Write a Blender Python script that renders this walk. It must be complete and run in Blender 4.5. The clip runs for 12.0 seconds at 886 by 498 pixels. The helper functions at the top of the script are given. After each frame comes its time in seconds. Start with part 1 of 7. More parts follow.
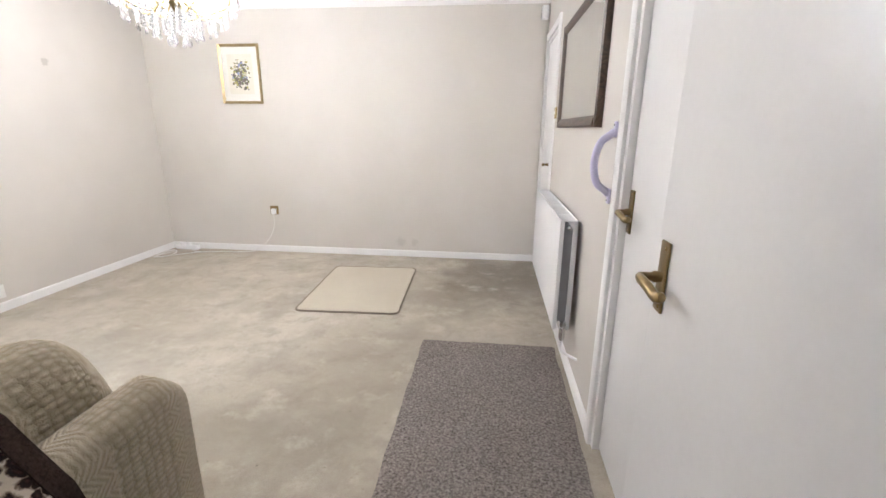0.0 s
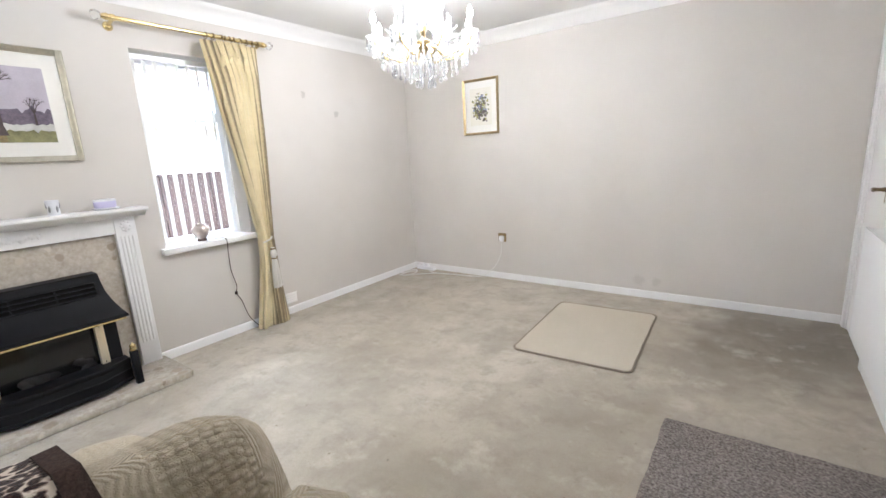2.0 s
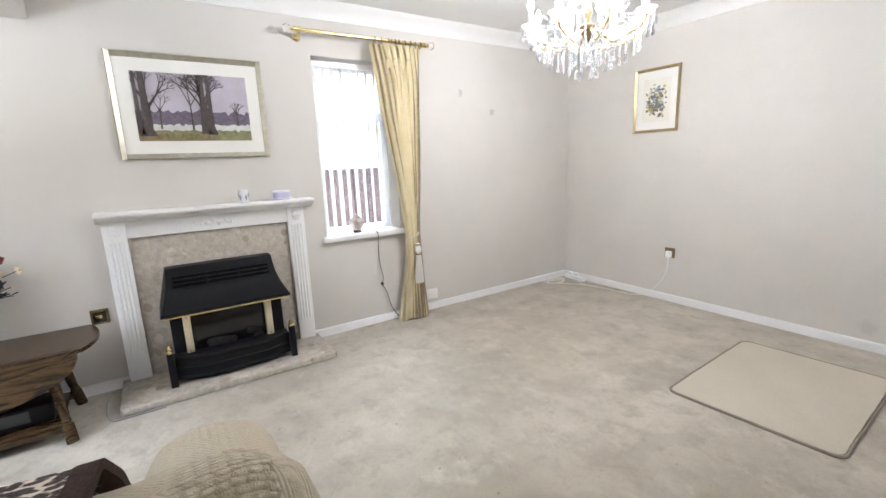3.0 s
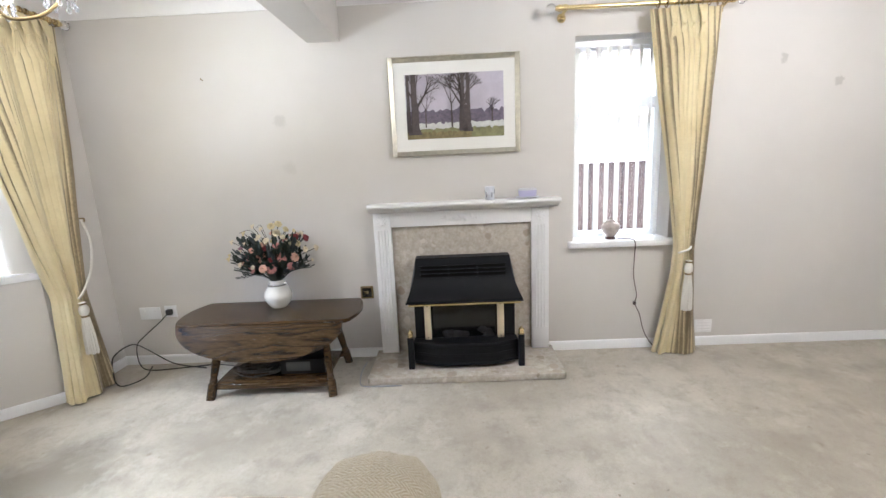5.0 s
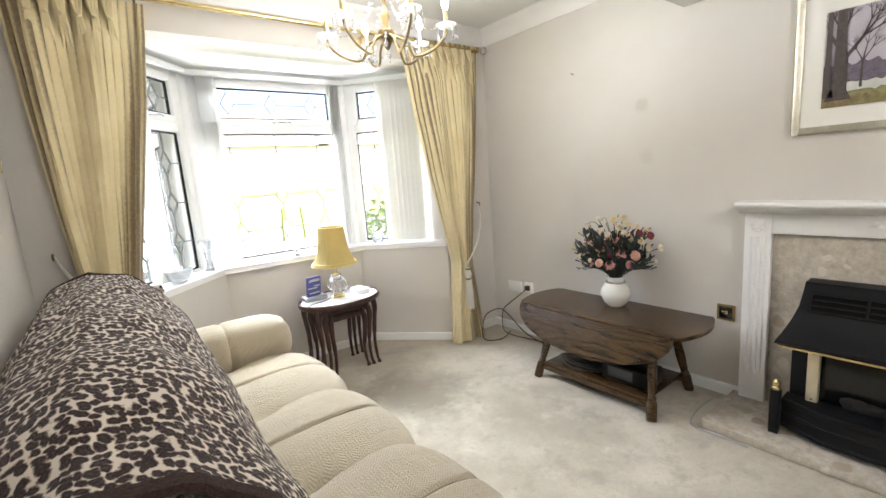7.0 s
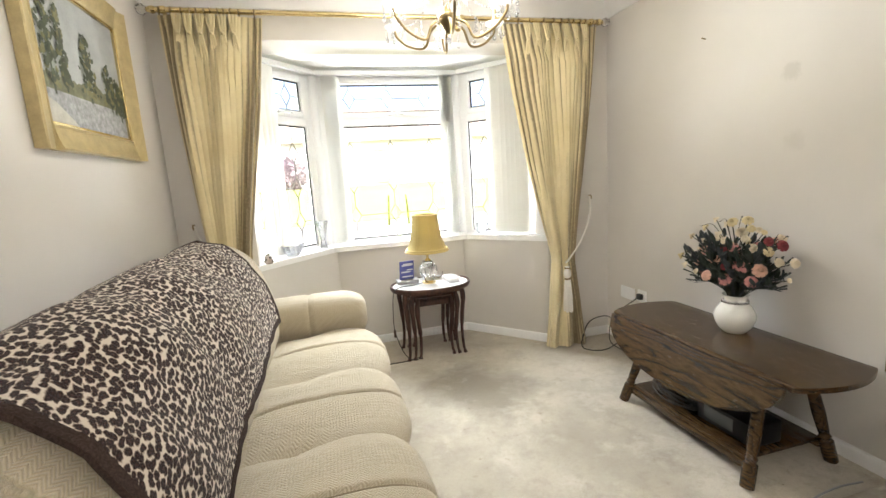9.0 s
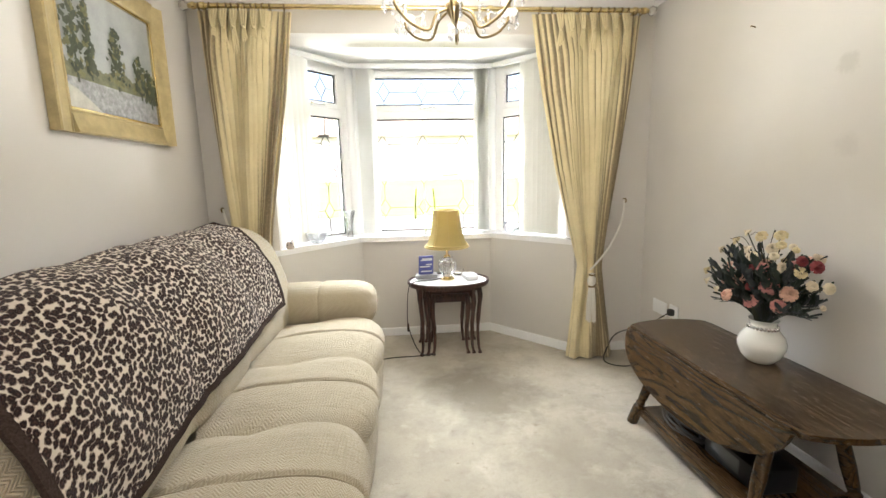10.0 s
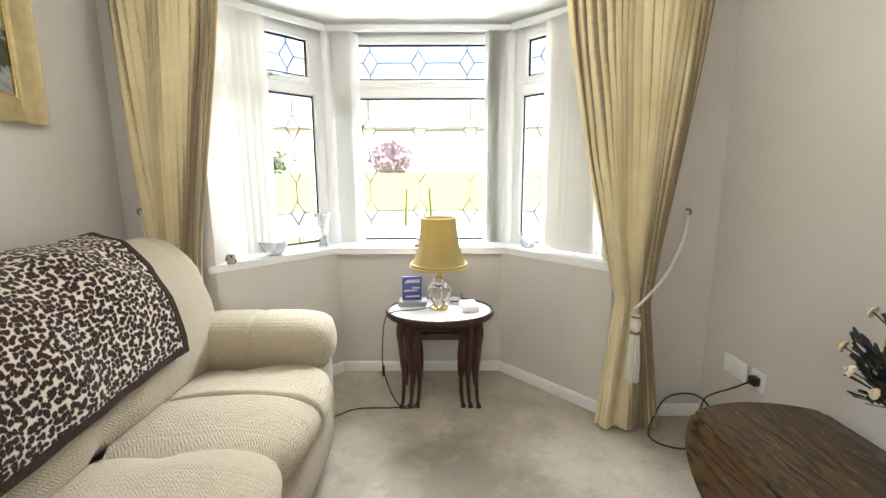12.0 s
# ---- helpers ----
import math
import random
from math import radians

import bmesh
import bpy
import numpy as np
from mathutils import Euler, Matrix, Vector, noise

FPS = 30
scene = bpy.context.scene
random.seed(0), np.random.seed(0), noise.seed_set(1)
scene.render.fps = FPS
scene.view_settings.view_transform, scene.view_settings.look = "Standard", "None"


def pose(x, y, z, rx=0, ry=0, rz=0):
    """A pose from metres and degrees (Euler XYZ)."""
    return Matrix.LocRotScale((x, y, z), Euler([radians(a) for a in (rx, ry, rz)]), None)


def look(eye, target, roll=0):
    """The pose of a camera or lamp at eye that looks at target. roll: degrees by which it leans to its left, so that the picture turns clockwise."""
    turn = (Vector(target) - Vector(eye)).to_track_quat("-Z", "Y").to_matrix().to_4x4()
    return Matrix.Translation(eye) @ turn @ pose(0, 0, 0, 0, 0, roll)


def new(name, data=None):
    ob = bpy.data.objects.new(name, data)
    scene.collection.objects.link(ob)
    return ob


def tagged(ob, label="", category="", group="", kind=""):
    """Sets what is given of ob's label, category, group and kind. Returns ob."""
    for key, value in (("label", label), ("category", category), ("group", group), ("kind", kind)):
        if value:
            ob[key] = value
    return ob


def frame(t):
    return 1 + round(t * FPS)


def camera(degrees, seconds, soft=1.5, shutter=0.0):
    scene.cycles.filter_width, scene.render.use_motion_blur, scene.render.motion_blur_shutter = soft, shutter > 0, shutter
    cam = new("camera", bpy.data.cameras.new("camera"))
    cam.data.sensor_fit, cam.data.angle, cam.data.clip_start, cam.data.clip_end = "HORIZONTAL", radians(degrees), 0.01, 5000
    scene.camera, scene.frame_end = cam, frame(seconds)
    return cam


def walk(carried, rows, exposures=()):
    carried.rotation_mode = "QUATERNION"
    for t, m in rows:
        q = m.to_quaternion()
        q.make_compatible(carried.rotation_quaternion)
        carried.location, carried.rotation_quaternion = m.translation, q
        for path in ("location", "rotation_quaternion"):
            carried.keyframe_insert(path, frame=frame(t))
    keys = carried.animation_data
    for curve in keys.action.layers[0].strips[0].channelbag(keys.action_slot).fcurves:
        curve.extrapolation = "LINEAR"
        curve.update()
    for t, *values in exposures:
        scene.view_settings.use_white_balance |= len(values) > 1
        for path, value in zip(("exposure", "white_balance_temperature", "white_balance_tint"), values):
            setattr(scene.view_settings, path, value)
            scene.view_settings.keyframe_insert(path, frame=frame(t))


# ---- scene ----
cam = camera(91.1, 12.0)
PATH = [
    (0, (0.036, 0.218, 1.287), (-0.169, 2.134, 0.75), 0.5),
    (0.5, (0.036, 0.243, 1.3), (-0.415, 2.122, 0.786), -1.3),
    (1, (0.033, 0.302, 1.312), (-0.716, 2.098, 0.85), -2.8),
    (1.5, (-0.018, 0.418, 1.311), (-1.033, 2.088, 0.882), -3.1),
    (2, (-0.066, 0.521, 1.321), (-1.221, 2.097, 0.897), -3.1),
    (2.5, (-0.098, 0.615, 1.324), (-1.46, 2.021, 0.91), -3.1),
    (3, (-0.141, 0.729, 1.326), (-1.782, 1.802, 0.927), -2.2),
    (5, (-0.447, 0.977, 1.348), (-2.408, 0.927, 0.961), -2.6),
    (5.5, (-0.515, 1.07, 1.372), (-2.382, 0.452, 1.01), -2.6),
    (6, (-0.577, 1.208, 1.357), (-2.284, 0.224, 1.014), -3.2),
    (6.5, (-0.668, 1.244, 1.34), (-2.167, -0.038, 1.007), -3.7),
    (7, (-0.771, 1.248, 1.337), (-1.967, -0.321, 1.007), -4.3),
    (7.5, (-0.861, 1.293, 1.329), (-1.836, -0.42, 0.99), -4.4),
    (9.5, (-1.53, 1.449, 1.279), (-1.851, -0.5, 0.965), -2.6),
    (10, (-1.694, 1.45, 1.269), (-1.87, -0.516, 0.947), -1.3),
    (10.5, (-1.803, 1.367, 1.264), (-1.945, -0.597, 0.915), -1.0),
    (11, (-1.893, 1.214, 1.279), (-1.991, -0.752, 0.923), -0.5),
    (11.5, (-1.979, 1.007, 1.259), (-2.049, -0.96, 0.904), -0.4),
    (12, (-2.023, 0.678, 1.287), (-2.023, -1.291, 0.936), -0.2),
]
EXPOSURES = [(0.0, 3.25, 5850, 14), (1.0, 3.12, 5750, 13), (3.0, 3.0, 5650, 12), (5.0, 2.92, 5700, 12), (5.5, 2.58, 5550, 17), (6.5, 2.68, 5850, 12), (7.5, 2.92, 6300, 10), (9.5, 2.8, 6450, 9), (11.0, 2.72, 6400, 9), (12.0, 2.58, 6300, 9)]
walk(cam, [(t, look(eye, target, roll)) for t, eye, target, roll in PATH], EXPOSURES)

# ---- world and light ----
world = bpy.data.worlds.new("sky")
scene.world = world
world.use_nodes = True
wn = world.node_tree
sky = wn.nodes.new("ShaderNodeTexSky")
sky.sky_type = "NISHITA"
sky.sun_disc = False
sky.sun_elevation, sky.sun_rotation = radians(51), radians(21)
sky.air_density, sky.dust_density = 0.8, 7.0
wn.links.new(sky.outputs["Color"], wn.nodes["Background"].inputs["Color"])
wn.nodes["Background"].inputs["Strength"].default_value = 0.15

sun = new("sun", bpy.data.lights.new("sun", "SUN"))
sun.data.energy, sun.data.angle, sun.data.color = 2.5, radians(1), (1.0, 0.96, 0.9)
sun.matrix_world = look((3.5, 9.0, 12.0), (0, 0, 0))


def sky_lamp(name, eye, target, wide, high, power, tint=(0.90, 0.955, 1.0)):
    ob = new(name, bpy.data.lights.new(name, "AREA"))
    ob.data.shape, ob.data.size, ob.data.size_y = "RECTANGLE", wide, high
    ob.data.energy, ob.data.color = power, tint
    ob.matrix_world = look(eye, target)
    return ob


BAY_POWER, SIDE_POWER, N_BULBS, S_BULBS = 620.0, 110.0, 12.5, 3.0
GROUND_POWER = 125.0
sky_lamp("bay_daylight", (-1.875, -6.0, 5.0), (-1.875, -1.5, 1.6), 7.0, 3.0, BAY_POWER)
# added area lamp, unseen below the sill line, standing in for light off the ground
sky_lamp("ground_fill_lamp", (-1.875, -4.6, 0.06), (-1.875, -1.0, 1.6), 7.0, 0.5, GROUND_POWER, (0.96, 0.98, 1.0))
sky_lamp("side_daylight", (-6.2, 2.11, 4.1), (-3.4, 2.11, 1.5), 2.0, 1.2, SIDE_POWER)


# ---- materials ----
class Nodes:
    """A short way to write node trees."""

    def __init__(self, name):
        self.mat = bpy.data.materials.new(name)
        self.mat.use_nodes = True
        self.tree = self.mat.node_tree
        self.bsdf = self.tree.nodes["Principled BSDF"]

    def node(self, kind, **values):
        n = self.tree.nodes.new(kind)
        for key, value in values.items():
            if key in n.inputs:
                n.inputs[key].default_value = value
        return n

    def link(self, a, b):
        self.tree.links.new(a, b)

    def coords(self, kind="Object", stretch=(1, 1, 1)):
        m = self.node("ShaderNodeMapping", Scale=stretch)
        self.link(self.node("ShaderNodeTexCoord").outputs[kind], m.inputs["Vector"])
        return m.outputs["Vector"]

    def noise(self, vec, scale, detail=4.0, rough=0.55):
        n = self.node("ShaderNodeTexNoise", Scale=scale, Detail=detail, Roughness=rough)
        self.link(vec, n.inputs["Vector"])
        return n.outputs["Fac"]

    def ramp(self, fac, stops):
        r = self.node("ShaderNodeValToRGB")
        el = r.color_ramp.elements
        el[0].position, el[0].color = stops[0][0], (*stops[0][1], 1)
        el[1].position, el[1].color = stops[-1][0], (*stops[-1][1], 1)
        for p, c in stops[1:-1]:
            e = el.new(p)
            e.color = (*c, 1)
        self.link(fac, r.inputs["Fac"])
        return r.outputs["Color"]

    def mix(self, fac, a, b, mode="MIX"):
        m = self.node("ShaderNodeMix")
        m.data_type, m.blend_type = "RGBA", mode
        for sock, v in ((m.inputs[0], fac), (m.inputs[6], a), (m.inputs[7], b)):
            if isinstance(v, (int, float)):
                sock.default_value = v
            elif isinstance(v, tuple):
                sock.default_value = (*v, 1)
            else:
                self.link(v, sock)
        return m.outputs[2]

    def math(self, op, a, b=0.0, c=0.0):
        m = self.node("ShaderNodeMath")
        m.operation = op
        for sock, v in zip(m.inputs, (a, b, c)):
            if isinstance(v, (int, float)):
                sock.default_value = v
            else:
                self.link(v, sock)
        return m.outputs[0]

    def bump(self, height, strength=0.3, distance=0.01):
        b = self.node("ShaderNodeBump", Strength=strength, Distance=distance)
        self.link(height, b.inputs["Height"])
        self.link(b.outputs["Normal"], self.bsdf.inputs["Normal"])

    def put(self, color=None, rough=0.5, metal=0.0, **more):
        for key, v in (("Base Color", color), ("Roughness", rough), ("Metallic", metal), *more.items()):
            if v is None:
                continue
            sock = self.bsdf.inputs[key]
            if isinstance(v, tuple):
                sock.default_value = (*v, 1) if len(v) == 3 and len(sock.default_value) == 4 else v
            elif isinstance(v, (int, float)):
                sock.default_value = v
            else:
                self.link(v, sock)
        return self.mat


WEST, EAST, NORTH, SOUTH, CEIL = -3.385, 0.50, 4.49, -1.46, 2.44


def shade(c, k):
    return tuple(min(1.0, v * k) for v in c)


def plain(name, c, rough=0.5, metal=0.0, vary=0.12, scale=6.0, fine=80.0, relief=0.1, depth=0.003, **more):
    """Colour varied at two scales, with fine relief."""
    n = Nodes(name)
    v = n.coords()
    big, small = n.noise(v, scale), n.noise(v, fine, 3)
    col = n.ramp(big, [(0.3, shade(c, 1 - vary)), (0.7, shade(c, 1 + vary * 0.6))])
    col = n.mix(0.25, col, n.ramp(small, [(0.3, shade(c, 1 - vary)), (0.7, shade(c, 1 + vary))]))
    if relief:
        n.bump(small, relief, depth)
    r = n.math("MULTIPLY_ADD", big, 0.15, max(0.0, rough - 0.075)) if rough > 0.1 else rough
    return n.put(col, r, metal, **more)


def wall_paint():
    n = Nodes("wall_paint")
    v = n.coords("Object")
    big, mid, fine = n.noise(v, 1.1, 3), n.noise(v, 5, 4), n.noise(v, 190, 2)
    col = n.ramp(big, [(0.3, (0.60, 0.565, 0.52)), (0.7, (0.66, 0.625, 0.58))])
    col = n.mix(n.math("MULTIPLY", mid, 0.25), col, (0.57, 0.535, 0.495))
    scuff = n.ramp(n.noise(v, 2.3, 6, 0.7), [(0.68, (0, 0, 0)), (0.78, (1, 1, 1))])
    col = n.mix(n.math("MULTIPLY", scuff, 0.16), col, (0.42, 0.39, 0.36))
    ragged = n.math("MULTIPLY", n.math("SUBTRACT", n.noise(v, 22, 4, 0.7), 0.5), 0.09)
    for mx, my, mz, r, amount in ((WEST, -0.13, 1.66, 0.05, 0.35), (WEST, -0.10, 1.36, 0.055, 0.2), (WEST, 3.1, 1.9, 0.03, 0.6), (WEST, 3.45, 1.75, 0.03, 0.6), (-0.86, NORTH, 0.15, 0.06, 0.3), (-0.72, NORTH, 0.15, 0.05, 0.3)):
        far = n.node("ShaderNodeVectorMath")
        far.operation = "DISTANCE"
        n.link(v, far.inputs[0])
        far.inputs[1].default_value = (mx, my, mz)
        col = n.mix(n.ramp(n.math("ADD", far.outputs["Value"], ragged), [(r * 0.5, (amount,) * 3), (r, (0, 0, 0))]), col, (0.40, 0.375, 0.335))
    n.bump(n.math("ADD", fine, n.math("MULTIPLY", mid, 0.6)), 0.12, 0.004)
    return n.put(col, 0.75)


def carpet_pile():
    """Worn beige carpet with traffic stains of their own shape."""
    n = Nodes("carpet_pile")
    v = n.coords("Object")
    warp = n.noise(v, 3.2, 5, 0.6)
    big, mid, fine = n.noise(v, 0.85, 4), n.noise(v, 3.6, 6, 0.65), n.noise(v, 260, 2)
    col = n.ramp(big, [(0.34, (0.38, 0.335, 0.26)), (0.66, (0.56, 0.51, 0.42))])
    col = n.mix(n.ramp(mid, [(0.42, (0, 0, 0)), (0.70, (0.6, 0.6, 0.6))]), col, (0.275, 0.235, 0.18))
    stains = [(0.14, 4.05, 0.75, 0.9), (0.25, 3.75, 0.7, 0.6), (-0.25, 3.35, 0.5, 0.45), (-0.55, 2.3, 0.75, 0.28), (-2.15, -0.95, 0.45, 0.75), (-1.55, 3.15, 0.35, 0.35), (-2.2, 2.2, 0.55, 0.3), (-0.9, 1.5, 0.6, 0.32), (-2.55, -0.15, 0.5, 0.25)]
    sep = n.node("ShaderNodeSeparateXYZ")
    n.link(v, sep.inputs[0])
    for sx, sy, r, amount in stains:
        dx, dy = n.math("SUBTRACT", sep.outputs[0], sx), n.math("SUBTRACT", sep.outputs[1], sy)
        d = n.math("SQRT", n.math("ADD", n.math("MULTIPLY", dx, dx), n.math("MULTIPLY", dy, dy)))
        d = n.math("ADD", d, n.math("MULTIPLY", n.math("SUBTRACT", warp, 0.5), 1.1))
        f = n.ramp(d, [(r * 0.35, (amount,) * 3), (r, (0, 0, 0))])
        col = n.mix(f, col, (0.14, 0.12, 0.09))
    blot = n.ramp(n.noise(v, 6.5, 9, 0.72), [(0.50, (0, 0, 0)), (0.66, (0.6, 0.6, 0.6))])
    col = n.mix(blot, col, (0.25, 0.215, 0.165))
    clean = n.ramp(n.noise(v, 4.3, 7, 0.7), [(0.54, (0, 0, 0)), (0.68, (0.5, 0.5, 0.5))])
    col = n.mix(clean, col, (0.62, 0.57, 0.48))
    specks = n.ramp(n.noise(v, 34, 2, 0.5), [(0.735, (0, 0, 0)), (0.765, (0.8, 0.8, 0.8))])
    col = n.mix(specks, col, (0.13, 0.10, 0.07))
    spots = n.ramp(n.noise(v, 17, 4, 0.65), [(0.655, (0, 0, 0)), (0.72, (0.6, 0.6, 0.6))])
    col = n.mix(spots, col, (0.20, 0.15, 0.10))
    grit = n.noise(v, 55, 3, 0.65)
    col = n.mix(n.ramp(grit, [(0.5, (0, 0, 0)), (0.75, (0.3, 0.3, 0.3))]), col, (0.24, 0.2, 0.15))
    col = n.mix(0.22, col, n.ramp(fine, [(0.3, (0.22, 0.185, 0.14)), (0.7, (0.62, 0.55, 0.45))]))
    n.bump(n.math("ADD", fine, n.math("MULTIPLY", mid, 0.5)), 0.5, 0.006)
    return n.put(col, 0.95, 0.0, **{"Sheen Weight": 0.2, "Specular IOR Level": 0.1})


def pile(name, c1, c2, scale=220.0, depth=0.006, patch=4.0):
    n = Nodes(name)
    v = n.coords("Object")
    fine, big = n.noise(v, scale, 3, 0.7), n.noise(v, patch, 4)
    col = n.ramp(fine, [(0.33, c1), (0.67, c2)])
    col = n.mix(n.math("MULTIPLY", big, 0.4), col, shade(c1, 0.9))
    n.bump(fine, 0.7, depth)
    return n.put(col, 0.95, 0.0, **{"Specular IOR Level": 0.1})


def sofa_weave():
    """Woven upholstery: panels of chunky rope knit between panels of fine chevron."""
    n = Nodes("sofa_weave")
    v = n.coords("Object")
    knit = n.node("ShaderNodeTexVoronoi", Scale=95.0, Randomness=0.35)
    n.link(n.coords("Object", (1.0, 0.55, 1.0)), knit.inputs["Vector"])
    xyz = n.node("ShaderNodeSeparateXYZ")
    n.link(v, xyz.inputs[0])
    big, mid, fine = n.noise(v, 3.5, 4), n.noise(v, 38, 4), n.noise(v, 420, 2)
    panel = n.math("PINGPONG", n.math("ADD", xyz.outputs[1], n.math("MULTIPLY", n.math("SUBTRACT", big, 0.5), 0.02)), 0.14)
    rope = n.math("MULTIPLY", n.ramp(panel, [(0.078, (0, 0, 0)), (0.084, (1, 1, 1))]), n.ramp(xyz.outputs[0], [(0.12, (0.35, 0.35, 0.35)), (0.17, (1, 1, 1))]))
    knots = n.math("MULTIPLY", knit.outputs["Distance"], n.math("MULTIPLY_ADD", rope, 0.75, 0.25))
    col = n.ramp(knots, [(0.05, (0.56, 0.485, 0.355)), (0.6, (0.34, 0.28, 0.18))])
    col = n.mix(n.math("MULTIPLY", big, 0.4), col, (0.48, 0.41, 0.29))
    col = n.mix(n.math("MULTIPLY", mid, 0.25), col, (0.62, 0.55, 0.42))
    zig = n.math("ADD", xyz.outputs[1], n.math("PINGPONG", n.math("ADD", xyz.outputs[0], xyz.outputs[2]), 0.022))
    chevron = n.math("SINE", n.math("MULTIPLY", zig, 560.0))
    flat_ = n.math("SUBTRACT", 1.0, n.math("MULTIPLY", rope, 0.8))
    col = n.mix(n.math("MULTIPLY", n.math("MULTIPLY_ADD", chevron, 0.26, 0.26), flat_), col, (0.34, 0.28, 0.18))
    h = n.math("SUBTRACT", n.math("ADD", n.math("MULTIPLY", fine, 0.6), n.math("MULTIPLY", mid, 0.5)), n.math("MULTIPLY", knots, 1.5))
    h = n.math("ADD", h, n.math("MULTIPLY", n.math("MULTIPLY", chevron, 0.16), flat_))
    n.bump(h, 0.8, 0.008)
    return n.put(col, 0.9, 0.0, **{"Sheen Weight": 0.2, "Specular IOR Level": 0.15})


def leopard():
    n = Nodes("leopard_fleece")
    v = n.node("ShaderNodeTexCoord").outputs["UV"]
    wob = n.node("ShaderNodeTexNoise", Scale=30.0, Detail=3.0)
    n.link(v, wob.inputs["Vector"])
    add = n.node("ShaderNodeMix")
    add.data_type, add.blend_type = "RGBA", "LINEAR_LIGHT"
    add.inputs[0].default_value = 0.015
    n.link(v, add.inputs[6])
    n.link(wob.outputs["Color"], add.inputs[7])
    vor = n.node("ShaderNodeTexVoronoi", Scale=54.0, Randomness=0.75)
    vor.voronoi_dimensions = "2D"
    n.link(add.outputs[2], vor.inputs["Vector"])
    fine = n.noise(n.coords("Object", (1, 1, 1)), 190, 4, 0.75)
    d = n.math("ADD", vor.outputs["Distance"], n.math("MULTIPLY", n.math("SUBTRACT", fine, 0.5), 0.42))
    col = n.ramp(d, [(0.06, (0.060, 0.028, 0.022)), (0.20, (0.016, 0.009, 0.009)), (0.41, (0.022, 0.012, 0.012)), (0.48, (0.23, 0.165, 0.125)), (0.60, (0.68, 0.60, 0.50))])
    col = n.mix(n.math("MULTIPLY", n.noise(n.coords("Object"), 14, 4, 0.6), 0.12), col, (0.10, 0.06, 0.05))
    n.bump(fine, 0.6, 0.006)
    return n.put(col, 0.95, 0.0, **{"Sheen Weight": 0.14, "Sheen Roughness": 0.4, "Specular IOR Level": 0.1})


def oak(name, c1, c2, axis=1, rough=0.38, figure=1.0):
    """Stained timber: long growth rings with darker pores and worn, paler streaks."""
    n = Nodes(name)
    stretch = [9.0, 9.0, 9.0]
    stretch[axis] = 1.3
    v = n.coords("Object", tuple(stretch))
    field = n.noise(n.coords("Object", tuple(k * 0.55 for k in stretch)), 1.15 * figure, 3, 0.45)
    rings = n.math("FRACT", n.math("MULTIPLY", field, 17.0))
    pores = n.noise(v, 13, 6, 0.75)
    streak = n.noise(n.coords("Object", tuple(k * 0.6 for k in stretch)), 3.0, 5, 0.7)
    col = n.ramp(rings, [(0.0, shade(c1, 0.8)), (0.12, c1), (0.35, c2), (0.75, shade(c2, 1.25)), (0.93, c2), (1.0, shade(c1, 0.8))])
    col = n.mix(n.math("MULTIPLY", n.noise(n.coords("Object"), 3, 3), 0.6), col, c1)
    col = n.mix(n.ramp(streak, [(0.45, (0, 0, 0)), (0.7, (0.35, 0.35, 0.35))]), col, shade(c2, 1.35))
    col = n.mix(n.ramp(pores, [(0.36, (0.65, 0.65, 0.65)), (0.52, (0, 0, 0))]), col, shade(c1, 0.55))
    n.bump(n.math("ADD", pores, n.math("MULTIPLY", rings, 0.25)), 0.3, 0.002)
    return n.put(col, n.math("MULTIPLY_ADD", pores, 0.25, rough - 0.1))


def curtain_cloth():
    n = Nodes("curtain_cloth")
    v = n.coords("Object")
    big, fine = n.noise(v, 5, 4), n.noise(v, 300, 2)
    fig = n.node("ShaderNodeTexVoronoi", Scale=60.0)
    n.link(v, fig.inputs["Vector"])
    col = n.ramp(big, [(0.3, (0.65, 0.54, 0.30)), (0.7, (0.77, 0.66, 0.40))])
    sep = n.node("ShaderNodeSeparateXYZ")
    n.link(n.node("ShaderNodeTexCoord").outputs["UV"], sep.inputs[0])
    # brown stripes put the shade between folds into the cloth's colour
    off = n.math("ABSOLUTE", n.math("SUBTRACT", n.math("FRACT", sep.outputs[0]), 0.5))
    off = n.math("ADD", off, n.math("MULTIPLY", n.math("SUBTRACT", n.noise(v, 90, 3, 0.7), 0.5), 0.09))
    col = n.mix(n.ramp(off, [(0.10, (0.9, 0.9, 0.9)), (0.16, (0, 0, 0))]), col, (0.15, 0.10, 0.05))
    col = n.mix(n.ramp(fig.outputs["Distance"], [(0.2, (0.18, 0.18, 0.18)), (0.5, (0, 0, 0))]), col, (0.58, 0.48, 0.29))
    n.bump(fine, 0.3, 0.002)
    return n.put(col, 0.8, 0.0, **{"Sheen Weight": 0.3, "Transmission Weight": 0.0})


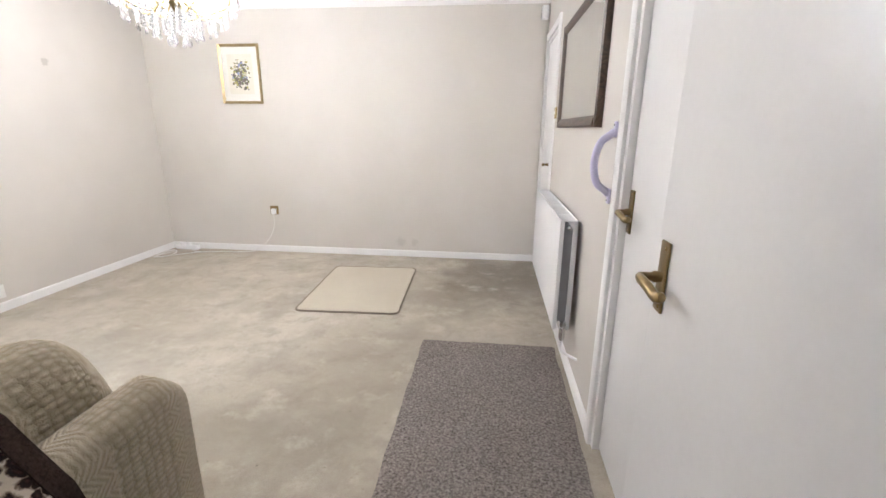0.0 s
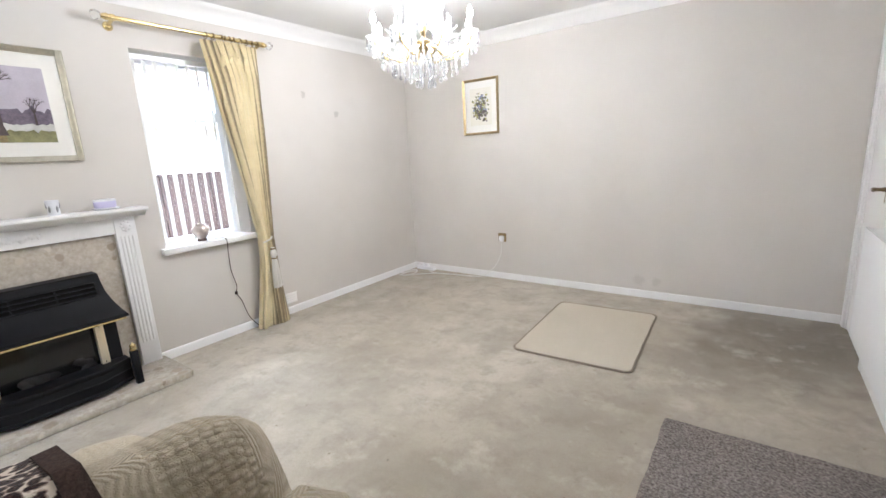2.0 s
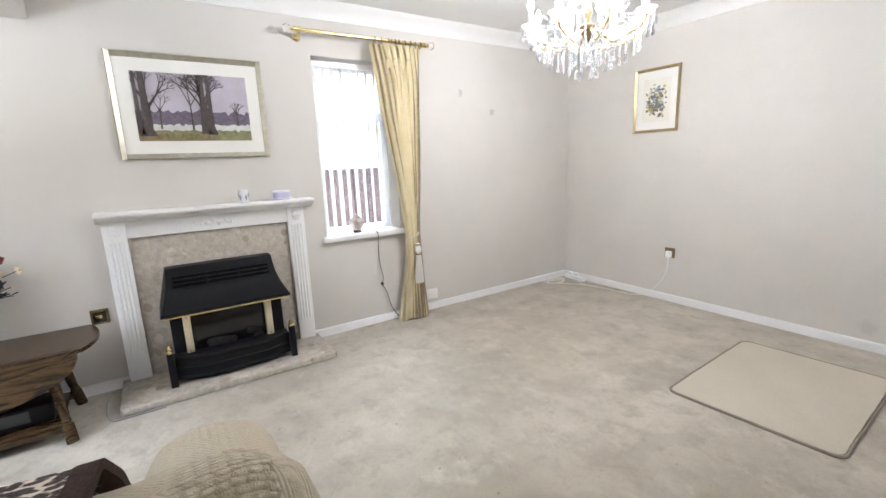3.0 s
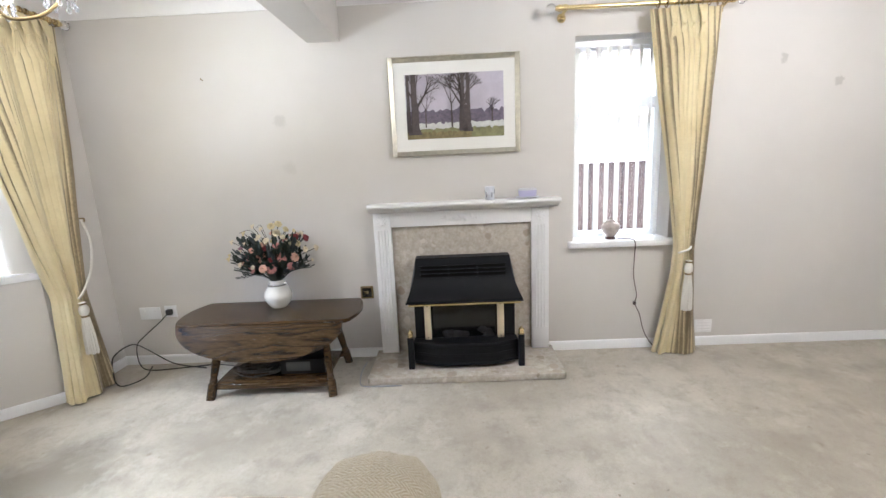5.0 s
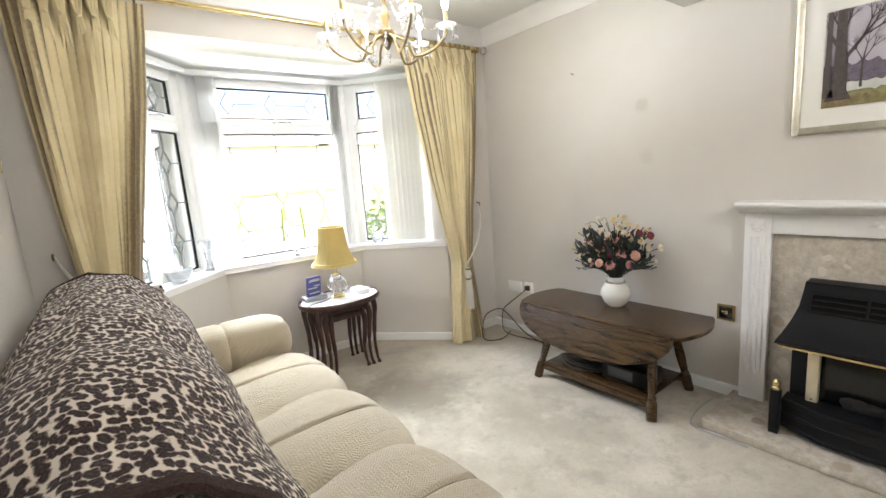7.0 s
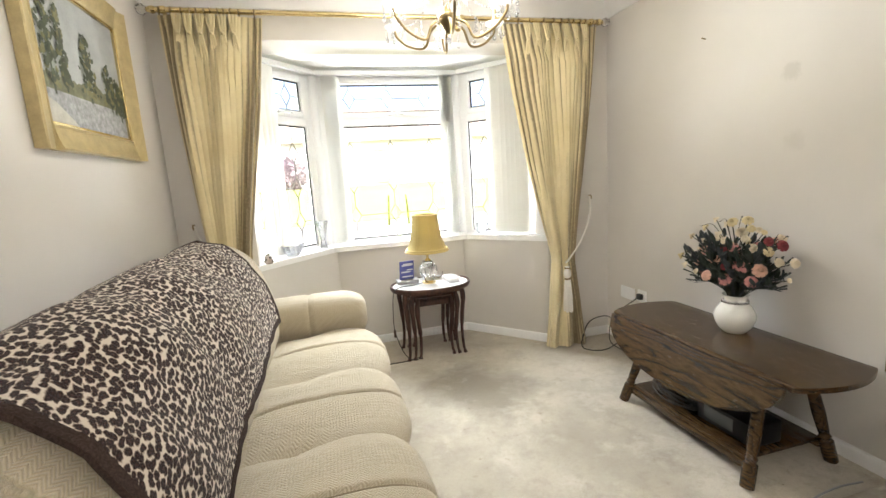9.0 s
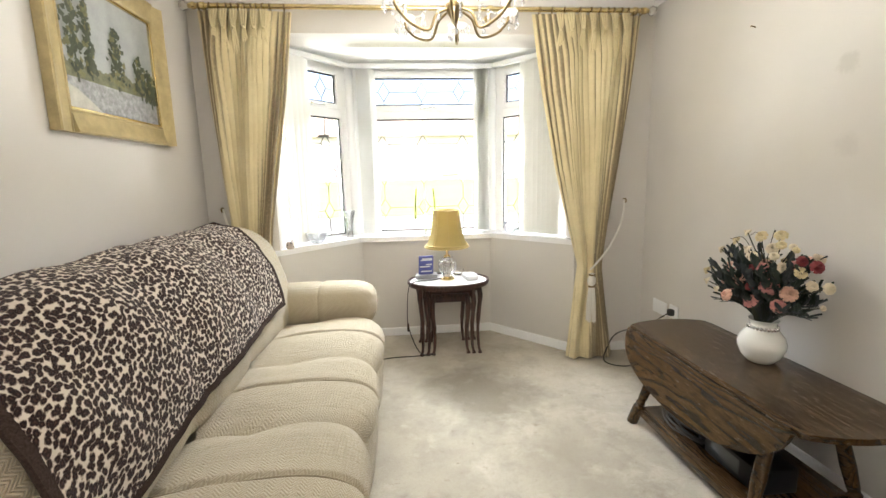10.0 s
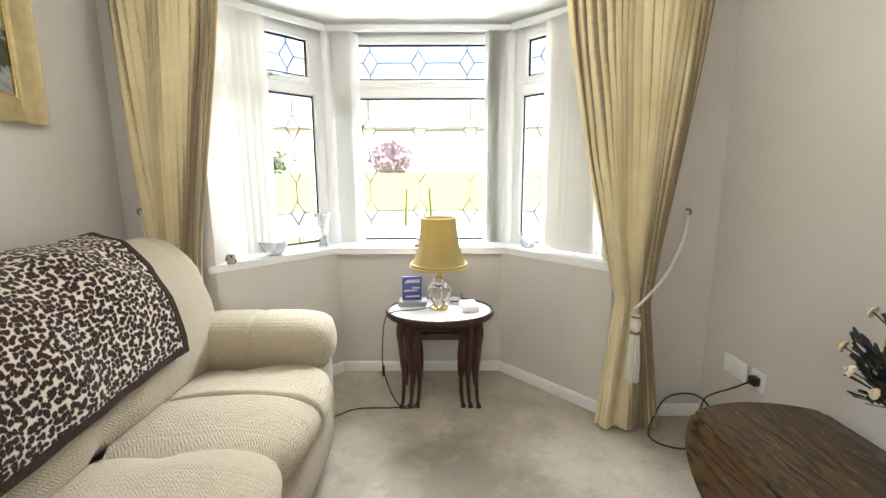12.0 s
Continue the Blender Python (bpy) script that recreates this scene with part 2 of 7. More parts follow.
def terrazzo():
    """Polished conglomerate marble: pale ground with angular fragments."""
    n = Nodes("conglomerate_marble")
    v = n.coords("Object")
    wob = n.node("ShaderNodeTexNoise", Scale=9.0, Detail=3.0)
    n.link(v, wob.inputs["Vector"])
    vv = n.mix(0.06, v, wob.outputs["Color"])
    vor = n.node("ShaderNodeTexVoronoi", Scale=16.0, Randomness=1.0)
    n.link(vv, vor.inputs["Vector"])
    pick = n.node("ShaderNodeSeparateColor")
    n.link(vor.outputs["Color"], pick.inputs[0])
    ground = n.ramp(n.noise(v, 30, 6, 0.7), [(0.3, (0.36, 0.315, 0.25)), (0.7, (0.54, 0.49, 0.42))])
    stone = n.ramp(pick.outputs[1], [(0.0, (0.27, 0.22, 0.16)), (0.5, (0.60, 0.55, 0.47)), (1.0, (0.36, 0.29, 0.22))])
    keep = n.math("MULTIPLY", n.ramp(pick.outputs[0], [(0.55, (0, 0, 0)), (0.6, (1, 1, 1))]), n.ramp(vor.outputs["Distance"], [(0.44, (0.85, 0.85, 0.85)), (0.52, (0, 0, 0))]))
    return n.put(n.mix(keep, ground, stone), 0.22)


def glass(name, tint=(1, 1, 1), rough=0.0, ior=1.45):
    n = Nodes(name)
    return n.put(tint, rough, 0.0, **{"Transmission Weight": 1.0, "IOR": ior})


def let_light(mat, amount, c):
    """Thin cloth: part of the light passes through, scattered."""
    tree = mat.node_tree
    out = tree.nodes["Material Output"]
    t = tree.nodes.new("ShaderNodeBsdfTranslucent")
    t.inputs["Color"].default_value = (*c, 1)
    m = tree.nodes.new("ShaderNodeMixShader")
    m.inputs[0].default_value = amount
    tree.links.new(tree.nodes["Principled BSDF"].outputs[0], m.inputs[1])
    tree.links.new(t.outputs[0], m.inputs[2])
    tree.links.new(m.outputs[0], out.inputs["Surface"])
    return mat


def window_glass():
    n = Nodes("window_glass")
    n.bsdf.inputs["Base Color"].default_value = (1, 1, 1, 1)
    t = n.node("ShaderNodeBsdfTransparent")
    g = n.node("ShaderNodeBsdfGlossy", Roughness=0.02)
    fr = n.node("ShaderNodeFresnel", IOR=1.3)
    m = n.node("ShaderNodeMixShader")
    n.link(fr.outputs[0], m.inputs[0])
    n.link(t.outputs[0], m.inputs[1])
    n.link(g.outputs[0], m.inputs[2])
    n.link(m.outputs[0], n.tree.nodes["Material Output"].inputs["Surface"])
    return n.mat


def glow(name, c, strength):
    n = Nodes(name)
    return n.put(c, 0.4, 0.0, **{"Emission Color": c, "Emission Strength": strength})


M_WALL = wall_paint()
M_CEIL = plain("ceiling_paint", (0.80, 0.79, 0.77), 0.8, vary=0.03, scale=2, fine=150, relief=0.15)
M_COVE = plain("cove_paint", (0.80, 0.785, 0.76), 0.6, vary=0.03)
M_GLOSS = plain("white_gloss_paint", (0.80, 0.79, 0.78), 0.32, vary=0.04, scale=4, fine=60, relief=0.05)
M_UPVC = plain("white_plastic", (0.84, 0.84, 0.84), 0.3, vary=0.02, relief=0.0)
M_SILL = plain("sill_paint", (0.84, 0.83, 0.82), 0.35, vary=0.04)
M_CARPET = carpet_pile()
M_RUG = pile("grey_rug_pile", (0.10, 0.085, 0.075), (0.42, 0.375, 0.34), 95, 0.012)
M_MAT = pile("cream_mat_pile", (0.50, 0.445, 0.35), (0.66, 0.605, 0.50), 230)
M_MATEDGE = pile("mat_binding", (0.24, 0.20, 0.155), (0.35, 0.30, 0.24), 230)
M_SOFA = sofa_weave()
M_LEO = leopard()
M_HEM = pile("brown_fleece", (0.03, 0.02, 0.017), (0.075, 0.05, 0.04), 200)
M_SEAM = plain("seam_thread", (0.26, 0.21, 0.135), 0.9, vary=0.1)
M_OAK = oak("dark_oak", (0.022, 0.0115, 0.005), (0.078, 0.044, 0.018), 1, 0.22)
M_MAHOG = oak("mahogany", (0.03, 0.011, 0.008), (0.065, 0.024, 0.016), 2, 0.28)
M_DARKWOOD = oak("dark_frame_wood", (0.045, 0.028, 0.02), (0.09, 0.055, 0.038), 1, 0.35)
M_CURTAIN = let_light(curtain_cloth(), 0.13, (0.84, 0.77, 0.56))
M_LINING = plain("curtain_lining", (0.75, 0.72, 0.66), 0.85, vary=0.05)
M_BRASS = plain("brass", (0.74, 0.59, 0.30), 0.22, 1.0, vary=0.15, scale=15, relief=0.03)
M_SATIN = plain("satin_brass", (0.80, 0.70, 0.50), 0.5, 0.6, vary=0.1, scale=15, fine=200, relief=0.05)
M_AGED = plain("aged_brass", (0.27, 0.20, 0.10), 0.36, 1.0, vary=0.25, scale=25, relief=0.05)
M_CHROME = plain("chrome", (0.7, 0.7, 0.7), 0.15, 1.0, vary=0.05, relief=0.0)
M_MARBLE = terrazzo()
M_BLACK = plain("black_enamel", (0.007, 0.007, 0.008), 0.5, vary=0.2, scale=10, fine=160, relief=0.08, **{"Specular IOR Level": 0.22})
M_MATTBLACK = plain("matt_black", (0.006, 0.0055, 0.005), 0.9, vary=0.3, **{"Specular IOR Level": 0.1})
M_SMOKE = plain("smoked_panel", (0.006, 0.006, 0.006), 0.16, vary=0.1, relief=0.0)
M_COAL = plain("ceramic_coal", (0.010, 0.008, 0.007), 0.9, vary=0.4, scale=40, relief=0.5)
M_GLASS = window_glass()
M_CRYSTAL = glass("crystal", (1, 1, 1), 0.0, 1.5)
def crystal_drop():
    """Clear faceted drops: mostly see-through, bright at grazing facets."""
    n = Nodes("crystal_drop")
    t = n.node("ShaderNodeBsdfTransparent", Color=(0.93, 0.93, 0.94, 1))
    g = n.node("ShaderNodeBsdfGlossy", Roughness=0.03)
    fr = n.node("ShaderNodeFresnel", IOR=1.75)
    m = n.node("ShaderNodeMixShader")
    n.link(n.math("MULTIPLY_ADD", fr.outputs[0], 1.3, 0.04), m.inputs[0])
    n.link(t.outputs[0], m.inputs[1])
    n.link(g.outputs[0], m.inputs[2])
    body = n.node("ShaderNodeMixShader", Fac=0.08)
    milk = n.node("ShaderNodeBsdfTranslucent", Color=(0.95, 0.95, 0.95, 1))
    n.link(m.outputs[0], body.inputs[1])
    n.link(milk.outputs[0], body.inputs[2])
    n.link(body.outputs[0], n.tree.nodes["Material Output"].inputs["Surface"])
    return n.mat


M_DROP = crystal_drop()
M_DISH = let_light(plain("moulded_glass_dish", (0.85, 0.85, 0.84), 0.15, vary=0.03, relief=0.0), 0.6, (0.95, 0.95, 0.93))
M_LEAD = plain("lead_came", (0.15, 0.15, 0.14), 0.6, 0.0, relief=0.0)
M_BULB = glow("lit_bulb", (1.0, 0.95, 0.86), 8.0)
M_BLIND = let_light(plain("blind_fabric", (0.80, 0.79, 0.76), 0.8, vary=0.03, fine=250), 0.4, (0.90, 0.89, 0.86))
M_CABLE = plain("black_cable", (0.03, 0.028, 0.025), 0.5, relief=0.0)
M_WHITECABLE = plain("white_cable", (0.72, 0.70, 0.66), 0.5, relief=0.0)
M_MIRROR = Nodes("mirror_silver").put((0.86, 0.87, 0.86), 0.015, 1.0)


# ---- mesh helpers ----
def thing(name, loc=(0, 0, 0), rz=0.0, label="", category="", group="", kind=""):
    ob = new(name)
    ob.empty_display_size = 0.1
    ob.matrix_world = pose(*loc, 0, 0, rz)
    return tagged(ob, label, category, group, kind)


def link_mesh(name, bm, material, smooth=True, angle=40):
    me = bpy.data.meshes.new(name)
    bmesh.ops.recalc_face_normals(bm, faces=bm.faces)
    if smooth:
        for f in bm.faces:
            f.smooth = True
        for e in bm.edges:
            e.smooth = len(e.link_faces) == 2 and e.calc_face_angle(0) < radians(angle)
    bm.to_mesh(me)
    bm.free()
    me.materials.append(material)
    return new(name, me)


def part(name, bm, material, parent, label="", smooth=True, angle=40):
    """Links bm as one mesh under a thing or a part, in that parent's own axes."""
    ob = link_mesh(name, bm, material, smooth, angle)
    ob.parent = parent
    return tagged(ob, label)


def solid(name, bm, material, label="", category="", group="", kind="", smooth=True):
    return tagged(link_mesh(name, bm, material, smooth), label, category, group, kind)


def box(x0, x1, y0, y1, z0, z1, bevel=0.0, bm=None, segments=2):
    own = bmesh.new()
    bmesh.ops.create_cube(own, size=1.0)
    for v in own.verts:
        v.co = Vector((x0 + (v.co.x + 0.5) * (x1 - x0), y0 + (v.co.y + 0.5) * (y1 - y0), z0 + (v.co.z + 0.5) * (z1 - z0)))
    if bevel:
        bmesh.ops.bevel(own, geom=own.edges[:], offset=bevel, segments=segments, affect="EDGES", profile=0.5)
    return merge(bm, own)


def merge(bm, own, m=None):
    if m is not None:
        own.transform(m)
    if bm is None:
        return own
    me = bpy.data.meshes.new("join")
    own.to_mesh(me)
    own.free()
    bm.from_mesh(me)
    bpy.data.meshes.remove(me)
    return bm


def grid(bm, rows, wrap_u=False, wrap_v=False):
    """Quads over rows of points."""
    vs = [[bm.verts.new(p) for p in r] for r in rows]
    nu, nv = len(vs), len(vs[0])
    for i in range(nu if wrap_u else nu - 1):
        for j in range(nv if wrap_v else nv - 1):
            bm.faces.new((vs[i][j], vs[(i + 1) % nu][j], vs[(i + 1) % nu][(j + 1) % nv], vs[i][(j + 1) % nv]))
    return vs


def lathe(profile, n=24, bm=None, at=(0, 0, 0), squash=(1, 1)):
    bm = bm or bmesh.new()
    rows = [[(at[0] + squash[0] * max(r, 1e-4) * math.cos(2 * math.pi * k / n), at[1] + squash[1] * max(r, 1e-4) * math.sin(2 * math.pi * k / n), at[2] + z) for k in range(n)] for r, z in profile]
    vs = grid(bm, rows, wrap_v=True)
    bm.faces.new(vs[0][::-1])
    bm.faces.new(vs[-1])
    return bm


def tube(points, radius, n=8, bm=None):
    """A round bar along points; radius may be a list."""
    bm = bm or bmesh.new()
    pts = [Vector(p) for p in points]
    rows, last = [], None
    for i, p in enumerate(pts):
        d = (pts[min(i + 1, len(pts) - 1)] - pts[max(i - 1, 0)]).normalized()
        if last is None:
            side = d.orthogonal().normalized()
        else:
            side = (last - d * last.dot(d)).normalized()
        last = side
        other = d.cross(side)
        r = radius[i] if isinstance(radius, (list, tuple)) else radius
        rows.append([p + side * r * math.cos(2 * math.pi * k / n) + other * r * math.sin(2 * math.pi * k / n) for k in range(n)])
    vs = grid(bm, rows, wrap_v=True)
    bm.faces.new(vs[0][::-1])
    bm.faces.new(vs[-1])
    return bm


def curve(points, steps=8):
    """Catmull-Rom through points."""
    p = [Vector(q) for q in points]
    p = [p[0] * 2 - p[1], *p, p[-1] * 2 - p[-2]]
    out = []
    for i in range(1, len(p) - 2):
        for k in range(steps):
            t = k / steps
            out.append(0.5 * (2 * p[i] + (p[i + 1] - p[i - 1]) * t + (2 * p[i - 1] - 5 * p[i] + 4 * p[i + 1] - p[i + 2]) * t * t + (3 * p[i] - p[i - 1] - 3 * p[i + 1] + p[i + 2]) * t ** 3))
    return out + [p[-2]]


def prism(outline, z0, z1, bevel=0.0):
    """An upright prism over a plan outline."""
    bm = bmesh.new()
    bot = [bm.verts.new((x, y, z0)) for x, y in outline]
    top = [bm.verts.new((x, y, z1)) for x, y in outline]
    bm.faces.new(bot[::-1])
    bm.faces.new(top)
    for i in range(len(outline)):
        j = (i + 1) % len(outline)
        bm.faces.new((bot[i], bot[j], top[j], top[i]))
    if bevel:
        edges = [e for e in bm.edges if abs(e.verts[0].co.z - e.verts[1].co.z) < 1e-6]
        bmesh.ops.bevel(bm, geom=edges, offset=bevel, segments=2, affect="EDGES", profile=0.5)
    return bm


def extrude(profile, axis_from, axis_to, place):
    """A profile of (a, b) pairs swept from one station to the other; place(a, b, s) gives the point."""
    bm = bmesh.new()
    r0 = [bm.verts.new(place(a, b, axis_from)) for a, b in profile]
    r1 = [bm.verts.new(place(a, b, axis_to)) for a, b in profile]
    bm.faces.new(r0[::-1])
    bm.faces.new(r1)
    for i in range(len(profile)):
        j = (i + 1) % len(profile)
        bm.faces.new((r0[i], r0[j], r1[j], r1[i]))
    return bm


def loft(sections, closed=True):
    bm = bmesh.new()
    vs = grid(bm, sections, wrap_v=closed)
    if closed:
        bm.faces.new(vs[0][::-1])
        bm.faces.new(vs[-1])
    return bm


def blob(r, at, squash=(1, 1, 1), sub=2, bm=None, rough=0.0):
    own = bmesh.new()
    bmesh.ops.create_icosphere(own, subdivisions=sub, radius=r)
    for v in own.verts:
        k = 1 + rough * noise.noise(v.co * (3 / r) + Vector(at) * 7)
        v.co = Vector((v.co.x * squash[0], v.co.y * squash[1], v.co.z * squash[2])) * k + Vector(at)
    return merge(bm, own)


# ---- structure ----
LOUNGE_EAST, HALL_N, HALL_S = -0.45, 0.41, 0.29
BAY_IN = [(-0.88, SOUTH), (-1.365, -2.005), (-2.39, -2.005), (-2.88, SOUTH)]

floor_plan = [(WEST - 0.3, NORTH + 0.12), (WEST - 0.3, SOUTH - 0.28), (-3.0, SOUTH - 0.28), (-2.50, -2.26), (-1.26, -2.26), (-0.76, SOUTH - 0.28), (1.5, SOUTH - 0.28), (1.5, NORTH + 0.12)]
solid("floor", prism(floor_plan, -0.12, 0.0), M_CARPET, "worn stained beige fitted carpet with traffic marks", "carpet", kind="structure", smooth=False)
solid("ceiling", prism([(WEST - 0.3, NORTH + 0.12), (WEST - 0.3, SOUTH - 0.28), (1.5, SOUTH - 0.28), (1.5, NORTH + 0.12)], CEIL, CEIL + 0.15), M_CEIL, "flat white painted plaster ceiling", "ceiling", kind="structure", smooth=False)


def wall(name, bm, label="pale greige painted plaster wall", material=None):
    return solid(name, bm, material or M_WALL, label, "wall", kind="structure", smooth=False)


WIN_Y0, WIN_Y1, WIN_Z0, WIN_Z1 = 1.79, 2.43, 0.765, 2.09
bm = box(WEST - 0.3, WEST, SOUTH - 0.28, WIN_Y0, 0, CEIL)
box(WEST - 0.3, WEST, WIN_Y1, NORTH + 0.12, 0, CEIL, bm=bm)
box(WEST - 0.3, WEST, WIN_Y0, WIN_Y1, 0, WIN_Z0, bm=bm)
box(WEST - 0.3, WEST, WIN_Y0, WIN_Y1, WIN_Z1, CEIL, bm=bm)
wall("wall_west", bm, "pale greige plaster wall with faint scuffs")
wall("wall_north", box(WEST, 1.5, NORTH, NORTH + 0.12, 0, CEIL))
D2_Y0, D2_Y1, D3_Y0, D3_Y1, DOOR_H = 1.09, 1.83, 3.74, 4.41, 2.02
bm = box(EAST, EAST + 0.12, HALL_S, D2_Y0, 0, CEIL)
box(EAST, EAST + 0.12, D2_Y1, D3_Y0, 0, CEIL, bm=bm)
box(EAST, EAST + 0.12, D3_Y1, NORTH, 0, CEIL, bm=bm)
box(EAST, EAST + 0.12, D2_Y0, D2_Y1, DOOR_H, CEIL, bm=bm)
box(EAST, EAST + 0.12, D3_Y0, D3_Y1, DOOR_H, CEIL, bm=bm)
wall("wall_east", bm)
wall("wall_lounge_east", box(LOUNGE_EAST, LOUNGE_EAST + 0.10, SOUTH, HALL_N, 0, CEIL))
HD_X0, HD_X1 = -0.335, 0.425
bm = box(HD_X1, EAST, HALL_S, HALL_N, 0, CEIL)
box(HD_X0, HD_X1, HALL_S, HALL_N, DOOR_H, CEIL, bm=bm)
wall("wall_hall", bm)
bm = box(1.38, 1.5, SOUTH - 0.28, NORTH, 0, CEIL)
box(LOUNGE_EAST + 0.10, 1.38, SOUTH - 0.28, SOUTH, 0, CEIL, bm=bm)
wall("wall_hall_outer", bm)
# south wall with the bay's opening and header
BAY_TOP = 2.165
bm = box(WEST, -2.88, SOUTH - 0.28, SOUTH, 0, CEIL)
box(-0.88, LOUNGE_EAST + 0.10, SOUTH - 0.28, SOUTH, 0, CEIL, bm=bm)
box(-2.88, -0.88, SOUTH - 0.28, SOUTH, BAY_TOP, CEIL, bm=bm)
wall("wall_south", bm)
solid("beam", box(WEST, LOUNGE_EAST, 0.10, 0.31, 2.13, CEIL, 0.004), M_WALL, "painted plaster ceiling beam crossing the room", "beam", kind="structure", smooth=False)
# low wall of the bay
bay_out = [(-0.76, SOUTH - 0.28), (-1.26, -2.26), (-2.50, -2.26), (-3.0, SOUTH - 0.28)]
for k, (a, b, c, d) in enumerate(zip(BAY_IN[:-1], BAY_IN[1:], bay_out[1:], bay_out[:-1])):
    wall("wall_bay_%d" % (k + 1), prism([a, b, c, d], 0, 0.785))
solid("bay_soffit", prism([(-0.70, SOUTH - 0.28), (-1.24, -2.32), (-2.52, -2.32), (-3.06, SOUTH - 0.28)], BAY_TOP + 0.003, BAY_TOP + 0.2), M_CEIL, "white plaster ceiling of the bay window", "ceiling", kind="structure", smooth=False)

def wpart(name, bm, material, parent, label="", smooth=True, angle=40):
    """Like part(), for a bm written in world coordinates."""
    top = parent
    while top.parent:
        top = top.parent
    bm.transform(top.matrix_basis.inverted())
    return part(name, bm, material, parent, label, smooth, angle)


# coving round the ceiling, skirting round the floor
COVE = [(0, 0), (0, -0.105), (0.008, -0.105), (0.012, -0.092), (0.022, -0.070), (0.042, -0.046), (0.066, -0.026), (0.088, -0.014), (0.092, -0.006), (0.098, -0.005), (0.098, 0)]
cove_at = {
    "west_lounge": (lambda d, z, s: (WEST + d, s, CEIL + z), SOUTH, 0.10),
    "west_dining": (lambda d, z, s: (WEST + d, s, CEIL + z), 0.31, NORTH),
    "north": (lambda d, z, s: (s, NORTH - d, CEIL + z), WEST, EAST),
    "east": (lambda d, z, s: (EAST - d, s, CEIL + z), HALL_N, NORTH),
    "south": (lambda d, z, s: (s, SOUTH + d, CEIL + z), WEST, LOUNGE_EAST),
    "lounge_east": (lambda d, z, s: (LOUNGE_EAST - d, s, CEIL + z), SOUTH, 0.10),
}
for key, (place, s0, s1) in cove_at.items():
    solid("trim_cove_" + key, extrude(COVE, s0, s1, place), M_COVE, "white plaster coving between wall and ceiling", "coving", kind="structure")
SKIRT = [(0, 0), (0.015, 0), (0.015, 0.050), (0.011, 0.060), (0.006, 0.064), (0, 0.064)]
skirt_at = {
    "west_lounge": (lambda d, z, s: (WEST + d, s, z), SOUTH, 0.44),
    "west_dining": (lambda d, z, s: (WEST + d, s, z), 1.63, NORTH),
    "north": (lambda d, z, s: (s, NORTH - d, z), WEST, EAST),
    "east": (lambda d, z, s: (EAST - d, s, z), D2_Y1 + 0.066, D3_Y0 - 0.066),
    "lounge_east": (lambda d, z, s: (LOUNGE_EAST - d, s, z), SOUTH, HALL_N),
    "south_west": (lambda d, z, s: (s, SOUTH + d, z), WEST, -2.88),
    "south_east": (lambda d, z, s: (s, SOUTH + d, z), -0.88, LOUNGE_EAST),
}
for key, (place, s0, s1) in skirt_at.items():
    solid("baseboard_" + key, extrude(SKIRT, s0, s1, place), M_GLOSS, "white gloss-painted skirting board", "skirting board", kind="structure")
for i, (a, b) in enumerate(zip(BAY_IN[:-1], BAY_IN[1:])):
    va, vb = Vector((*a, 0)), Vector((*b, 0))
    along, out = (vb - va).normalized(), (vb - va).normalized().cross(Vector((0, 0, 1)))
    out = -out if out.y < 0 else out
    solid("baseboard_bay_%d" % (i + 1), extrude(SKIRT, 0, (vb - va).length, lambda d, z, s: va + along * s + out * d + Vector((0, 0, z))), M_GLOSS, "white gloss-painted skirting board", "skirting board", kind="structure")


# ---- doors ----
def lever_handle(parent, at, out, toward):
    """A lever on a long plate; out: away from the leaf, toward: the way the lever points."""
    m = Matrix((Vector(toward), Vector(out).cross(Vector(toward)), Vector(out))).transposed().to_4x4()
    m.translation = at
    up = 1 if (m.to_3x3() @ Vector((0, 1, 0))).z > 0 else -1
    plate = merge(None, box(-0.02, 0.02, -0.075, 0.075, 0, 0.006, 0.002), m)
    h = wpart("handle_plate", plate, M_AGED, parent, "aged brass handle plate")
    bm = lathe([(0.012, 0.004), (0.012, 0.02), (0.009, 0.024), (0.009, 0.045)], 14)
    tube(curve([(0, 0.0, 0.045), (0.012, 0.0, 0.05), (0.05, -0.004 * up, 0.048), (0.085, -0.012 * up, 0.044), (0.105, -0.006 * up, 0.04)], 5), [0.009] * 6 + [0.0105] * 10 + [0.011] * 4 + [0.008], 12, bm)
    wpart("lever", merge(None, bm, m), M_AGED, h)
    for k in (-0.062, 0.062):
        wpart("screw", merge(None, lathe([(0.004, 0.005), (0.004, 0.0075), (0.002, 0.008)], 8, at=(0.008, k, 0)), m), M_BRASS, h)


def casing(name, y0, y1, h):
    """Architrave on the east wall round an opening, with its lining."""
    bm = bmesh.new()
    prof = [(0, 0), (0.014, 0.0), (0.018, 0.008), (0.018, 0.05), (0.010, 0.062), (0, 0.062)]
    for edge, s in ((y0, -1), (y1, 1)):
        merge(bm, extrude(prof, 0, h + 0.06, lambda d, w, z: (EAST - d, edge + s * w, z)))
        merge(bm, box(EAST - 0.001, EAST + 0.118, *sorted((edge - s * 0.001, edge - s * 0.028)), 0, h))
    merge(bm, extrude(prof, y0 + 0.0, y1 - 0.0, lambda d, w, s: (EAST - d, s, h + w)))
    merge(bm, box(EAST - 0.001, EAST + 0.118, y0, y1, h - 0.028, h - 0.001))
    return solid(name, bm, M_GLOSS, "white gloss-painted door architrave and lining", "door frame", kind="structure")


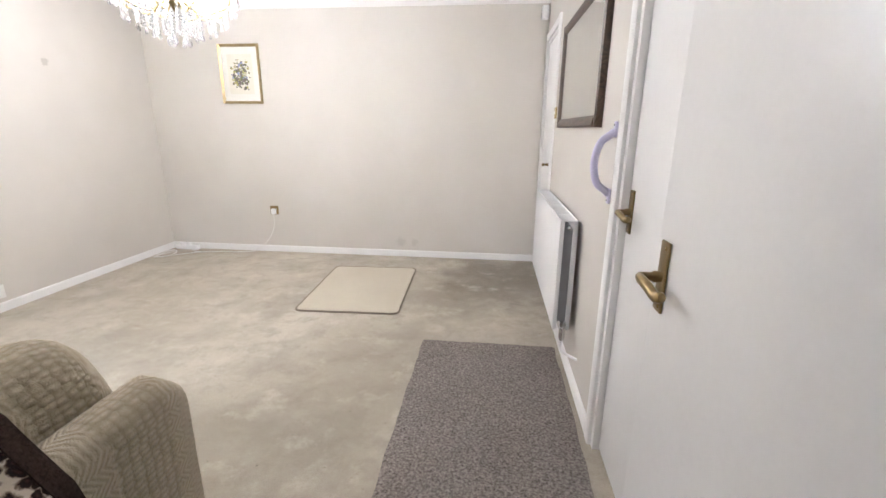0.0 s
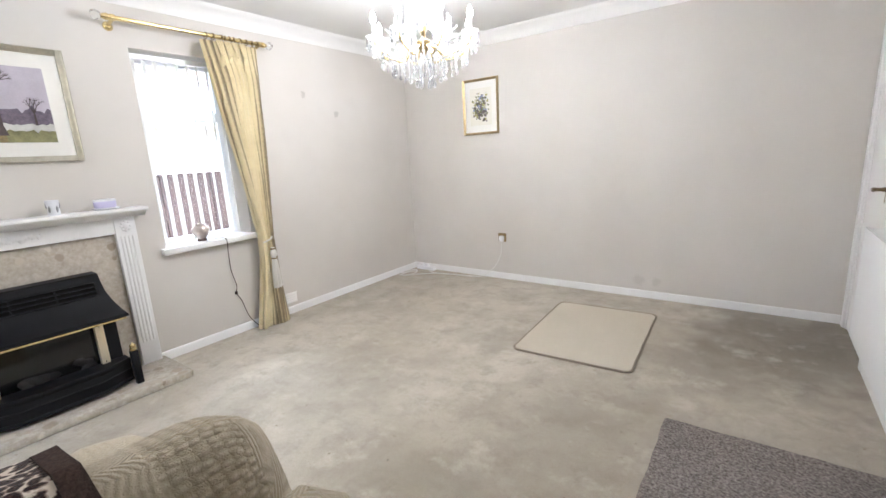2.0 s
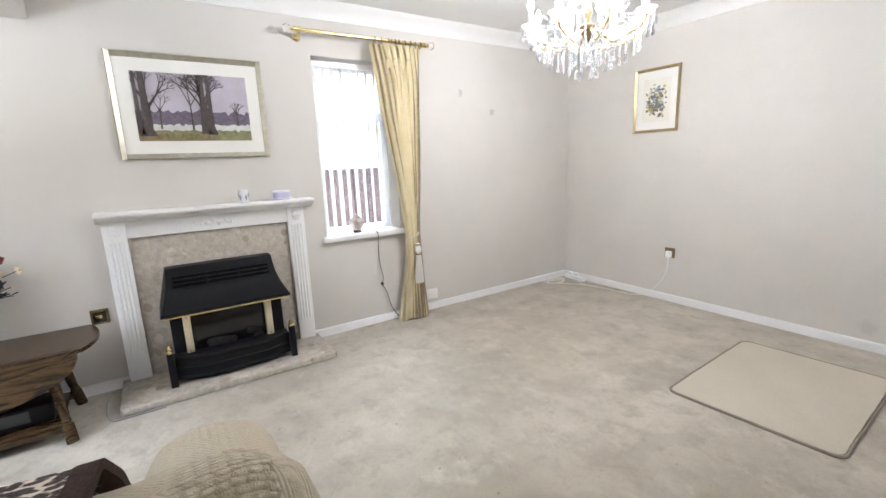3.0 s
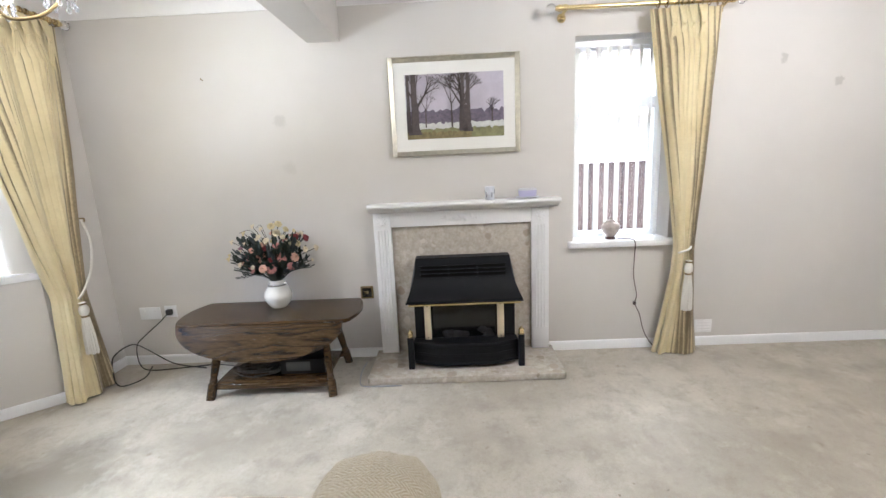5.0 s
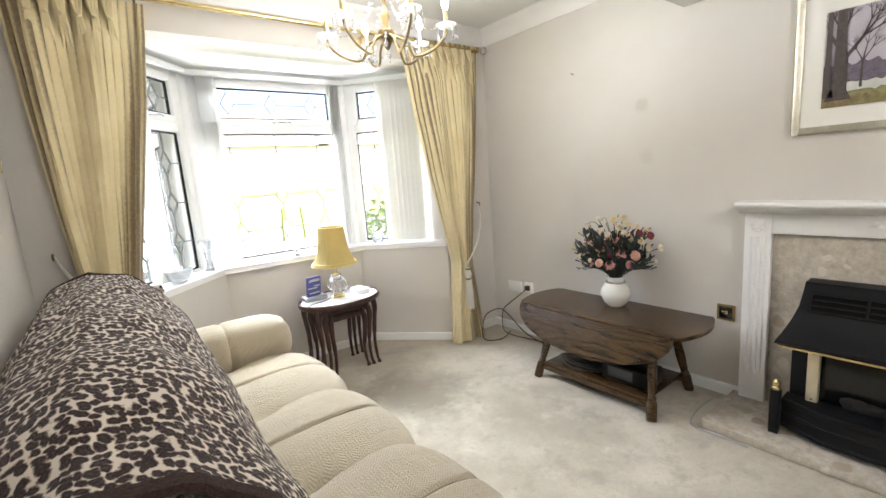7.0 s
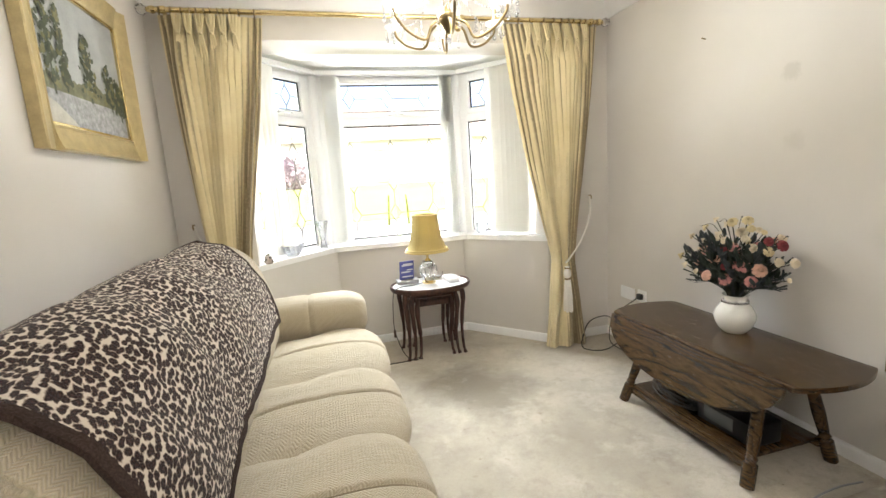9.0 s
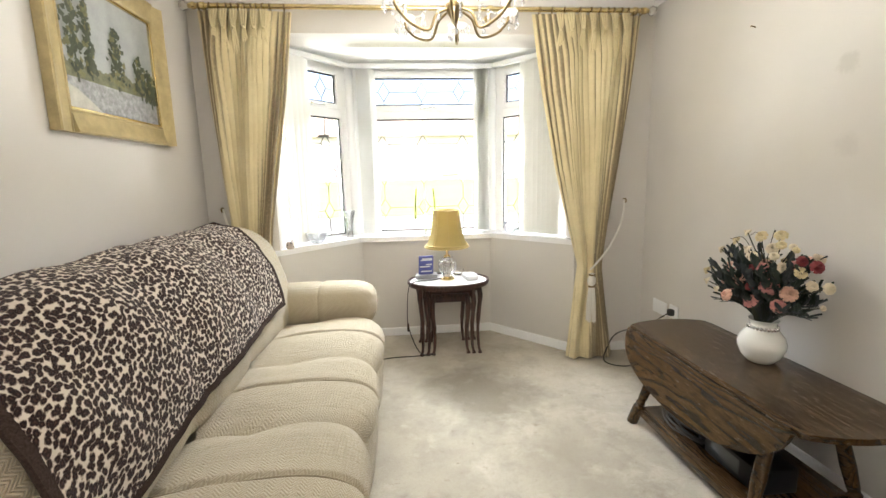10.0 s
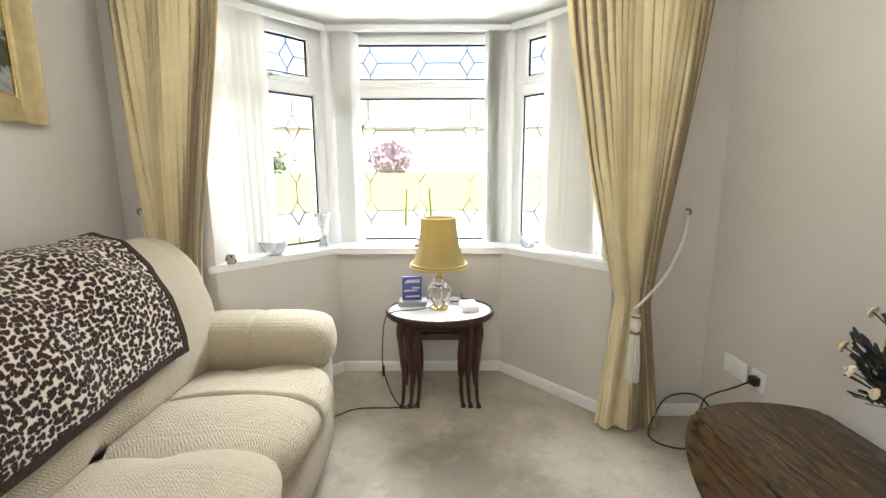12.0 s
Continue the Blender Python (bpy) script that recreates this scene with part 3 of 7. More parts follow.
casing("trim_cupboard_door", D2_Y0, D2_Y1, DOOR_H)
casing("trim_kitchen_door", D3_Y0, D3_Y1, DOOR_H)
d2 = thing("door_2", (EAST + 0.06, 1.46, 0), label="closed white flush door with aged brass lever", category="door", kind="structure")
wpart("leaf", box(EAST + 0.025, EAST + 0.065, D2_Y0 + 0.03, D2_Y1 - 0.03, 0.008, DOOR_H - 0.032, 0.003), M_GLOSS, d2)
lever_handle(d2, (EAST + 0.025, D2_Y1 - 0.068, 1.012), (-1, 0, 0), (0, -1, 0))
d3 = thing("door_3", (EAST + 0.06, 4.07, 0), label="closed white flush door in the room's corner", category="door", kind="structure")
wpart("leaf", box(EAST + 0.004, EAST + 0.044, D3_Y0 + 0.03, D3_Y1 - 0.03, 0.008, DOOR_H - 0.032, 0.003), M_GLOSS, d3)
lever_handle(d3, (EAST + 0.004, D3_Y0 + 0.09, 1.01), (-1, 0, 0), (0, 1, 0))
# the open door by which the walk begins
d1 = thing("door_1", (0.41, HALL_N, 0), label="open white flush door with a brass lever", category="door", kind="structure")
wpart("leaf", box(0.398, 0.436, HALL_N + 0.005, 1.157, 0.008, DOOR_H - 0.03, 0.003), M_GLOSS, d1)
lever_handle(d1, (0.398, 1.110, 0.995), (-1, 0, 0), (0, -1, 0))
bm = bmesh.new()
prof = [(0, 0), (0.014, 0.0), (0.018, 0.008), (0.018, 0.05), (0.010, 0.062), (0, 0.062)]
merge(bm, extrude(prof, 0, DOOR_H + 0.06, lambda d, w, z: (HD_X0 - w, HALL_N + d, z)))
merge(bm, extrude(prof, HD_X0, HD_X1, lambda d, w, s: (s, HALL_N + d, DOOR_H + w)))
merge(bm, box(HD_X0 - 0.012, HD_X0 + 0.016, HALL_S, HALL_N - 0.001, 0, DOOR_H))
solid("trim_hall_door", bm, M_GLOSS, "white gloss-painted frame of the hall doorway", "door frame", kind="structure")

# ---- bay window ----
def frame_bar(bm, a, b, z0, z1, depth, out):
    """A bar between plan points a and b, from z0 to z1, reaching depth outwards."""
    a, b, out = Vector((*a, 0)), Vector((*b, 0)), Vector((*out, 0))
    own = bmesh.new()
    low = [own.verts.new((p.x, p.y, z0)) for p in (a, b, b + out * depth, a + out * depth)]
    top = [own.verts.new((p.x, p.y, z1)) for p in (a, b, b + out * depth, a + out * depth)]
    own.faces.new(low[::-1])
    own.faces.new(top)
    for i in range(4):
        own.faces.new((low[i], low[(i + 1) % 4], top[(i + 1) % 4], top[i]))
    bmesh.ops.bevel(own, geom=own.edges[:], offset=0.005, segments=2, affect="EDGES")
    return merge(bm, own)


def window_light(name, a, b, out, columns, label):
    """One plane of the bay: frame, transom, opener sash, two panes, leading."""
    z0, z1, tr0, tr1 = 0.79, 2.155, 1.745, 1.815
    a, b, out = Vector(a), Vector(b), Vector(out)
    along = (b - a).normalized()
    width = (b - a).length
    w = thing(name, ((a.x + b.x) / 2, (a.y + b.y) / 2, z0), label=label, category="window", kind="structure")
    at = lambda s: a + along * s
    bm = bmesh.new()
    frame_bar(bm, at(0), at(0.062), z0, z1, 0.06, out)
    frame_bar(bm, at(width - 0.062), at(width), z0, z1, 0.06, out)
    frame_bar(bm, at(0.06), at(width - 0.06), z0, z0 + 0.05, 0.06, out)
    frame_bar(bm, at(0.06), at(width - 0.06), z1 - 0.06, z1, 0.06, out)
    frame_bar(bm, at(0.06), at(width - 0.06), tr0, tr1, 0.06, out)
    wpart("window_frame", bm, M_UPVC, w)
    bm = bmesh.new()
    s0, s1, q0, q1 = 0.052, width - 0.052, tr1 - 0.012, z1 - 0.05
    inn = -out * 0.012
    for c, d, e, f in ((s0, s0 + 0.045, q0, q1), (s1 - 0.045, s1, q0, q1), (s0 + 0.043, s1 - 0.043, q0, q0 + 0.045), (s0 + 0.043, s1 - 0.043, q1 - 0.045, q1)):
        frame_bar(bm, at(c) + inn, at(d) + inn, e, f, 0.06, out)
    sash = wpart("sash", bm, M_UPVC, w, "white top-hung opening sash")
    mid = at(width * 0.5) + inn
    n3 = Vector((-out.x, -out.y, 0))
    al3 = Vector((along.x, along.y, 0))
    p = Vector((mid.x, mid.y, q0 + 0.022))
    bm = tube([p, p + n3 * 0.03], 0.011, 10)
    tube(curve([p + n3 * 0.03 - al3 * 0.01, p + n3 * 0.034 + al3 * 0.03, p + n3 * 0.03 + al3 * 0.09 + Vector((0, 0, 0.004)), p + n3 * 0.026 + al3 * 0.115], 4), 0.007, 8, bm)
    wpart("sash_handle", bm, M_CHROME, sash, "chrome sash handle")
    for lo, hi, e0, e1, inset in ((z0 + 0.045, tr0 + 0.005, 0.055, width - 0.055, 0.028), (q0 + 0.04, q1 - 0.04, s0 + 0.04, s1 - 0.04, 0.02)):
        c, d = at(e0) + out * inset, at(e1) + out * inset
        bm = bmesh.new()
        frame_bar(bm, c, d, lo, hi, 0.004, out)
        g = wpart("pane", bm, M_GLASS, w, "clear leaded glass pane")
        g.visible_shadow = False
        # leading: verticals broken by diamonds, joined by a level bar
        bm = bmesh.new()
        full = e1 - e0
        rows = [0.22, 0.5, 0.78] if hi - lo > 0.5 else [0.5]
        pt = lambda s, z: Vector(((at(e0 + s) + out * (inset - 0.003)).x, (at(e0 + s) + out * (inset - 0.003)).y, z))
        dw, dh = 0.045, 0.072
        for k in range(columns):
            s = full * (k + 0.5) / columns if columns > 1 else full * 0.5
            cuts = [lo]
            for r in rows:
                zc = lo + (hi - lo) * r
                cuts += [zc - dh, zc + dh]
                ring = [pt(s, zc - dh), pt(s + dw, zc), pt(s, zc + dh), pt(s - dw, zc), pt(s, zc - dh)]
                for e, f in zip(ring[:-1], ring[1:]):
                    tube([e, f], 0.0042, 5, bm)
            cuts.append(hi)
            for e, f in zip(cuts[::2], cuts[1::2]):
                tube([pt(s, e), pt(s, f)], 0.0042, 5, bm)
        for r in rows:
            zc = lo + (hi - lo) * r
            stops = [0] + [v for k in range(columns) for v in (full * (k + 0.5) / columns - dw, full * (k + 0.5) / columns + dw)] + [full]
            for e, f in zip(stops[::2], stops[1::2]):
                tube([pt(e, zc), pt(f, zc)], 0.0042, 5, bm)
        wpart("leading", bm, M_LEAD, g, "thin grey lead strips in diamonds")
        bm = bmesh.new()
        for e0b, e1b, l0, l1 in ((e0, e0 + 0.016, lo, hi), (e1 - 0.016, e1, lo, hi), (e0, e1, lo, lo + 0.016), (e0, e1, hi - 0.016, hi)):
            frame_bar(bm, at(e0b) + out * (inset - 0.006), at(e1b) + out * (inset - 0.006), l0, l1, 0.004, out)
        wpart("gasket", bm, M_BLACK, g, "black rubber glazing gasket")
    return w


BL, BR = (-1.30, -2.18), (-2.45, -2.18)
EL, ER = (-0.80, -1.63), (-2.95, -1.63)
side_l = Vector((EL[0] - BL[0], EL[1] - BL[1])).normalized()
side_r = Vector((ER[0] - BR[0], ER[1] - BR[1])).normalized()
window_light("window_1", (BL[0] - 0.03, BL[1]), (BR[0] + 0.03, BR[1]), (0, -1), 3, "white plastic leaded front window of the bay")
window_light("window_2", Vector(EL), Vector(BL) + side_l * 0.03, (-side_l.y, side_l.x) if -side_l.y > 0 and side_l.x < 0 else (side_l.y, -side_l.x), 2, "white plastic leaded side window of the bay")
window_light("window_3", Vector(BR) + side_r * 0.03, Vector(ER), (side_r.y, -side_r.x) if side_r.y < 0 else (-side_r.y, side_r.x), 2, "white plastic leaded side window of the bay")
bm = bmesh.new()
for c in (BL, BR):
    merge(bm, lathe([(0.042, 0.79), (0.042, 2.16)], 12, at=(c[0], c[1] - 0.015, 0)))
solid("trim_bay_posts", bm, M_UPVC, "white plastic corner posts of the bay", "window frame", kind="structure")
# plaster cheeks beside the side windows
bm = prism([(-0.88, SOUTH - 0.02), (-0.60, SOUTH - 0.28), (-0.74, -1.66), (-0.80, -1.63)], 0.78, BAY_TOP)
merge(bm, prism([(-2.88, SOUTH - 0.02), (-2.95, -1.63), (-3.01, -1.66), (-3.16, SOUTH - 0.28)], 0.78, BAY_TOP))
wall("wall_bay_cheeks", bm)
sill = prism([(-0.86, -1.425), (-1.345, -1.975), (-2.41, -1.975), (-2.90, -1.425), (-3.0, -1.60), (-2.49, -2.22), (-1.26, -2.22), (-0.76, -1.60)], 0.785, 0.822, 0.008)
solid("window_sill_bay", sill, M_SILL, "deep white-painted window board of the bay", "window sill", kind="structure")


# ---- vertical blinds ----
def blind(name, a, b, normal, z0, z1, spans, turn, label):
    """A head rail from a to b; spans: (from, to, count) of slats stacked or spread; turn in degrees from the rail."""
    a, b = Vector((*a, 0)), Vector((*b, 0))
    along = (b - a).normalized()
    n3 = Vector((*normal, 0))
    bl = thing(name, (*((a + b) / 2).xy, z1), label=label, category="vertical blind")
    bm = bmesh.new()
    frame_bar(bm, a.xy, b.xy, z1, z1 + 0.035, 0.035, -n3.xy)
    wpart("head_rail", bm, M_UPVC, bl)
    me = None
    ang = math.atan2(along.y, along.x) + radians(turn)
    for s0, s1, count in spans:
        for k in range(count):
            s = s0 + (s1 - s0) * k / max(1, count - 1)
            p = a + along * s - n3 * 0.018
            if me is None:
                own = bmesh.new()
                rows = []
                for j in range(9):
                    z = (z0 - z1) * j / 8 - 0.004
                    rows.append([(-0.044, 0.0, z), (-0.022, 0.004, z), (0, 0.0055, z), (0.022, 0.004, z), (0.044, 0.0, z), (0.022, 0.0028, z), (0, 0.0043, z), (-0.022, 0.0028, z)])
                vs = grid(own, rows, wrap_v=True)
                own.faces.new(vs[0][::-1])
                own.faces.new(vs[-1])
                first = part("slat", own, M_BLIND, bl)
                me = first.data
                ob = first
            else:
                ob = new("slat", me)
                ob.parent = bl
            ob.matrix_basis = bl.matrix_basis.inverted() @ Matrix.Translation((p.x, p.y, z1)) @ Matrix.Rotation(ang + radians(random.uniform(-4, 4)), 4, "Z")
    return bl


inward = lambda o: (-o[0], -o[1])
blind("vertical_blind", (BL[0] - 0.02, -2.10), (BR[0] + 0.02, -2.10), (0, 1), 0.84, 2.115, [(0.07, 0.17, 7), (0.98, 1.07, 6)], 62, "cream fabric vertical blind drawn to both sides of the bay")
perp_l = Vector((-side_l.y, side_l.x))
perp_l = perp_l if perp_l.y > 0 else -perp_l
perp_r = Vector((-side_r.y, side_r.x))
perp_r = perp_r if perp_r.y > 0 else -perp_r
pl = Vector(BL) + perp_l * 0.08
blind("vertical_blind", pl + side_l * 0.05, pl + side_l * 0.70, tuple(perp_l), 0.84, 2.115, [(0.40, 0.56, 5)], 20, "cream fabric vertical blind drawn back in the bay")
pr = Vector(BR) + perp_r * 0.08
blind("vertical_blind", pr + side_r * 0.05, pr + side_r * 0.70, tuple(perp_r), 0.84, 2.115, [(0.30, 0.58, 8)], 35, "cream fabric vertical blind drawn back in the bay")

# ---- side window ----
sw = thing("window_4", (WEST - 0.15, 2.11, WIN_Z0), label="white plastic side window with a top opener", category="window", kind="structure")
bm = bmesh.new()
fx = WEST - 0.16
for y0, y1, z0, z1 in ((WIN_Y0, WIN_Y0 + 0.055, WIN_Z0, WIN_Z1), (WIN_Y1 - 0.055, WIN_Y1, WIN_Z0, WIN_Z1), (WIN_Y0 + 0.05, WIN_Y1 - 0.05, WIN_Z0, WIN_Z0 + 0.055), (WIN_Y0 + 0.05, WIN_Y1 - 0.05, WIN_Z1 - 0.06, WIN_Z1), (WIN_Y0 + 0.05, WIN_Y1 - 0.05, 1.66, 1.73)):
    box(fx - 0.06, fx, y0, y1, z0, z1, 0.005, bm=bm)
wpart("window_frame", bm, M_UPVC, sw)
for z0, z1 in ((WIN_Z0 + 0.05, 1.665), (1.725, WIN_Z1 - 0.055)):
    g = wpart("pane", box(fx - 0.034, fx - 0.03, WIN_Y0 + 0.05, WIN_Y1 - 0.05, z0, z1), M_GLASS, sw)
    g.visible_shadow = False
solid("window_sill_side", box(WEST - 0.16, WEST + 0.05, WIN_Y0 - 0.035, WIN_Y1 + 0.04, 0.742, 0.785, 0.007), M_SILL, "white-painted window board", "window sill", kind="structure")
blind("vertical_blind", (WEST - 0.07, WIN_Y1 - 0.02), (WEST - 0.07, WIN_Y0 + 0.02), (1, 0), 0.80, 2.04, [(0.03, 0.58, 9)], 50, "white fabric vertical blind half turned across the side window")


# ---- curtains ----
def curtain(name, m, stations, folds, top, label):
    """A pleated curtain gathered by a tie. stations: (z, from, to) from the top down, along the local x; y is out from the wall."""
    c = thing(name, label=label, category="curtain")
    c.matrix_world = m
    nu, nz = folds * 14, 54
    zs, ls, rs = zip(*stations)
    zs = list(zs)
    rows = []
    for j in range(nz + 1):
        z = top + (zs[-1] - top) * j / nz
        k = next((i for i in range(len(zs) - 1) if zs[i + 1] <= z), len(zs) - 2)
        t = min(1.0, max(0.0, (zs[k] - z) / (zs[k] - zs[k + 1])))
        lo, hi = ls[k] + (ls[k + 1] - ls[k]) * t, rs[k] + (rs[k + 1] - rs[k]) * t
        width = hi - lo
        amp = 0.012 + 0.058 * min(1.0, max(0.0, (top - z) / 0.25))
        amp *= 0.55 + 0.45 * min(1.0, width / 0.5)
        row = []
        for i in range(nu + 1):
            u = i / nu
            edge = min(1.0, 7 * min(u, 1 - u))
            ph = 2 * math.pi * folds * u + 0.5 * math.sin(5 * u + 1.3 * z)
            y = amp * (2.1 * abs(math.sin(ph / 2)) ** 0.8 - 1.2 + 0.30 * math.cos(2.3 * ph / 2 + 2 * z)) * edge + 0.012 * noise.noise(Vector((u * 6, z * 1.5, 3)))
            x = lo + width * u + 0.012 * math.sin(2 * ph) * edge
            row.append((x, y, z))
        rows.append(row)
    bm = bmesh.new()
    grid(bm, rows)
    cloth = part("cloth", bm, M_CURTAIN, c)
    # spaces the painted fold shade at one line per fold
    uv = cloth.data.uv_layers.new(name="cloth_width")
    for lp in cloth.data.loops:
        uv.data[lp.index].uv = (lp.vertex_index % (nu + 1) / nu * folds + 0.16, 0.0)
    mod = cloth.modifiers.new("thick", "SOLIDIFY")
    mod.thickness = 0.005
    return c


def tieback(parent, points, knob, bead_r=0.024, tail=0.24, material=None):
    """A cord round the curtain with a bead and a fringed tassel, in the curtain's axes."""
    cord = part("tieback_cord", tube(curve(points, 6), 0.007, 8), M_LINING, parent, "cream twisted cord tieback")
    x, y, z = knob
    part("tassel_knob", lathe([(0.008, 0.045), (0.02, 0.04), (0.014, 0.028), (bead_r, 0.012), (bead_r * 1.15, -0.008), (bead_r, -0.028), (0.014, -0.042), (0.02, -0.05), (0.018, -0.06)][::-1], 18, at=(x, y, z)), M_LINING, cord, "cream wound tassel knob with gold bands")
    for dz in (0.034, -0.047):
        part("band", lathe([(0.019, dz - 0.006), (0.022, dz), (0.019, dz + 0.006)], 16, at=(x, y, z)), M_AGED, cord)
    bm = bmesh.new()
    for k in range(26):
        a = k * 2.399
        r = 0.006 + 0.021 * math.sqrt((k + 0.5) / 26)
        p, q = Vector((x + 0.7 * r * math.cos(a), y + 0.7 * r * math.sin(a), z - 0.055)), Vector((x + 1.25 * r * math.cos(a), y + 1.25 * r * math.sin(a), z - 0.055 - tail * random.uniform(0.94, 1.0)))
        tube([p, (p + q) / 2 + Vector((0.004 * math.cos(a), 0.004 * math.sin(a), 0)), q], 0.0045, 5, bm)
    part("fringe", bm, M_LINING, cord, "cream fringe")


def heading(parent, x0, x1, z, count, y=0.05):
    """Pinched pleats with covered buttons."""
    for k in range(count):
        x = x0 + (x1 - x0) * k / max(1, count - 1)
        bm = bmesh.new()
        for d in (-0.011, 0, 0.011):
            tube([(x + d * 1.6, y - 0.012, z + 0.105), (x + d * 1.1, y + 0.004, z + 0.05), (x + d * 0.5, y + 0.008, z), (x + d, y + 0.002, z - 0.06), (x + d * 1.7, y - 0.02, z - 0.2)], [0.008, 0.009, 0.007, 0.008, 0.004], 7, bm)
        pl = part("pleat", bm, M_CURTAIN, parent)
        part("button", blob(0.009, (x, y + 0.014, z)), M_CURTAIN, pl)


def curtain_rod(name, m, x0, x1, rings, label, brackets):
    r = thing(name, label=label, category="curtain rod")
    r.matrix_world = m
    part("rod", tube([(x0, 0, 0), (x1, 0, 0)], 0.014, 16), M_BRASS, r)
    for x, s in ((x0, -1), (x1, 1)):
        part("finial", blob(0.030, (x + s * 0.045, 0, 0), (0.9, 1, 1), 2), M_CRYSTAL, r, "clear faceted glass finial", smooth=False)
        part("collar", tube([(x - s * 0.02, 0, 0), (x - s * 0.005, 0, 0), (x, 0, 0), (x + s * 0.02, 0, 0)], [0.018, 0.021, 0.018, 0.011], 14), M_BRASS, r)
    for x in brackets:
        b = part("bracket", tube([(x, 0, -0.003), (x, -0.03, -0.012), (x, -0.085, -0.025)], [0.013, 0.011, 0.011], 12), M_BRASS, r)
        part("rose", tube([(x, -0.075, -0.03), (x, -0.085, -0.03), (x, -0.093, -0.03)], [0.012, 0.024, 0.028], 16), M_BRASS, b)
        part("clamp", tube([(x - 0.014, 0, 0), (x - 0.01, 0, 0), (x + 0.01, 0, 0), (x + 0.014, 0, 0)], [0.016, 0.02, 0.02, 0.016], 14), M_BRASS, b)
    own = tube([(0.0, 0.021 * math.cos(a), 0.021 * math.sin(a) - 0.005) for a in np.linspace(0, 2 * math.pi, 17)], 0.0032, 6)
    first = part("ring", own, M_AGED, r)
    for k, x in enumerate(rings):
        ob = first if k == 0 else new("ring", first.data)
        ob.parent = r
        ob.matrix_basis = pose(x, 0, 0, 0, 0, random.uniform(-18, 18))


ROD_Y, ROD_Z = -1.375, 2.285
south = pose(0, ROD_Y, 0)
cw = curtain("curtain", south, [(2.26, -3.24, -2.53), (1.8, -3.19, -2.60), (1.35, -3.13, -2.69), (0.95, -3.07, -2.79), (0.66, -3.025, -2.87), (0.5, -3.05, -2.85), (0.2, -3.10, -2.82), (0.012, -3.13, -2.80)], 18, 2.255, "gold lined curtain with painted fold shade, held back by a tasselled cord")
tieback(cw, [(-3.22, -0.065, 1.09), (-3.16, 0.02, 0.96), (-3.06, 0.075, 0.80), (-2.96, 0.085, 0.68), (-2.93, 0.07, 0.64)], (-2.935, 0.085, 0.575))
part("tieback_hook", tube(curve([(-3.22, -0.083, 1.10), (-3.22, -0.05, 1.10), (-3.22, -0.045, 1.085), (-3.22, -0.055, 1.075)], 4), 0.005, 8), M_AGED, cw, "dark brass tieback hook")
heading(cw, -3.12, -2.70, 2.15, 7)
ce = curtain("curtain", south, [(2.26, -1.08, -0.55), (1.8, -1.02, -0.57), (1.3, -0.93, -0.60), (0.95, -0.865, -0.63), (0.68, -0.84, -0.66), (0.5, -0.85, -0.65), (0.012, -0.87, -0.60)], 15, 2.255, "gold lined curtain with painted fold shade, held back behind the sofa")
heading(ce, -0.93, -0.65, 2.15, 6)
part("tieback_cord", tube(curve([(-0.55, -0.065, 1.10), (-0.60, 0.0, 1.0), (-0.68, 0.05, 0.86), (-0.78, 0.08, 0.72)], 6), 0.007, 8), M_LINING, ce, "cream twisted cord tieback")
part("tieback_hook", tube(curve([(-0.55, -0.083, 1.11), (-0.55, -0.05, 1.11), (-0.55, -0.045, 1.095), (-0.55, -0.055, 1.085)], 4), 0.005, 8), M_AGED, ce, "dark brass tieback hook")
curtain_rod("curtain_rod", pose(0, ROD_Y, ROD_Z), -3.27, -0.52, [-3.24, -3.20, -3.15, -3.11, -3.06, -3.02, -2.97, -2.91, -2.84, -2.74, -2.66, -2.58, -1.04, -0.96, -0.92, -0.88, -0.85, -0.81, -0.78, -0.74, -0.71, -0.67, -0.62, -0.56], "long brass curtain pole with glass finials", (-3.20, -2.27, -0.58))
west = pose(WEST + 0.10, 0, 0, 0, 0, -90)
cs = curtain("curtain", west, [(2.19, -2.63, -2.20), (1.7, -2.60, -2.27), (1.2, -2.57, -2.36), (0.75, -2.535, -2.43), (0.55, -2.55, -2.42), (0.25, -2.58, -2.36), (0.012, -2.61, -2.31)], 10, 2.19, "narrow gold curtain with painted fold shade, held back by a tasselled cord")
tieback(cs, [(-2.56, -0.085, 0.86), (-2.55, 0.0, 0.80), (-2.50, 0.06, 0.74), (-2.45, 0.065, 0.72), (-2.43, 0.05, 0.71)], (-2.49, 0.075, 0.62))
heading(cs, -2.50, -2.33, 2.09, 4, 0.04)
curtain_rod("curtain_rod", pose(WEST + 0.10, 0, 2.225, 0, 0, -90), -2.70, -1.66, [-2.64, -2.60, -2.55, -2.50, -2.45, -2.42, -2.39, -2.36, -2.30, -2.25], "short brass curtain pole with glass finials", (-2.66, -1.70))

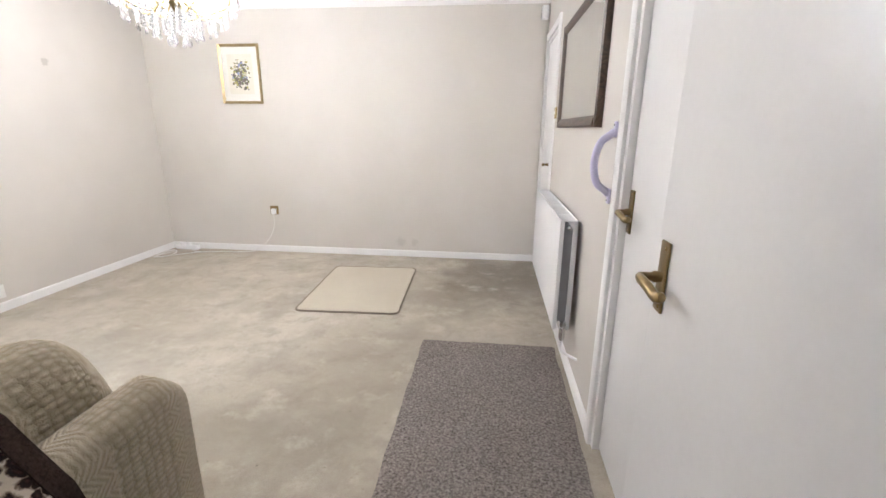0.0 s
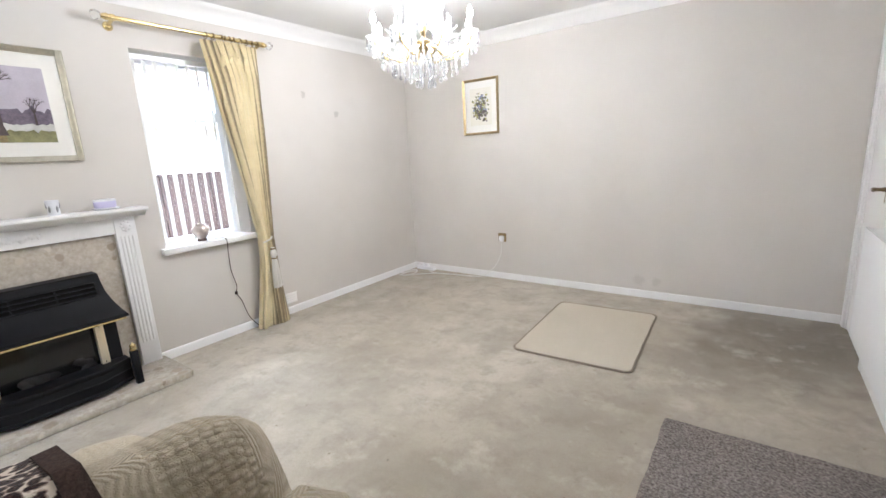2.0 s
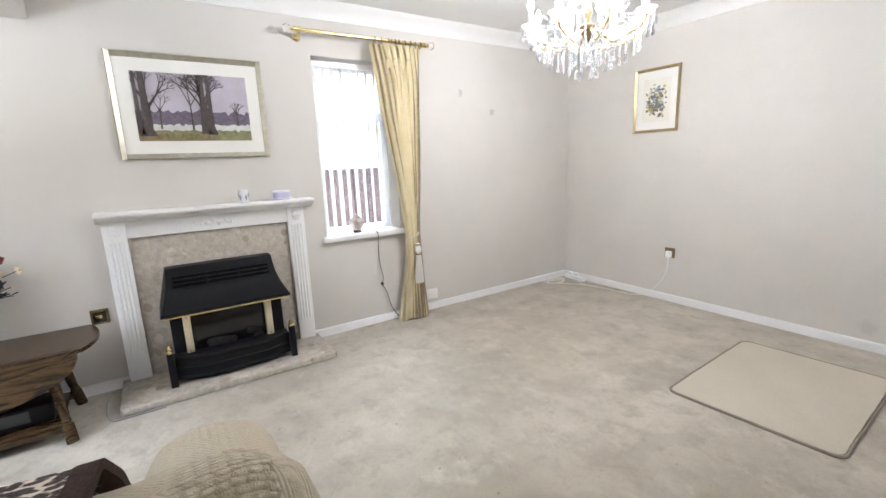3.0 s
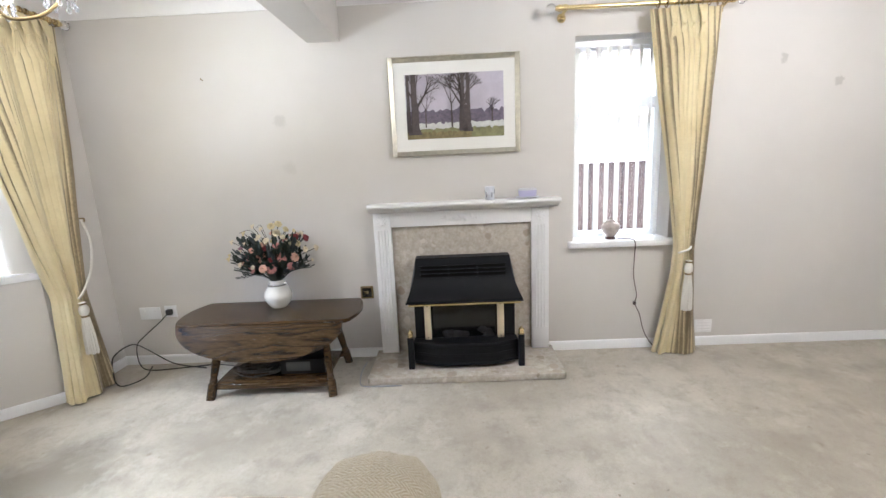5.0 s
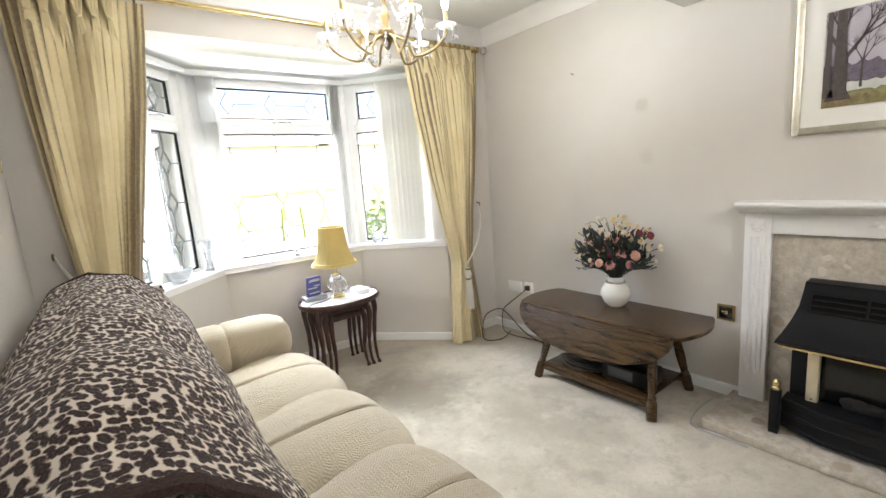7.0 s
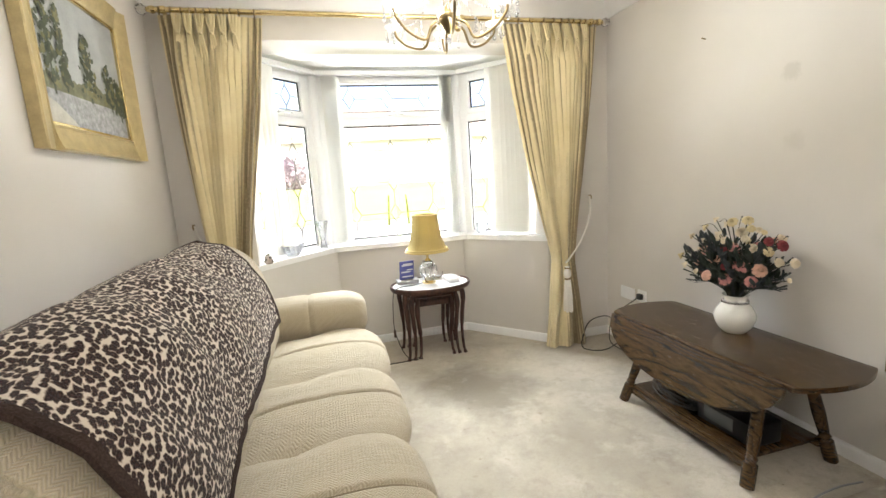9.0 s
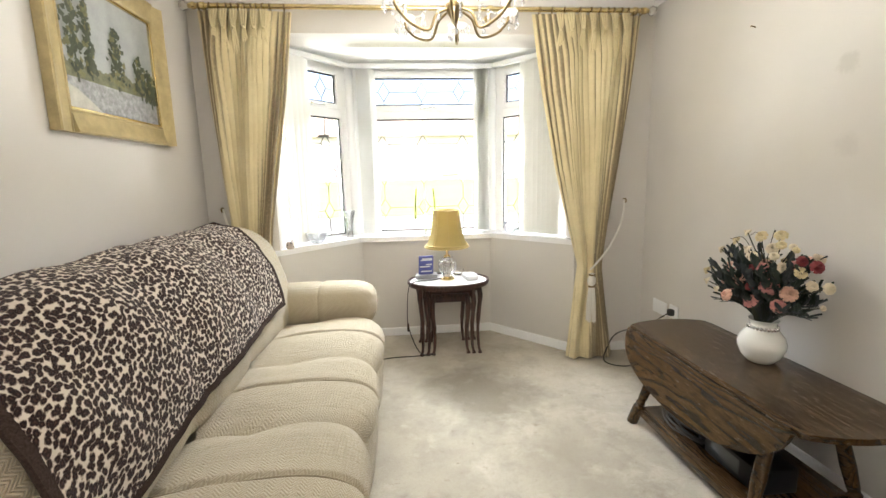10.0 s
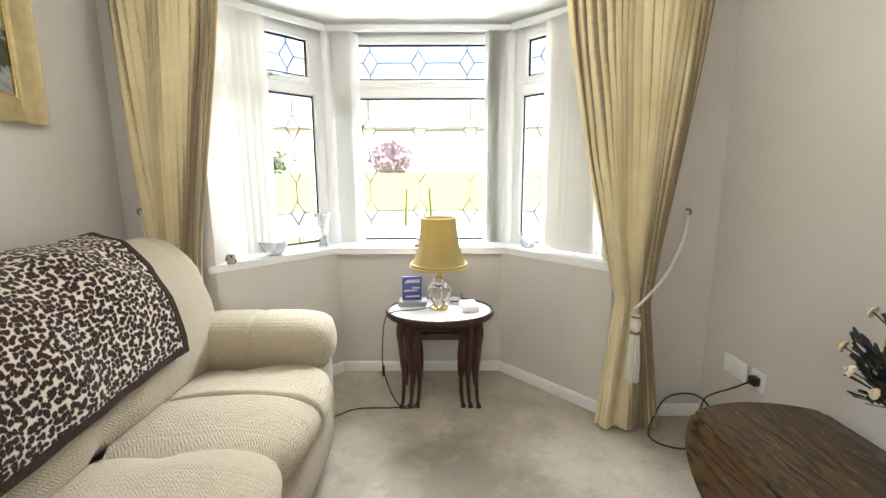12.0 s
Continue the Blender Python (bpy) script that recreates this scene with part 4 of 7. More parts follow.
# ---- fireplace ----
fp = thing("fireplace", (WEST + 0.05, 1.03, 0), label="white carved fire surround with a conglomerate marble back", category="fireplace")
wpart("back_panel", box(WEST + 0.002, WEST + 0.03, 0.55, 1.52, 0.045, 0.95, 0.002), M_MARBLE, fp, "polished conglomerate marble back panel")
hearth = prism([(WEST + 0.002, 0.405), (-2.96, 0.405), (-2.945, 0.42), (-2.945, 1.63), (-2.96, 1.645), (WEST + 0.002, 1.645)], 0.002, 0.045, 0.006)
wpart("hearth", hearth, M_MARBLE, fp, "low polished marble hearth")
for y0 in (0.445, 1.50):
    bm = box(WEST + 0.002, WEST + 0.062, y0, y0 + 0.115, 0.045, 1.045, 0.003)
    leg = wpart("pilaster", bm, M_GLOSS, fp)
    for k in range(4):
        y = y0 + 0.026 + k * 0.021
        bm = tube([(WEST + 0.060, y, 0.20), (WEST + 0.062, y, 0.22), (WEST + 0.062, y, 0.90), (WEST + 0.060, y, 0.92)], 0.0075, 8)
        wpart("flute", bm, M_GLOSS, leg)
    bm = blob(0.032, (WEST + 0.064, y0 + 0.057, 0.985), (0.45, 0.85, 1.05), 2)
    for k in range(8):
        a = k * math.pi / 4
        blob(0.011, (WEST + 0.07, y0 + 0.057 + 0.024 * math.cos(a), 0.985 + 0.029 * math.sin(a)), (0.7, 1, 1), 1, bm)
    wpart("rosette", bm, M_GLOSS, leg, "carved white rosette")
wpart("frieze", box(WEST + 0.002, WEST + 0.055, 0.559, 1.501, 0.94, 1.045, 0.003), M_GLOSS, fp)
bm = bmesh.new()
for k in range(15):
    s = (k - 7) / 7
    blob(0.019 - 0.008 * abs(s), (WEST + 0.058, 1.03 + 0.125 * s, 0.992 + 0.010 * math.sin(k * 1.9)), (0.5, 1.1, 0.9 + 0.4 * (k % 2)), 1, bm)
wpart("swag", bm, M_GLOSS, fp, "carved white swag ornament")
shelf = [(0, 1.040), (0.07, 1.040), (0.085, 1.052), (0.105, 1.060), (0.112, 1.072), (0.145, 1.076), (0.15, 1.082), (0.15, 1.094), (0.145, 1.100), (0, 1.100)]
wpart("mantel_shelf", extrude(shelf, 0.425, 1.675, lambda d, z, s: (WEST + 0.002 + d, s, z)), M_GLOSS, fp)

fire = thing("gas_fire", (WEST + 0.2, 1.03, 0.045), label="black gas fire with brass trim and canopy", category="gas fire")
hood = [(0.035, 0.735), (0.125, 0.735), (0.140, 0.725), (0.148, 0.69), (0.165, 0.63), (0.205, 0.57), (0.27, 0.518), (0.318, 0.498), (0.322, 0.485), (0.31, 0.476), (0.035, 0.476)]


def hood_half(z):
    t = min(1.0, max(0.0, (0.735 - z) / 0.25))
    return 0.312 + 0.06 * t * t


bm = bmesh.new()
rows = []
for k in range(21):
    f = -1 + 2 * k / 20
    rows.append([(WEST + d, 1.03 + f * hood_half(z), z) for d, z in hood])
vs = grid(bm, rows, wrap_v=True)
bm.faces.new(vs[0][::-1])
bm.faces.new(vs[-1])
hd = wpart("canopy", bm, M_BLACK, fire, "black flared metal canopy", angle=25)
slope = lambda t, lift: (WEST + 0.151 + 0.026 * t + lift, 0.694 - 0.082 * t + lift * 0.3)


def vent_piece(name, y0, y1, t0, t1, lift0, lift1, material):
    """A strip lying on the canopy's upper slope, from t0 to t1 down it."""
    prof = [slope(t0, lift0), slope(t1, lift0), slope(t1, lift1), slope(t0, lift1)]
    wpart(name, extrude(prof, y0, y1, lambda x, z, y: (x, y, z)), material, hd)


# near-black strip paints in the shade inside the slots, behind the louvres
vent_piece("vent_slot", 0.745, 1.315, 0.0, 1.0, -0.012, 0.002, M_MATTBLACK)
for t in (0.0, 0.31, 0.62, 0.93):
    vent_piece("louvre", 0.742, 1.318, t, t + 0.09, 0.001, 0.010, M_BLACK)
for y in (0.742, 0.932, 1.122, 1.31):
    vent_piece("louvre", y, y + 0.008, 0.0, 1.0, 0.001, 0.008, M_BLACK)
wpart("brass_trim", box(WEST + 0.308, WEST + 0.326, 1.03 - 0.355, 1.03 + 0.355, 0.468, 0.480, 0.003), M_BRASS, fire, "polished brass strip")
wpart("firebox", box(WEST + 0.034, WEST + 0.21, 0.70, 1.36, 0.05, 0.478, 0.004), M_BLACK, fire)
wpart("fire_window", box(WEST + 0.208, WEST + 0.214, 0.812, 1.238, 0.185, 0.465, 0.002), M_SMOKE, fire, "dark smoked glass front")
for k in range(16):
    wpart("coal", blob(0.026 + 0.010 * random.random(), (WEST + 0.212 + 0.006 * random.random(), 0.85 + 0.35 * random.random(), 0.215 + 0.05 * random.random()), (0.35, 1.1, 0.8), 2, None, 0.3), M_COAL, fire)
for y in (0.766, 1.243):
    post = wpart("brass_pillar", box(WEST + 0.21, WEST + 0.245, y, y + 0.042, 0.165, 0.468, 0.003), M_SATIN, fire, "brushed brass pillar")
    for z in (0.225, 0.44):
        wpart("rivet", blob(0.004, (WEST + 0.246, y + 0.021, z), sub=1), M_MATTBLACK, post)
fret = [(0.69, 0.06), (0.76, 0.04), (0.85, 0.0), (1.21, 0.0), (1.30, 0.04), (1.37, 0.06)]
FRET_BACK = [(WEST + 0.20, 1.37), (WEST + 0.20, 0.69)]
fr = wpart("fret", prism([(WEST + 0.34 - d, y) for y, d in fret] + FRET_BACK, 0.075, 0.195, 0.006), M_BLACK, fire, "black ribbed front fret")
for front, z0, z1 in ((0.346, 0.185, 0.212), (0.346, 0.07, 0.088), (0.344, 0.13, 0.145)):
    wpart("rail", prism([(WEST + front - d, y) for y, d in fret] + FRET_BACK, z0, z1, 0.004), M_BLACK, fr)
for y in (0.675, 1.385):
    foot = wpart("andiron", box(WEST + 0.295, WEST + 0.335, y - 0.019, y + 0.019, 0.047, 0.262, 0.004), M_BLACK, fire)
    wpart("finial", lathe([(0.019, 0.262), (0.019, 0.272), (0.015, 0.276), (0.018, 0.286), (0.016, 0.296), (0.007, 0.303), (0.004, 0.309), (0.001, 0.311)], 14, at=(WEST + 0.315, y, 0)), M_BRASS, foot, "brass acorn finial")

# ---- sofa ----
sofa = thing("sofa", (-1.03, -0.23, 0), label="cream woven three-seat sofa with rolled arms", category="sofa")
SEATS = [-1.13, -0.53, 0.03, 0.63]


def puff(y, edges, mids=True):
    """0 in the creases, 1 on the crowns."""
    for a, b in zip(edges[:-1], edges[1:]):
        if a <= y <= b:
            u = (y - a) / (b - a)
            f = 1 - abs(2 * u - 1) ** 3.4
            g = 1 - 0.42 * math.exp(-((u - 0.5) * (b - a) / 0.010) ** 2) if mids else 1
            return f * g
    return 0.0


seat_prof = curve([(-0.92, 0.43), (-1.10, 0.465), (-1.30, 0.475), (-1.44, 0.465), (-1.53, 0.43), (-1.565, 0.375), (-1.55, 0.315), (-1.50, 0.285), (-1.30, 0.28), (-0.92, 0.28)], 4)
for a, b in zip(SEATS[:-1], SEATS[1:]):
    rows = []
    for k in range(121):
        y = a + (b - a) * k / 120
        p = puff(y, SEATS)
        cx, cz = -1.15, 0.36
        row = []
        for q in seat_prof:
            dx, dz = q.x - cx, q.y - cz
            ln = math.hypot(dx, dz)
            sh = 0.052 * (1 - p)
            wrinkle = 0.004 * noise.noise(Vector((q.x * 9, y * 14, q.y * 9)))
            row.append((q.x - dx / ln * (sh - wrinkle), y, q.y - dz / ln * (sh - wrinkle)))
        rows.append(row)
    cushion = wpart("seat_cushion", loft(rows), M_SOFA, sofa)
    line = []
    for q in seat_prof[:26]:
        dx, dz = q.x + 1.15, q.y - 0.36
        ln = math.hypot(dx, dz)
        line.append((q.x - dx / ln * 0.0165, (a + b) / 2, q.y - dz / ln * 0.0165))
    wpart("stitched_seam", tube(line, 0.0028, 6), M_SEAM, cushion, "twisted stitched seam")
    # padded apron under each seat
    rows = []
    for k in range(25):
        y = a + 0.004 + (b - a - 0.008) * k / 24
        p = puff(y, SEATS, False)
        row = [(-1.36, y, 0.30), (-1.50 - 0.02 * p, y, 0.30), (-1.525 - 0.025 * p, y, 0.22), (-1.52 - 0.022 * p, y, 0.12), (-1.50 - 0.01 * p, y, 0.045), (-1.47, y, 0.02), (-1.36, y, 0.02)]
        rows.append(row)
    wpart("apron", loft(rows), M_SOFA, sofa)
back_prof = curve([(-0.505, 0.30), (-0.505, 0.70), (-0.52, 0.86), (-0.58, 0.965), (-0.685, 1.012), (-0.79, 0.99), (-0.88, 0.91), (-0.94, 0.79), (-0.975, 0.65), (-0.995, 0.52), (-0.97, 0.42), (-0.85, 0.34)], 4)
back_prof = [Vector((-0.74 + (q.x + 0.74) * 0.60, q.y, 0)) if q.x > -0.74 else q for q in back_prof]
BACKS = [-1.33, -0.53, 0.03, 0.878]


def sag(y, z):
    """The back sinks towards its north end."""
    t = min(1.0, max(0.0, (y - 0.1) / 0.6))
    return 0.066 * t * t * (3 - 2 * t) * min(1.0, max(0.0, (z - 0.5) / 0.4))


rows = []
for k in range(97):
    y = BACKS[0] + (BACKS[-1] - BACKS[0]) * k / 96
    p = puff(y, [-1.60, -0.53, 0.03, 1.2], False)
    end = min(y - BACKS[0], BACKS[-1] - y)
    rnd = 1 - math.sqrt(max(0.0, 1 - (1 - min(1, end / 0.13)) ** 2))
    row = []
    for q in back_prof:
        cx, cz = -0.74, 0.62
        dx, dz = q.x - cx, q.y - cz
        ln = math.hypot(dx, dz)
        pleat = 0.007 * math.sin(11 * math.atan2(dz, dx)) * min(1.0, rnd * 3)
        sh = (0.02 + (0.010 if q.x < -0.9 else 0.0)) * (1 - p) + 0.13 * rnd + pleat - 0.006 * noise.noise(Vector((q.x * 8, y * 7, q.y * 8)))
        sh = min(sh, ln * 0.9)
        row.append((q.x - dx / ln * sh, y, q.y - dz / ln * sh - sag(y, q.y)))
    rows.append(row)
wpart("backrest", loft(rows), M_SOFA, sofa)
rows = []
for k in range(41):
    y = -1.38 + 2.27 * k / 40
    end = min(1.0, (0.89 - y) / 0.06, (y + 1.38) / 0.06)
    top = 0.865 - 0.05 * (1 - math.sqrt(max(0.0, 1 - (1 - end) ** 2)))
    hw = 0.05 * (0.45 + 0.55 * math.sqrt(max(0.0, 1 - (1 - end) ** 2)))
    row = [(-0.55 - hw, y, 0.03)] + [(-0.55 - hw * math.cos(a), y, top - 0.045 + 0.045 * math.sin(a)) for a in np.linspace(0, math.pi, 11)] + [(-0.55 + hw, y, 0.03)]
    rows.append(row)
wpart("outer_back", loft(rows), M_SOFA, sofa, "padded outer back panel")
for y0, y1, out in ((0.605, 0.915, 1), (-1.43, -1.12, -1)):
    mid = (y0 + y1) / 2
    wpart("arm_panel", box(-1.46, -0.56, y0 + 0.05, y1 - 0.015, 0.02, 0.50, 0.03, segments=4) if out > 0 else box(-1.46, -0.56, y0 + 0.015, y1 - 0.05, 0.02, 0.50, 0.03, segments=4), M_SOFA, sofa)
    rows = []
    for k in range(41):
        x = -0.60 - 0.90 * k / 40
        end = max(0.0, (-1.36 - x) / 0.14)
        rnd = 1 - math.sqrt(max(0.0, 1 - min(1, end) ** 2))
        seam = 0.010 * math.exp(-((x + 1.16) / 0.01) ** 2) + 0.010 * math.exp(-((x + 0.92) / 0.01) ** 2)
        row = []
        for j in range(28):
            a = 2 * math.pi * j / 28
            pleat = 0.006 * math.sin(9 * a) * min(1, end) if end > 0 else 0
            r = (1 - 0.55 * rnd) - seam / 0.14 + pleat / 0.14
            ry, rz = 0.165, 0.135
            c, s = math.cos(a), math.sin(a)
            row.append((x, mid + ry * r * math.copysign(abs(c) ** 0.8, c), 0.495 + 0.01 * math.sin(x * 4) + rz * r * math.copysign(abs(s) ** 0.85, s)))
        rows.append(row)
    wpart("arm_pad", loft(rows), M_SOFA, sofa, "padded rolled arm with pleated front")
wpart("base", box(-1.40, -0.60, -1.30, 0.82, 0.03, 0.365, 0.01), M_SOFA, sofa)

# ---- leopard throw over the back ----
throw = thing("throw_blanket", (-0.75, -0.15, 0.55), label="leopard-print fleece throw with dark brown border draped over sofa back", category="blanket")


def throw_point(s, w):
    """s: 0 behind the back to 1 at the front hem; w: 0 at the south edge to 1 at the north edge."""
    south_y = -1.02 + 0.10 * s
    north_y = 0.64 - 0.03 * math.sin(3 * s) + 0.03 * s
    y = south_y + (north_y - south_y) * w
    hem = 0.62 - 0.05 * w - 0.07 * w ** 4
    path = [(-0.485, 0.66), (-0.485, 0.78), (-0.505, 0.885), (-0.575, 0.985), (-0.685, 1.032), (-0.80, 1.008), (-0.895, 0.92), (-0.955, 0.80), (-0.993, 0.66), (-1.012, 0.54), (-1.03, 0.44)]
    stop = 5 + (1.028 - hem) / (1.028 - 0.44) * 5.0
    k = s * stop
    i = min(int(k), len(path) - 2)
    f = k - i
    x, z = path[i][0] + (path[i + 1][0] - path[i][0]) * f, path[i][1] + (path[i + 1][1] - path[i][1]) * f
    ease = min(1.0, s * 4, (1 - s) * 4 + 0.4)
    fold = 0.020 * noise.noise(Vector((y * 3.2, s * 1.5, 5))) + 0.011 * noise.noise(Vector((y * 9 + 4 * s, s * 4, 2))) * min(1.0, s * 2) + 0.008 * math.sin(7 * y + 5 * s) * ease
    nx, nz = x + 0.74, z - 0.62
    ln = math.hypot(nx, nz)
    lift = 0.012 + abs(fold)
    p = puff(y, [-1.60, -0.53, 0.03, 1.2], False)
    lift -= 0.012 * (1 - p)
    return Vector((x + nx / ln * lift, y, z + nz / ln * lift - sag(y, z)))


def throw_sheet(s0, s1, w0, w1, ns, nw):
    bm = bmesh.new()
    grid(bm, [[throw_point(s0 + (s1 - s0) * i / ns, w0 + (w1 - w0) * j / nw) for j in range(nw + 1)] for i in range(ns + 1)])
    return bm


for nm, mt, a in (("fleece", M_LEO, (0.022, 0.977, 0.017, 0.983, 60, 80)), ("border", M_HEM, (0.977, 1.0, 0, 1, 3, 80)), ("border", M_HEM, (0.0, 0.977, 0.983, 1.0, 60, 3)), ("border", M_HEM, (0.0, 0.977, 0, 0.017, 60, 3)), ("border", M_HEM, (0.0, 0.022, 0.017, 0.983, 2, 80))):
    ob = wpart(nm, throw_sheet(*a), mt, throw, "" if nm == "fleece" else "dark brown bound border")
    if nm == "fleece":
        s0, s1, w0, w1, ns, nw = a
        uv = ob.data.uv_layers.new(name="cloth_lay")
        for lp in ob.data.loops:
            i, j = divmod(lp.vertex_index, nw + 1)
            uv.data[lp.index].uv = (1.42 * (s0 + (s1 - s0) * i / ns), 1.66 * (w0 + (w1 - w0) * j / nw))
    mod = ob.modifiers.new("thick", "SOLIDIFY")
    mod.thickness, mod.offset = (0.009 if nm == "fleece" else 0.014), 0.3

# ---- more materials ----
M_VASE = plain("glazed_white", (0.78, 0.76, 0.70), 0.12, vary=0.05, scale=8, relief=0.02)
M_LEAF = plain("silk_leaf", (0.030, 0.042, 0.030), 0.6, vary=0.35, scale=30, relief=0.1)
M_LEAFGREY = plain("silk_leaf_grey", (0.045, 0.055, 0.055), 0.6, vary=0.3, scale=30, relief=0.1)
M_STEM = plain("silk_stem", (0.05, 0.05, 0.03), 0.7, vary=0.2)
M_PINK = plain("silk_pink", (0.56, 0.24, 0.22), 0.75, vary=0.25, scale=60)
M_PALE = plain("silk_cream", (0.72, 0.62, 0.45), 0.75, vary=0.12, scale=60)
M_PEACH = plain("silk_peach", (0.68, 0.40, 0.30), 0.75, vary=0.2, scale=60)
M_MAUVE = plain("silk_mauve", (0.30, 0.17, 0.22), 0.75, vary=0.25, scale=60)
M_YELLOW = plain("silk_yellow", (0.66, 0.55, 0.32), 0.75, vary=0.15, scale=60)
M_RED = plain("silk_red", (0.22, 0.035, 0.04), 0.75, vary=0.25, scale=60)
M_SHADE = let_light(plain("lamp_shade_silk", (0.56, 0.45, 0.17), 0.75, vary=0.08, scale=12, fine=300, relief=0.15), 0.3, (0.62, 0.45, 0.14))
M_SHADEIN = plain("lamp_shade_trim", (0.60, 0.47, 0.19), 0.8, vary=0.1, fine=300)
M_LINEN = plain("white_table_inlay", (0.80, 0.80, 0.80), 0.25, vary=0.04, scale=15)
M_BLUE = plain("blue_card", (0.09, 0.10, 0.34), 0.45, vary=0.2, scale=25)
M_CARDWHITE = plain("white_card", (0.72, 0.72, 0.75), 0.5, vary=0.06)
M_GREYPLASTIC = plain("grey_plastic", (0.30, 0.30, 0.31), 0.4, vary=0.08)
M_SCREEN = plain("dull_screen", (0.07, 0.075, 0.075), 0.2, vary=0.05, relief=0.0)
M_LILAC = plain("lilac_plastic", (0.58, 0.55, 0.74), 0.35, vary=0.05)
M_RADIATOR = plain("radiator_enamel", (0.82, 0.82, 0.83), 0.34, vary=0.04, scale=4, fine=60, relief=0.05)
M_GOLDLEAF = plain("gold_leaf", (0.42, 0.32, 0.16), 0.34, 0.7, vary=0.22, scale=30, fine=140, relief=0.2)
M_SILVERLEAF = plain("champagne_leaf", (0.50, 0.47, 0.38), 0.34, 0.7, vary=0.2, scale=30, fine=140, relief=0.2)
M_CREAMFRAME = plain("distressed_cream_frame", (0.46, 0.37, 0.19), 0.45, 0.35, vary=0.2, scale=22, fine=120, relief=0.25)
M_MOUNT = plain("picture_mount", (0.78, 0.76, 0.71), 0.8, vary=0.03)
M_CANDLE = plain("green_candle", (0.36, 0.42, 0.10), 0.5, vary=0.08)
M_URN = plain("lustre_urn", (0.55, 0.47, 0.42), 0.12, 0.55, vary=0.25, scale=35, relief=0.03)
M_GRASS = pile("lawn", (0.13, 0.16, 0.05), (0.24, 0.26, 0.11), 40, 0.02, 0.6)
M_ROAD = plain("asphalt", (0.13, 0.13, 0.13), 0.9, vary=0.2, scale=3)
M_PAVE = plain("concrete_paving", (0.34, 0.33, 0.31), 0.85, vary=0.15, scale=3)
M_BRICK = plain("pale_brick", (0.34, 0.24, 0.18), 0.85, vary=0.2, scale=8)
M_RENDER = plain("pale_render", (0.66, 0.64, 0.60), 0.85, vary=0.08, scale=2)
M_SLATE = plain("roof_tiles", (0.30, 0.25, 0.22), 0.8, vary=0.25, scale=12)
M_TIMBER = oak("brown_timber", (0.018, 0.009, 0.008), (0.035, 0.018, 0.014), 2, 0.6)
M_BUSH = plain("bush_leaf", (0.11, 0.16, 0.06), 0.7, vary=0.4, scale=5)
M_HEATHER = plain("flowering_bush", (0.30, 0.24, 0.28), 0.8, vary=0.4, scale=6)
M_CAR = plain("car_paint", (0.05, 0.07, 0.12), 0.15, 0.3, vary=0.05, relief=0.0)


# ---- drop-leaf table ----
tbl = thing("drop_leaf_table", (-3.135, -0.21, 0), label="dark oak drop-leaf coffee table with a low shelf", category="coffee table")
TX0, TX1, TY, TH = -3.345, -2.91, -0.21, 0.455


def oval_y(x):
    t = (x + 3.1275) / 0.46
    return 0.575 * math.sqrt(max(0.0, 1 - 0.78 * t * t * 1.08))


outline = [(TX0 + (TX1 - TX0) * k / 16, TY + oval_y(TX0 + (TX1 - TX0) * k / 16)) for k in range(17)]
outline += [(x, 2 * TY - y) for x, y in outline[::-1]]
wpart("tabletop", prism(outline, TH - 0.022, TH, 0.005), M_OAK, tbl)
for x, lean in ((TX1 + 0.004, 1), (TX0 - 0.004, -1)):
    pts = []
    for k in range(25):
        a = math.pi * k / 24
        pts.append((0.505 * math.cos(a), -0.205 * math.sin(a) ** 0.85))
    if lean > 0:
        bm = extrude(pts, 0.0, 0.018, lambda s, d, t: (x + t - d * 0.36, TY + s, TH - 0.008 + d))
    else:
        bm = extrude(pts, 0.0, 0.014, lambda s, d, t: (x - t, TY + s, TH - 0.008 + d))
    leaf_ob = wpart("drop_leaf", bm, M_OAK, tbl, "hanging half-oval leaf with bold grain")
    if lean > 0:
        wpart("hinge_bead", tube([(x + 0.002, TY - 0.49, TH - 0.004), (x + 0.002, TY + 0.49, TH - 0.004)], 0.006, 8), M_OAK, leaf_ob)
feet = [(-2.835, -0.535), (-2.835, 0.215), (-3.30, 0.205), (-3.30, -0.535)]
for fx_, fy_ in feet:
    cx, cy = -3.10, -0.17
    a, b = Vector((fx_ + (cx - fx_) * 0.50, fy_ + (cy - fy_) * 0.16, TH - 0.02)), Vector((fx_, fy_, 0.0))
    rad = [0.017, 0.019, 0.023, 0.025, 0.021, 0.018, 0.024, 0.019, 0.027, 0.027, 0.026]
    ts = [0, 0.1, 0.3, 0.5, 0.68, 0.72, 0.745, 0.77, 0.79, 0.9, 1.0]
    wpart("leg", tube([a + (b - a) * t for t in ts], rad, 14), M_OAK, tbl)
wpart("shelf", box(-3.27, -2.865, -0.50, 0.175, 0.082, 0.102, 0.004), M_OAK, tbl)
for x in (-2.865, -3.27):
    wpart("stretcher", box(x - 0.014, x + 0.014, -0.50, 0.18, 0.055, 0.086, 0.003), M_OAK, tbl)
for y in (-0.42, 0.09):
    wpart("apron", box(-3.25, -2.98, y - 0.01, y + 0.01, TH - 0.085, TH - 0.022, 0.002), M_OAK, tbl)

